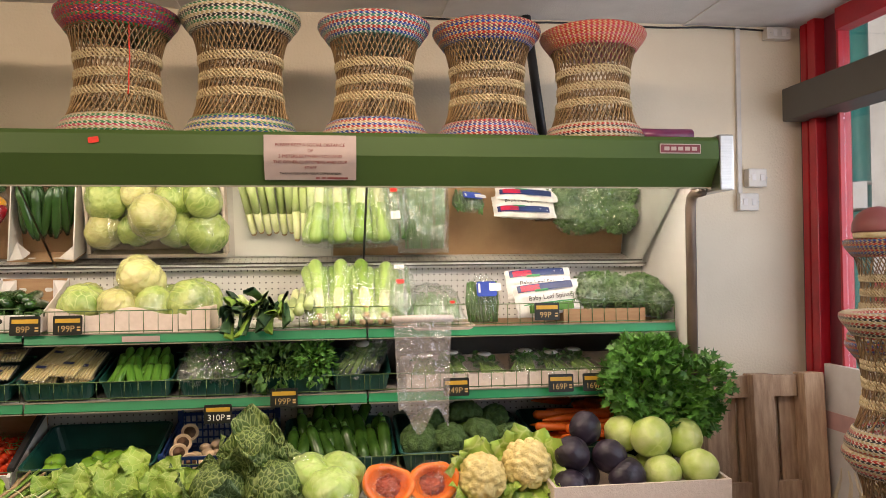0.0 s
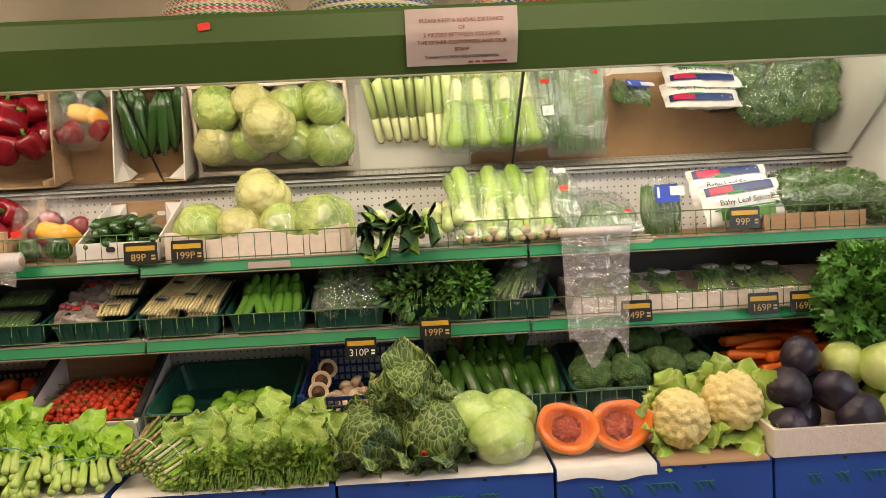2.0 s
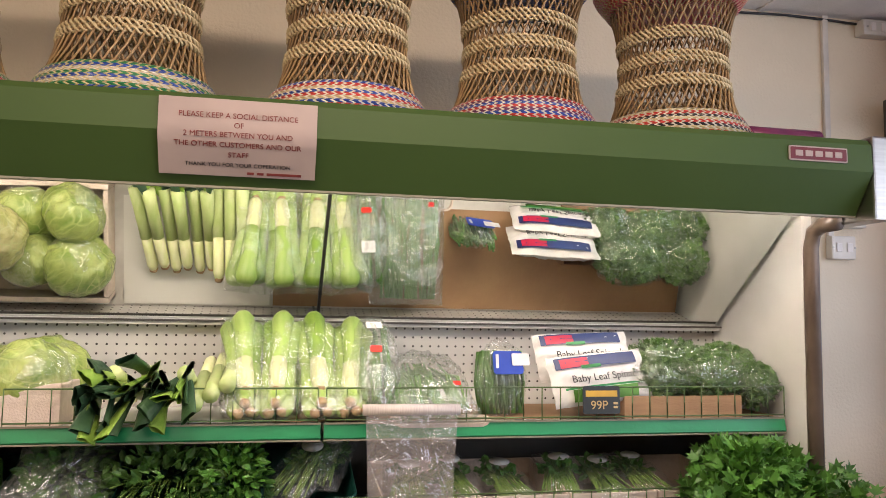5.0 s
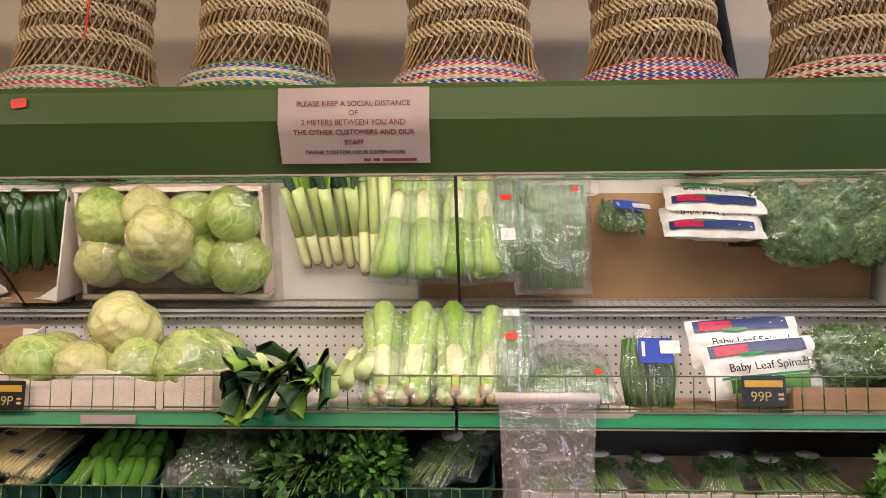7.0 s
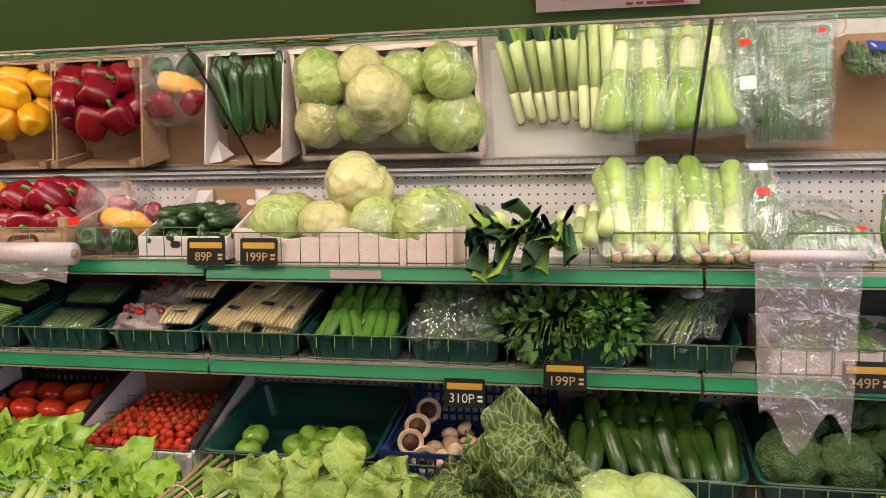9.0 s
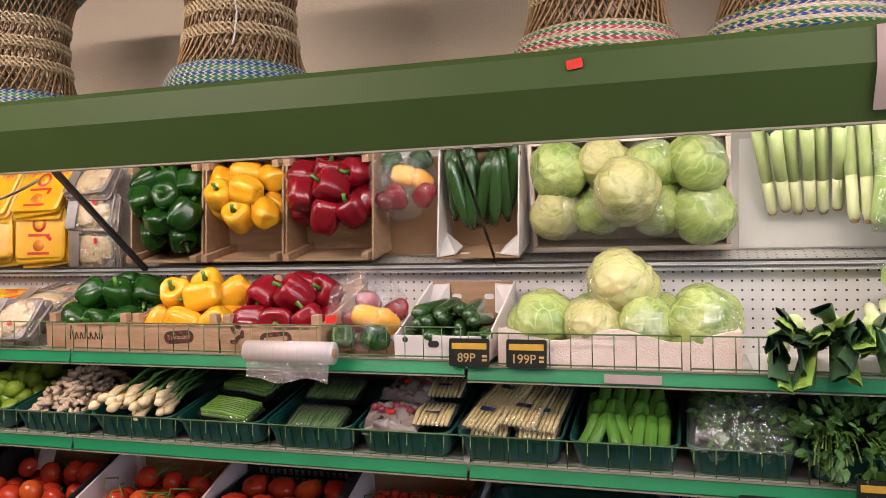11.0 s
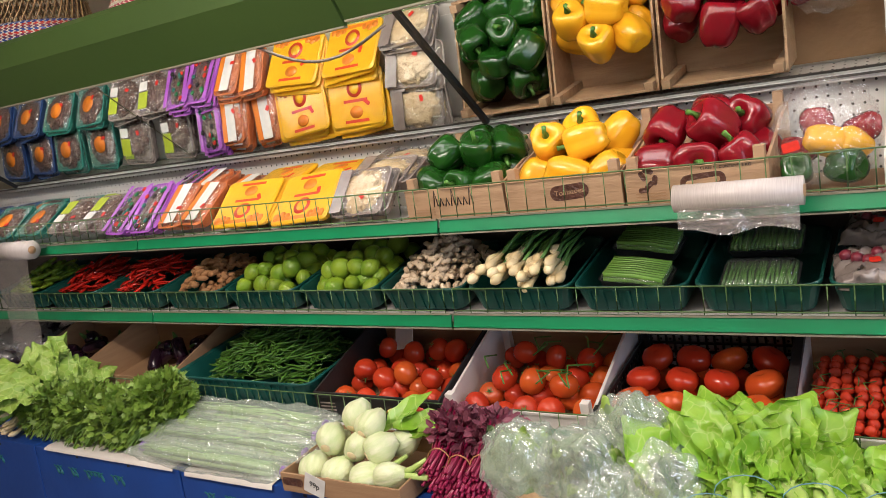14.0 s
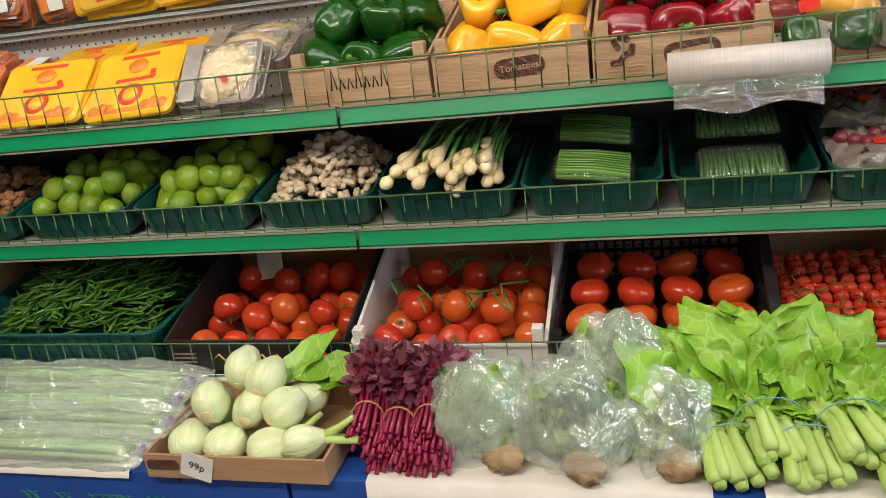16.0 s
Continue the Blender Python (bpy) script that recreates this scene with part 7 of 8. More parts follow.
def floret_dome(name, mat, r, n, bump, seed, squash=0.75):
    """A head of florets: a dome of packed knobs."""
    r7 = random.Random(seed)
    bm = bmesh.new()
    bmesh.ops.create_icosphere(bm, subdivisions=5, radius=1)
    pts = []
    for i in range(n):
        z = 1 - 1.35 * (i + 0.5) / n
        a = 2.39996 * i + r7.uniform(-0.25, 0.25)
        q = math.sqrt(max(0, 1 - z * z))
        pts.append(np.array((q * math.cos(a), q * math.sin(a), z)) + np.array([r7.uniform(-0.05, 0.05) for _ in range(3)]))
    pts = np.array(pts)
    for v in bm.verts:
        d = np.array(v.co.normalized())
        g = np.sqrt(np.min(((pts - d) ** 2).sum(1)))
        k = 1 + bump * max(0.0, 1 - (g * math.sqrt(n) / 2.1) ** 2) + 0.10 * noise.noise(Vector(d) * 2 + Vector((seed, 0, 0))) + 0.012 * noise.noise(Vector(d) * 30)
        if d[2] < -0.3:
            k *= max(0.4, 1 + 0.9 * (d[2] + 0.3))
        v.co = Vector(d * k * r)
        v.co.z *= squash
    return bm_mesh(name, bm, mat, True)


m = tray(0.32, 0.845, YB0, YB1, Z0, 0.10, 11) @ Matrix.Translation((0, 0, 0.035))
BROC = [[("broccoli", floret_dome("broccoli", "broc", 0.062, 60, 0.13, s, 0.8)), ("stalk", tube([(0, 0, -0.075), (0, 0, -0.01)], [0.02, 0.024], "stem", 8))] for s in (1, 2, 3)]
for k, (x, y, z, s) in enumerate(((-0.17, -0.10, 0.065, 1), (-0.045, -0.11, 0.068, 0.95), (0.08, -0.09, 0.07, 1.08), (0.195, -0.10, 0.06, 0.95), (0.02, 0.05, 0.10, 1.1), (-0.12, 0.06, 0.07, 1), (0.15, 0.06, 0.07, 1))):
    spawn(BROC[k % 3], m @ Matrix.Translation((x, y, z)) @ pose(0, 0, 0, 35, 10 * (k % 3) - 10, 50 * k) @ Matrix.Scale(s * 1.15, 4), "dark green broccoli crown in a tray", "broccoli", "broccoli crowns")
m = tray(0.86, 1.37, YB0, YB1, Z0, 0.115, 9) @ Matrix.Translation((0, 0, 0.035))
CAR = [[("carrot", tube([(0, 0.004 * s, -0.09), (0, 0.002 * s, -0.04), (0, 0, 0.02), (0, 0.003 * s, 0.075), (0, 0, 0.085)], [0.003, 0.011, 0.017, 0.019, 0.008], "carrot", 9))] for s in (0, 1, -2)]
for i in range(64):
    k = i // 18
    spawn(rr.choice(CAR), m @ Matrix.Translation((rr.uniform(-0.17, 0.17) * (1 - 0.08 * k), rr.uniform(-0.13, 0.13) + 0.02 * k, 0.03 + 0.028 * k)) @ pose(0, 0, 0, 90, 0, rr.choice((60, 90, 110, -80, -100)) + rr.uniform(-20, 20)), "washed orange carrot in a tray", "carrot", "carrots")

# ---- blue cartons along the front ----
EDGES = [1.50, 0.845, 0.205, -0.42, -1.06, -1.70, -2.36, -3.08, -3.82, -4.5]
YF, ZF = 2.675, 0.655
for k in range(9):
    a, b = EDGES[k + 1] + 0.004, EDGES[k] - 0.004
    lower = 0.33
    for z0, z1, top in ((0.0, 0.326, False), (0.328, ZF, True)):
        t = thing("blue_carton", "blue produce carton with dark green script, laid upside down", "carton", None, "blue cartons under the front row")
        put("body", box(a, b, YF, 2.935, z0, z1, "bluebox", 0.003), t)
        if top:
            r8 = random.Random(k)
            x = a + 0.10
            for wd, n in enumerate((2, 2, 5, 3)):
                pts = []
                for q in range(n * 10 + 1):
                    h = 2 * math.pi * q / 10
                    tall = 0.030 if (q // 10) in (0, n - 1) else 0.015
                    pts.append((x + 0.0019 * q + 0.008 * math.sin(h) - 0.25 * tall * math.cos(h), YF - 0.0012, z1 - 0.07 - tall * 0.5 * (1 - math.cos(h)) + 0.012))
                put("script_print", tube(pts, 0.0026, "boxprint", 4), t)
                x += 0.019 * n + 0.045
            for hx in (0.32, 0.68):
                put("hand_hole", box(a + (b - a) * hx - 0.006, a + (b - a) * hx + 0.006, YF - 0.0008, YF + 0.001, z1 - 0.02, z1 - 0.012, "ink_dark"), t)


def paper_sheet(x0, x1, drop, seed, mat="paper"):
    """A crumpled sheet laid over the cartons, its edge hanging down in front."""
    vs, fs, nx = [], [], 20
    prof = [(2.93, 0.004), (2.80, 0.007), (YF + 0.01, 0.006), (YF - 0.006, 0.002), (YF - 0.009, -drop)]
    for j, (y, dz) in enumerate(prof):
        for i in range(nx + 1):
            x = x0 + (x1 - x0) * i / nx
            q = noise.noise(Vector((x * 9 + seed, j, 0)))
            vs.append((x, y - (0.003 * abs(q) if j > 2 else 0), ZF + dz * (1 + (0.5 * q if j == 4 else 0)) + (0.003 * abs(q) if j < 3 else 0)))
    for j in range(len(prof) - 1):
        for i in range(nx):
            fs.append((j * (nx + 1) + i, j * (nx + 1) + i + 1, (j + 1) * (nx + 1) + i + 1, (j + 1) * (nx + 1) + i))
    solid("paper_sheet", mesh_of("sheet", vs, fs, mat, True), "crumpled white paper sheet over the blue cartons", "paper", None, "paper sheets on the cartons")


for x0, x1, dr, s in ((-0.42, 0.2, 0.003, 1), (0.21, 0.50, 0.03, 2), (-1.05, -0.44, 0.003, 3), (-1.52, -1.07, 0.004, 4), (-2.2, -1.60, 0.05, 5), (-3.05, -2.7, 0.012, 6), (-3.75, -3.1, 0.005, 7)):
    paper_sheet(x0, x1, dr, s)
paper_sheet(0.51, 0.83, 0.006, 8, "carton")

# ---- the front row ----
# crate of red and white cabbages
c, m = crate(0.84, 1.505, 2.662, 2.93, ZF, 0.082, 0.10, "foam", "pale cardboard tray of red and white cabbages", "cabbage_crate", "", 0, 0.012, 0, None)
REDH = [[("red_cabbage", leafy_head("head", "redcab", 0.066, 10 + s, 0.92, 6, 0.02))] for s in range(3)]
WHH = [[("white_cabbage", leafy_head("head", "whitecab", 0.074, 20 + s, 0.94, 5, 0.012))] for s in range(3)]
for k, (x, y, z, s) in enumerate(((0.925, 2.745, 0.065, 0.9), (0.945, 2.79, 0.165, 1.0), (1.085, 2.775, 0.155, 0.95), (1.135, 2.735, 0.085, 1.02), (1.02, 2.855, 0.245, 0.92), (1.0, 2.83, 0.07, 1), (0.925, 2.87, 0.10, 1))):
    spawn(REDH[k % 3], pose(x, y, ZF + z, 20 * k, 30 * k, 50 * k) @ Matrix.Scale(s, 4), "near-black red cabbage with dull waxy leaves", "red cabbage", "red cabbages")
for k, (x, y, z, s) in enumerate(((1.275, 2.74, 0.095, 0.9), (1.42, 2.745, 0.105, 0.95), (1.255, 2.80, 0.215, 1.05), (1.40, 2.83, 0.20, 1.0), (1.17, 2.875, 0.215, 0.92), (1.30, 2.87, 0.09, 1), (1.185, 2.86, 0.08, 0.8))):
    spawn(WHH[k % 3], pose(x, y, ZF + z, 15 * k, 25 * k, 70 * k) @ Matrix.Scale(s, 4), "smooth pale green white cabbage", "white cabbage", "white cabbages")
# cauliflowers
CURD = [floret_dome("curd", "cauli", 0.079, 110, 0.17, s, 0.95) for s in (5, 6)]
for k, (x, y, z, tilt, turn, s) in enumerate(((0.605, 2.775, 0.10, 62, 12, 1.0), (0.775, 2.80, 0.135, 55, -18, 1.05))):
    t = thing("cauliflower", "creamy cauliflower in torn pale green leaves", "cauliflower", pose(x, y, ZF + z, tilt, 0, turn) @ Matrix.Scale(s, 4), "cauliflowers")
    put("curd", CURD[k], t, label="cream knobbly curd")
    r9 = random.Random(k + 3)
    for i in range(11):
        a = 2 * math.pi * i / 11 + r9.uniform(-0.2, 0.2)
        vs, fs = [], []
        p = Vector((0.045 * math.cos(a), 0.045 * math.sin(a), -0.075))
        add_leaf(vs, fs, p, (math.cos(a) * 0.75, math.sin(a) * 0.75, 1.0), (math.cos(a), math.sin(a), -0.6), r9.uniform(0.11, 0.17), r9.uniform(0.085, 0.12), r9.uniform(-0.35, 0.15), 0.16, r9, 8, 9)
        put("leaf", mesh_of("leaf", vs, fs, "caulileaf", True), t)
# cut pumpkins under film
for k, (x, turn) in enumerate(((0.265, -8), (0.425, 6))):
    t = thing("pumpkin_half", "cut orange pumpkin half wrapped in cling film", "pumpkin", pose(x, 2.79, ZF + 0.088, 0, 0, turn), "cut pumpkins")
    bowl = pose(0, 0, -0.004, 60, 14 * (1 - 2 * k), 0) @ Matrix.Diagonal((1, 0.92, 1, 1))
    rib = lambda a, k_: 1 + 0.012 * math.cos(7 * a) + 0.03 * math.cos(2 * a + 0.6 * k)
    skin = lathe([(0.012, -0.082), (0.045, -0.072), (0.074, -0.045), (0.088, -0.01), (0.091, 0.015), (0.089, 0.030), (0.075, 0.0), (0.045, -0.045), (0.003, -0.06)], 48, "pumpkinskin", rib)
    flesh = lathe([(0.003, -0.05), (0.07, -0.01), (0.089, 0.0305), (0.084, 0.035), (0.068, 0.030), (0.060, 0.014), (0.050, -0.006), (0.034, -0.022), (0.016, -0.032), (0.003, -0.034)], 48, "pumpkin", rib)
    for me in (skin, flesh):
        for v in me.vertices:
            q = min(1.0, math.hypot(v.co.x, v.co.y) / 0.09)
            a = math.atan2(v.co.y, v.co.x)
            v.co.z += q ** 3 * (0.022 * math.cos(2 * a) - 0.018 * math.sin(a) + 0.006 * math.sin(3 * a + 2 * k))
            v.co += jig(v.co, 0.004, 26)
    put("skin", skin, t, bowl)
    put("flesh", flesh, t, bowl, "wet orange flesh")
    put("pulp", blob("pulp", "pulp", 0.050, 0.046, 0.016, 0.7, 34, k + 3, 4), t, bowl @ pose(0, 0, -0.018), "stringy dark orange pulp")
    cling = WRAPS[k].copy()
    cling.materials[0] = M["wrapfilm"]
    put("film", cling, t, bowl @ pose(0, 0, -0.012) @ Matrix.Diagonal((1.3, 1.3, 0.85, 1)), "crinkled cling film").visible_shadow = False
# wrapped pointed cabbages
WRAP = [[("wrapped_cabbage", leafy_head("head", "wrapcab", 0.08, 30 + s, 0.86, 15, 0.05))] for s in range(3)]
for k, (x, y, z, s) in enumerate(((0.065, 2.755, 0.075, 1.0), (-0.02, 2.83, 0.115, 0.95), (0.10, 2.86, 0.105, 0.95))):
    hd = spawn(WRAP[k], pose(x, y, ZF + z, 15 * k, 20 * k, 40 * k) @ Matrix.Scale(s, 4), "pale green cabbage wrapped in clear film", "cabbage", "wrapped cabbages")
    put("film", WRAPS[k], hd, pose(0, 0, 0, 30 * k) @ Matrix.Diagonal((1.3, 1.3, 1.12, 1)), "crinkled clear film").visible_shadow = False
# savoy cabbages
for k, (x, y, z, s, tilt, turn) in enumerate(((-0.145, 2.775, 0.10, 1.0, 20, -10), (-0.32, 2.775, 0.095, 0.98, 15, 20), (-0.215, 2.83, 0.205, 0.95, -5, 0))):
    t = thing("savoy_cabbage", "crinkled dark green savoy cabbage with pale veins", "savoy cabbage", pose(x, y, ZF + z, tilt, 0, turn) @ Matrix.Scale(s, 4), "savoy cabbages")
    put("heart", leafy_head("heart", "savoy", 0.095, 40 + k, 0.98, 8, 0.03), t)
    r9 = random.Random(50 + k)
    for i in range(8):
        a = 2 * math.pi * i / 8 + r9.uniform(-0.3, 0.3)
        vs, fs = [], []
        p = Vector((0.05 * math.cos(a), 0.05 * math.sin(a), -0.085))
        add_leaf(vs, fs, p, (math.cos(a) * 0.7, math.sin(a) * 0.7, 1.0), (math.cos(a), math.sin(a), -0.5), r9.uniform(0.15, 0.21), r9.uniform(0.13, 0.17), r9.uniform(-0.25, 0.35), 0.10, r9, 12, 11)
        put("outer_leaf", mesh_of("leaf", vs, fs, "savoy" if k == 2 or i % 3 else "savoydark", True), t)
    if k == 2:
        vs, fs = [], []
        add_leaf(vs, fs, (0.0, -0.03, 0.02), (0.02, 0.25, 1), (0, -1, 0.2), 0.17, 0.15, -0.1, 0.08, r9, 12, 11)
        put("outer_leaf", mesh_of("leaf", vs, fs, "savoy", True), t)
    if k == 0:
        put("red_sticker", lathe([(0.009, 0), (0.009, 0.001)], 12, "sticker"), t, facing(0.0, -0.118, 0.02, 0))


def greens(m, n, label, name, group, stalk_len=0.15, leaf_len=0.2, leaf_w=0.13, spread=0.10, rise=0.12, stalk="stalk", leaf="mustard", seed=1, r0=0.013, band=None, depth=0.05, lift=0.25, up_=(0.5, 1.0), ruffle=0.24):
    """A tied bunch laid with its cut ends to the aisle, leaves fanning back and up."""
    r9 = random.Random(seed)
    t = thing(name, label, "leafy greens", m, group)
    for i in range(n):
        u = (i + 0.5) / n - 0.5
        x0, z0 = u * 0.09 + r9.uniform(-0.012, 0.012), r9.uniform(0.0, depth)
        p0 = Vector((x0, 0, z0 + 0.015))
        p1 = Vector((x0 * 0.8, stalk_len * 0.5, z0 + 0.03 + rise * 0.25))
        p2 = Vector((u * spread * 2 + r9.uniform(-0.02, 0.02), stalk_len, z0 + 0.03 + rise * r9.uniform(*up_)))
        put("stalk", tube([p0, p0 + (p1 - p0) * 0.15, p1, p2], [r0 * 0.8, r0, r0 * 0.8, r0 * 0.45], stalk, 8), t)
        for q in range(3):
            vs, fs = [], []
            dd = (p2 - p1).normalized() + Vector((u * 0.9 + r9.uniform(-0.3, 0.3), r9.uniform(-0.5, 0.1), lift + r9.uniform(-0.25, 0.25)))
            add_leaf(vs, fs, p1 + (p2 - p1) * (0.35 + 0.28 * q), dd, (r9.uniform(-0.4, 0.4), -0.8, 0.7), leaf_len * r9.uniform(0.75, 1.15), leaf_w * r9.uniform(0.7, 1.15), r9.uniform(-0.1, 0.7), ruffle, r9, 10, 9)
            put("leaf", mesh_of("leaf", vs, fs, leaf, True), t)
    if band:
        pts = [(0.058 * math.cos(a), stalk_len * 0.5, 0.045 + depth * 0.4 + (0.02 + depth * 0.5) * math.sin(a)) for a in [2 * math.pi * k / 16 for k in range(17)]]
        put("band", tube(pts, 0.0013, band, 4), t)


# mustard greens in tied bunches
M["blueband"] = material("blue_band", (0.20, 0.40, 0.50), None, 30, 0.5)
for k, (x, y, z, turn, n) in enumerate(((-1.555, 2.675, 0.0, 14, 9), (-1.44, 2.675, 0.0, 8, 9), (-1.49, 2.70, 0.035, 12, 9), (-1.30, 2.675, 0.0, 10, 8), (-1.36, 2.70, 0.035, 16, 9), (-1.17, 2.675, 0.0, 18, 8), (-1.23, 2.70, 0.035, 20, 8), (-1.08, 2.68, 0.005, 24, 6))):
    greens(pose(x, y, ZF + z, 0, 0, turn), n, "tied bunch of bright green mustard leaves with thick pale stalks", "mustard_greens", "bunches of mustard greens", 0.14, (0.18 if k in (0, 2) else 0.14), 0.12, 0.07, (0.06 if k < 3 else 0.03), seed=60 + k, band="blueband", depth=0.035, lift=(0.5 if k in (0, 2) else 0.15), ruffle=0.12)
# tied herb stalks
for k, (x, y, z, mat, cut) in enumerate(((-1.0, 2.70, 0.045, "stem", "root"), (-0.935, 2.685, 0.03, "stem", "stalkcut"), (-0.90, 2.67, 0.0, "mustard", "stalkcut"))):
    t = thing("stalk_bunch", "tied bunch of green herb stalks with hollow cut ends", "herbs", pose(x, y, ZF + z, 6, 0, -14 - 8 * k), "bunches of herb stalks")
    for i in range(34):
        a, q = 2.39996 * i, 0.045 * math.sqrt(i / 34)
        put("stalk", tube([(q * math.cos(a), rr.uniform(-0.008, 0.008), 0.045 + q * math.sin(a) * 0.8), (q * math.cos(a) * 0.9, 0.10, 0.05 + q * 0.8 * math.sin(a)), (q * math.cos(a) * 1.6, 0.21, 0.06 + q * math.sin(a))], 0.0052, mat if i % 3 else cut, 6), t)
    put("band", tube([(0.046 * math.cos(b_), 0.07, 0.047 + 0.04 * math.sin(b_)) for b_ in [2 * math.pi * k_ / 14 for k_ in range(15)]], 0.002, "leekwhite", 4), t)
# turnip tops
for k, (x, y, z, turn, n) in enumerate(((-0.80, 2.72, 0.0, 14, 5), (-0.66, 2.72, 0.0, 4, 5), (-0.53, 2.72, 0.0, -8, 5), (-0.73, 2.76, 0.03, 10, 6), (-0.58, 2.76, 0.035, -6, 6))):
    greens(pose(x, y, ZF + z, 0, 0, turn), n, "leafy bunch of yellow-green turnip tops", "turnip_tops", "bunches of turnip tops", 0.08, 0.115, 0.10, 0.08, 0.05, "stem", "kaleleaf", 80 + k, 0.006, depth=0.04, lift=0.35, ruffle=0.11)
for k, (x, z) in enumerate(((-0.80, 0.05), (-0.69, 0.06), (-0.58, 0.065), (-0.48, 0.055))):
    t = thing("coriander_bunch", "fine-leaved yellow-green herb bunch", "herbs", pose(x, 2.695, ZF), "yellow-green herb bunches")
    put("leaf_mass", leaf_clump("leaves", "cori", 420, ellipsoid(0, 0, z, 0.068, 0.035, z * 0.95, 0.3), 0.020, "lobed", 90 + k), t)
    vs, fs = [], []
    for i in range(44):
        a, h = rr.uniform(-0.06, 0.06), rr.uniform(0.004, 0.05)
        add_tube(vs, fs, [(a, -0.042, h), (a * 0.9, 0.0, h + 0.03), (a * 1.2, 0.03, h + 0.055)], 0.0024, 4)
    put("stems", mesh_of("stems", vs, fs, "stem", True), t)["kind"] = "stuff"
# hazy bags of greens
for k, (x, y, w_, h_, turn) in enumerate(((-1.985, 2.76, 0.13, 0.17, 6), (-1.83, 2.75, 0.15, 0.155, -14), (-1.75, 2.86, 0.13, 0.20, 10), (-1.67, 2.765, 0.11, 0.135, -10))):
    t = thing("bag_of_greens", "hazy plastic bag of grey-green leafy vegetables", "bag", pose(x, y, ZF + 0.006, 0, 0, turn) @ Matrix.Diagonal((1.22, 1.05, 1.12, 1)), "hazy bags of greens")
    r9 = random.Random(160 + k)
    for i in range(16):
        vs, fs = [], []
        a = r9.uniform(0, 6.28)
        p = Vector((0.2 * w_ * math.cos(a), 0.02 * math.sin(a), r9.uniform(0.01, 0.05)))
        add_leaf(vs, fs, p, (0.45 * math.cos(a), 0.3 * math.sin(a), 1), (math.cos(a), math.sin(a) - 0.3, 0.2), h_ * r9.uniform(0.55, 0.85), w_ * r9.uniform(0.4, 0.6), r9.uniform(0.1, 0.4), 0.2, r9, 8, 7)
        put("leaf", mesh_of("leaf", vs, fs, ("kaleleaf", "savoydark", "bagleaf")[i % 3], True), t)
    put("greens", leafy_head("greens", "bagleaf", 1.0, 100 + k, 1.0, 12, 0.10), t, Matrix.Translation((0, 0.012, h_ * 0.40)) @ Matrix.Diagonal((w_ * 0.4, 0.045, h_ * 0.38, 1)))
    put("root_end", blob("roots", "root", 0.03, 0.025, 0.025, 0.4, 20, k, 3), t, pose(w_ * 0.2, -0.05, 0.028))
    put("film", blob("bagfilm", "haze", w_ * 0.60, 0.088, h_ * 0.60, 0.30, 7, 11 + k, 5), t, pose(0, 0, h_ * 0.5, 8)).visible_shadow = False
# beet stems
for k, (x, z, d_) in enumerate(((-2.21, 0.035, 0.0), (-2.145, 0.03, -0.012), (-2.085, 0.035, -0.008), (-2.18, 0.0, -0.02), (-2.12, 0.0, -0.025), (-2.07, 0.0, -0.02))):
    t = thing("beet_leaf_bunch", "tied bunch of magenta beet stems with purple leaves", "leafy greens", pose(x, 2.71 + d_, ZF + z, 0, 0, 4), "bunches of beet leaves")
    for i in range(22):
        a, q = 2.39996 * i, 0.032 * math.sqrt(i / 22)
        put("stalk", tube([(q * math.cos(a) * 1.1, rr.uniform(-0.01, 0.01), 0.035 + q * math.sin(a)), (q * math.cos(a) * 0.85, 0.06, 0.055 + q * 0.9 * math.sin(a)), (q * math.cos(a) * 1.5, 0.15, 0.12 + q * math.sin(a))], 0.0042, "beetstem", 6), t)
    put("band", tube([(0.031 * math.cos(b_), 0.05, 0.052 + 0.031 * math.sin(b_)) for b_ in [2 * math.pi * k_ / 14 for k_ in range(15)]], 0.0022, "band", 4), t)
    if k < 3:
        put("leaf_mass", leaf_clump("leaves", "beetleaf", 300, ellipsoid(0.005, 0.14, 0.10, 0.055, 0.075, 0.05, 0.15), 0.028, "oval", 110 + k), t)
# fennel in a shallow carton
c, m = crate(-2.645, -2.265, 2.655, 2.925, ZF + 0.002, 0.052, 0.06, "carton", "shallow brown carton of fennel bulbs with a paper tag", "fennel_carton", "", 3, 0.006, 0)
put("paper_tag", loops_mesh([(0.065, 0.055, 0.003, 0), (0.065, 0.055, 0.003, 0.001)], "label"), c, facing(-0.075, -0.137, 0.03, 0, 0, -18))
put("tag_digits", text_mesh("99p", 0.022, "ink_dark"), c, facing(-0.075, -0.1385, 0.03, 0, 0, -18))
put("maker_mark", loops_mesh([(0.07, 0.022, 0.01, 0), (0.07, 0.022, 0.01, 0.001)], "nuts"), c, facing(-0.15, -0.1352, 0.03))
fb = [lathe([(0.012, -0.050), (0.026, -0.047), (0.040, -0.034), (0.047, -0.012), (0.048, 0.008), (0.043, 0.026), (0.033, 0.042), (0.024, 0.056), (0.020, 0.064)], 32, "fennel", lambda a, k, p=p: 1 + 0.13 * math.cos(2 * a + p) + 0.05 * abs(math.cos(3.5 * a + p)) + 0.02 * math.cos(9 * a + k), "bulb") for p in (0.0, 1.1, 2.3)]
stub = [tube([(0, 0, 0.045), (0.012, 0, 0.07), (0.02 + 0.01 * q, 0, 0.088 + 0.03 * q)], [0.014, 0.0115, 0.010], "stalk", 9, "stub") for q in (0, 1, 2)]
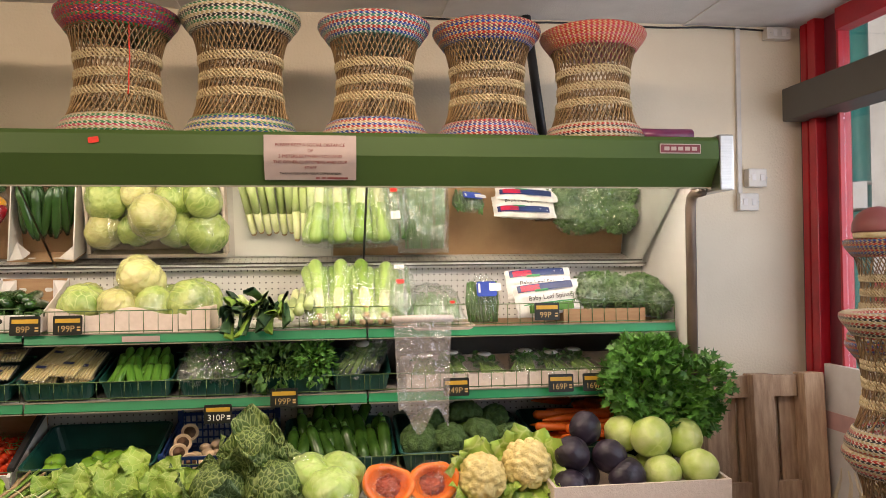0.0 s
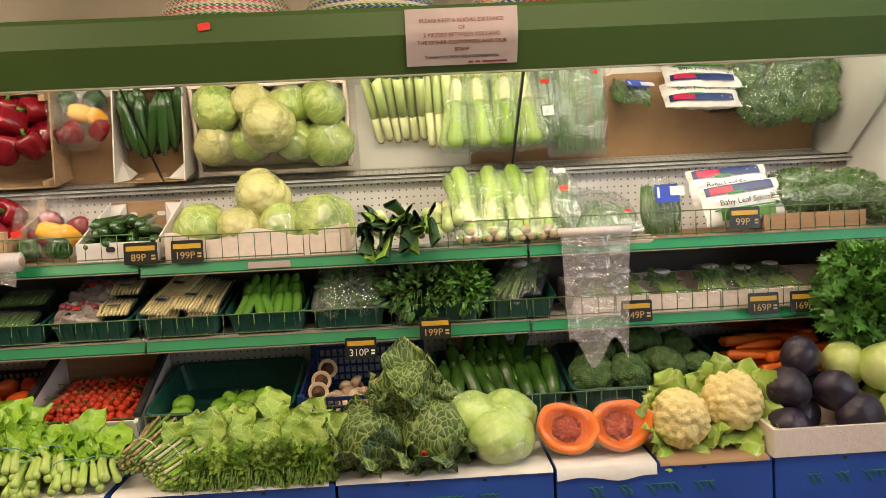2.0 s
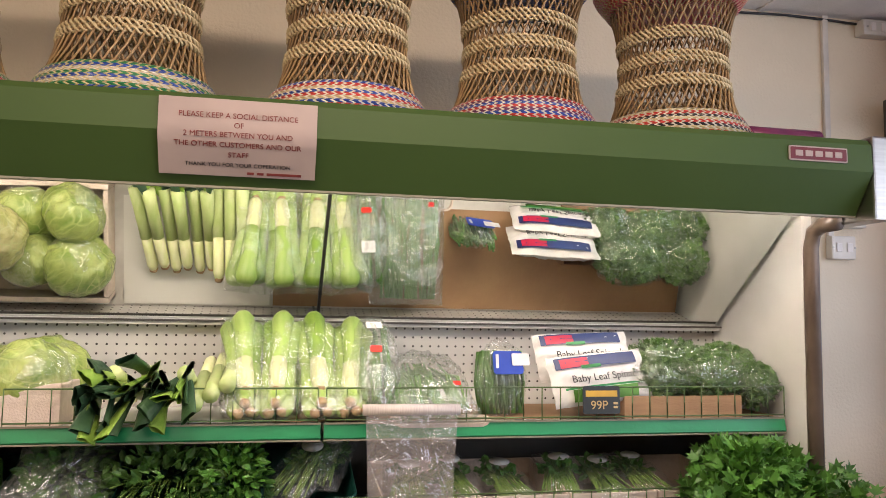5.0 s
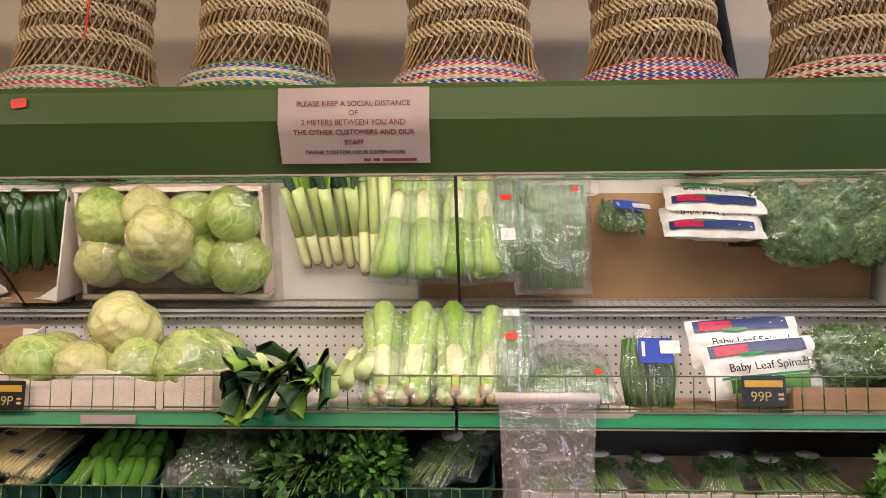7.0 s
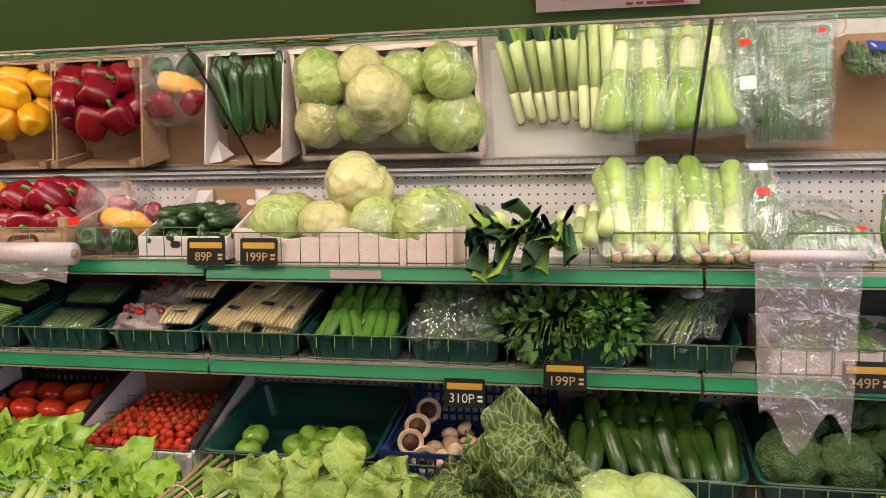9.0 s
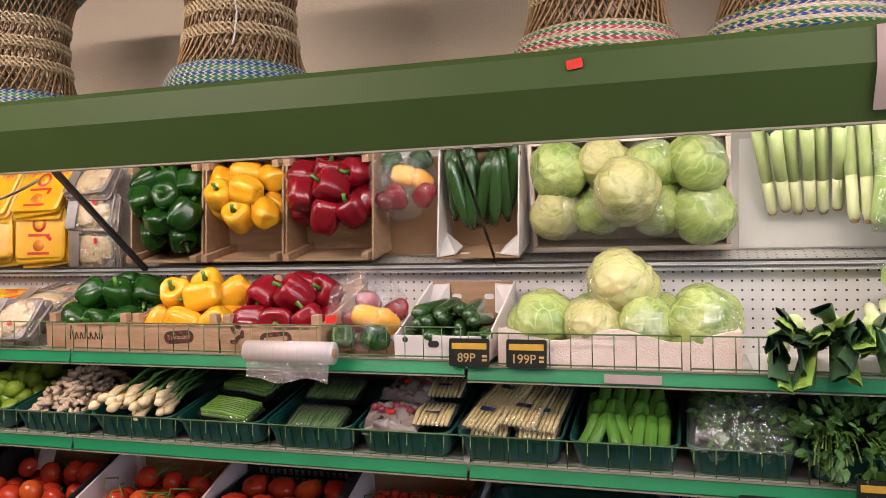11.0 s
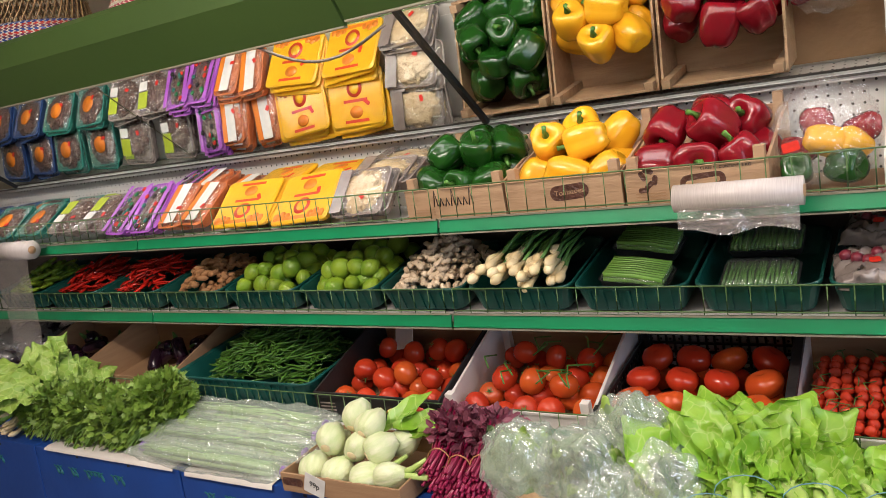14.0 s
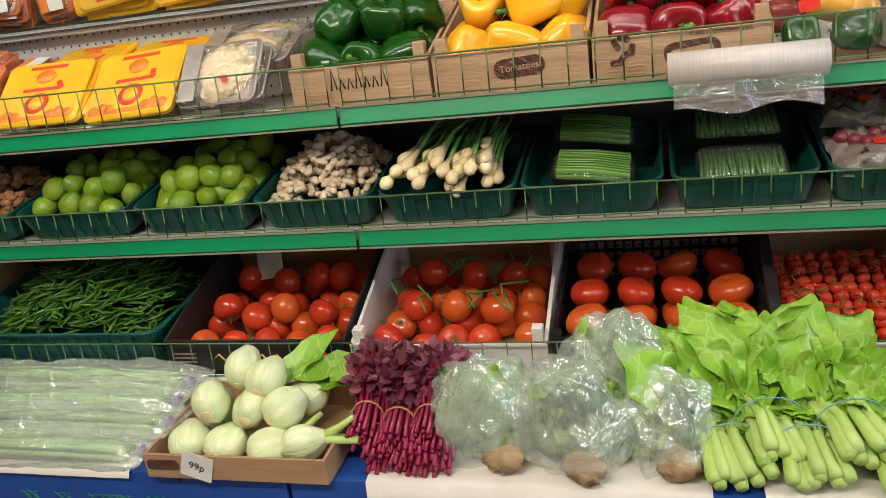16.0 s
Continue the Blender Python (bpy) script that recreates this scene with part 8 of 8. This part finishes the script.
long_stub = tube([(0, 0, 0.045), (0.014, 0, 0.09), (0.04, 0, 0.15)], [0.014, 0.011, 0.007], "stalk", 9, "stub")
disc = lathe([(0.001, -0.0535), (0.012, -0.0525), (0.019, -0.048)], 12, "onionbulb")
for k, (x, y, z, a, tn) in enumerate(((-0.13, -0.08, 0.05, 70, 20), (-0.04, -0.085, 0.05, 78, 0), (0.06, -0.09, 0.05, 85, -60), (0.13, -0.075, 0.05, 80, -75), (-0.10, 0.0, 0.075, 70, 10), (0.0, -0.03, 0.105, 75, 5), (0.075, -0.03, 0.105, 75, -40), (-0.085, -0.04, 0.125, 75, 10), (-0.03, 0.02, 0.17, 60, 0), (0.03, 0.0, 0.16, 70, -8), (0.09, 0.05, 0.08, 80, -30))):
    f = spawn([("fennel_bulb", fb[k % 3]), ("root_disc", disc)], m @ Matrix.Translation((x * 0.92, y, 0.04 + (z - 0.05) * 0.88)) @ pose(0, 0, 0, 0, 0, tn) @ pose(0, 0, 0, -a) @ pose(0, 0, 0, 0, 0, 40 * k) @ Matrix.Scale(0.76, 4), "pale green fennel bulb with its root end showing", "fennel", "fennel bulbs")
    for i in range(4 if k in (2, 3, 10) else 0):
        put("stalk", long_stub if i % 2 else stub[(i + k) % 3], f, pose(0, 0, 0, 0, 0, 90 * i + 25 * k))
vs, fs = [], []
for i in range(4):
    add_leaf(vs, fs, m @ Vector((0.02 + 0.04 * i, 0.05, 0.09 + 0.02 * (i % 2))), (0.6 - 0.3 * i if i < 1 else 0.9, 0.5, 0.55 if i < 1 else 0.1), (0, -0.6, 1), 0.17, 0.07, 0.1, 0.1, rr)
solid("loose_leaf", mesh_of("leaf", vs, fs, "mustard", True), "loose bright green leaves tucked behind the fennel", "leaf", kind="stuff")
# long bags of stems
M["palestem"] = material("pale_stem", (0.36, 0.50, 0.22), (0.26, 0.40, 0.13), 14, 0.4, vary=0.2)
M["lilac"] = material("lilac_tape", (0.36, 0.20, 0.62), None, 20, 0.4)
for k, (y, z) in enumerate(((2.705, 0.028), (2.765, 0.050), (2.825, 0.068), (2.875, 0.092), (2.81, 0.025))):
    x = -2.98 + 0.02 * (k % 2)
    t = thing("long_bag_of_stems", "long clear bag of pale green stems tied with lilac tape", "bag", pose(x, y, ZF + z + 0.008, 0, 0, -2 + 2 * (k % 3)), "long bags of stems")
    for i in range(14):
        yy, zz = rr.uniform(-0.035, 0.035), rr.uniform(-0.012, 0.014)
        put("stem", tube([(-0.27, yy * 0.8, zz), (-0.1, yy, zz + 0.004), (0.1, yy * 0.9, zz + 0.004), (0.27, yy * 0.6, zz)], 0.006, "palestem", 5), t)
    put("film", pillow("bagfilm", "haze", 0.66, 0.12, 0.062, 20 + k, 0.010, 22), t).visible_shadow = False
    for s in (-1, 1):
        put("lilac_tape", blob("tape", "lilac", 0.007, 0.016, 0.014, 0.2, 9, k, 2), t, pose(0.305 * s, 0, 0))
# coriander and spring onions at the far end
for k, (x, y, z, rx, ry, rz, sz, mat) in enumerate(((-3.42, 2.78, 0.09, 0.15, 0.10, 0.10, 0.026, "cori"), (-3.60, 2.77, 0.10, 0.14, 0.10, 0.11, 0.024, "cori"), (-3.30, 2.83, 0.14, 0.12, 0.09, 0.09, 0.03, "cori"), (-3.78, 2.78, 0.10, 0.12, 0.10, 0.10, 0.022, "cori"), (-3.95, 2.80, 0.12, 0.14, 0.10, 0.12, 0.03, "cori"))):
    t = thing("coriander_bunch", "spreading bunch of fresh green coriander", "herbs", pose(x, y, ZF), "coriander bunches")
    put("leaf_mass", leaf_clump("leaves", mat, 900, ellipsoid(0, 0, z, rx, ry, rz, 0.35), sz, "lobed", 130 + k), t)
    vs, fs = [], []
    for i in range(40):
        a = rr.uniform(-1, 1) * rx * 0.8
        add_tube(vs, fs, [(a, -0.09, 0.01 + rr.uniform(0, 0.06)), (a * 0.9, 0.0, z), (a * 1.1, 0.06, z + 0.04)], 0.002, 4)
    put("stems", mesh_of("stems", vs, fs, "stem", True), t)["kind"] = "stuff"
for k, (x, y, z) in enumerate(((-3.72, 2.80, 0.07), (-3.88, 2.80, 0.09))):
    greens(pose(x, y - 0.06, ZF + z, 0, 0, 70 - 20 * k), 6, "leafy bunch of green spinach leaves", "spinach_bunch", "spinach bunches", 0.10, 0.16, 0.09, 0.10, 0.06, "stem", "kaleleaf", 150 + k, 0.006)
t = thing("spring_onion_bunch", "tied spring onions with pinkish bulbs on the cartons", "spring onions", pose(-4.02, 2.68, ZF))
for i in range(18):
    x, z = rr.uniform(-0.07, 0.07), 0.02 + rr.uniform(0, 0.08)
    put("onion", tube([(x, -0.01, z), (x, 0.005, z), (x, 0.02, z), (x * 0.8, 0.09, z + 0.03), (x * 1.2, 0.22, z + 0.05)], [0.004, 0.010, 0.008, 0.005, 0.004], "onionbulb" if i % 2 else "stem", 6), t)

# ---- bag rolls on the shelf front ----


def bag_roll(x0, x1, y, z, r, tail, label):
    t = thing("bag_roll", label, "bag roll", None, "rolls of produce bags")
    put("roll", tube([(x0, y, z), (x1, y, z)], r, "rollfilm", 20), t)
    put("core", tube([(x0 - 0.003, y, z), (x1 + 0.003, y, z)], r * 0.42, "carton", 12), t)
    put("bracket", box((x0 + x1) / 2 - 0.1, (x0 + x1) / 2 + 0.1, y + r * 0.3, 3.026, z - 0.004, z + 0.004, "steel"), t)
    nx, nz = 14, 22
    vs, fs = [], []
    for j in range(nz + 1):
        v = j / nz
        for i in range(nx + 1):
            u = i / nx
            zz = z - r * 0.75 - tail * v
            x = x0 + 0.008 + (x1 - x0 - 0.016) * u + (0.03 * v * (0.5 - u) if tail > 0.1 else 0)
            if v > 0.85:
                zz += 0.05 * (v - 0.85) / 0.15 * math.sin(9 * u + 1) * min(1, tail * 3)
            fold = 0.012 * noise.noise(Vector((u * 4, v * 5 * tail / 0.4, x0))) + 0.004 * noise.noise(Vector((u * 14, v * 9, 3)))
            vs.append((x, y - r * 0.62 + fold * (0.3 + v), zz))
    for j in range(nz):
        for i in range(nx):
            q = j * (nx + 1) + i
            fs.append((q, q + 1, q + nx + 2, q + nx + 1))
    put("loose_bag", mesh_of("bag", vs, fs, "hang", True), t, label="thin hanging plastic bag").visible_shadow = False


M["hang"] = film_material("hanging_bag", 0.16, 0.33, (0.50, 0.45, 0.42), 0.9, 14)
bag_roll(0.298, 0.536, 2.985, 1.318, 0.014, 0.385, "nearly empty roll of thin bags with one bag hanging")
bag_roll(-1.645, -1.388, 2.968, 1.314, 0.030, 0.05, "thick white roll of thin produce bags")
bag_roll(-4.30, -4.06, 2.955, 1.293, 0.036, 0.38, "white roll of thin bags with one bag hanging")
# lead under the canopy
solid("hanging_lead", tube([(-2.62 + 0.03 * i, 2.80 + 0.01 * i, 1.80 - 0.062 * math.sin(math.pi * i / 11)) for i in range(12)], 0.004, "bumper", 6), "thin brown lead looping below the canopy", "lead")
# ceiling strip lamps over the aisle
for x, y in ((0.3, 1.75), (-2.5, 1.3), (-1.1, -0.5)):
    t = thing("strip_lamp", "white ceiling strip lamp over the aisle", "ceiling lamp", pose(x, y, CEIL), "ceiling strip lamps")
    put("housing", box(-0.78, 0.78, -0.09, 0.09, -0.07, 0, "plastic", 0.01), t)
# ---- end ----
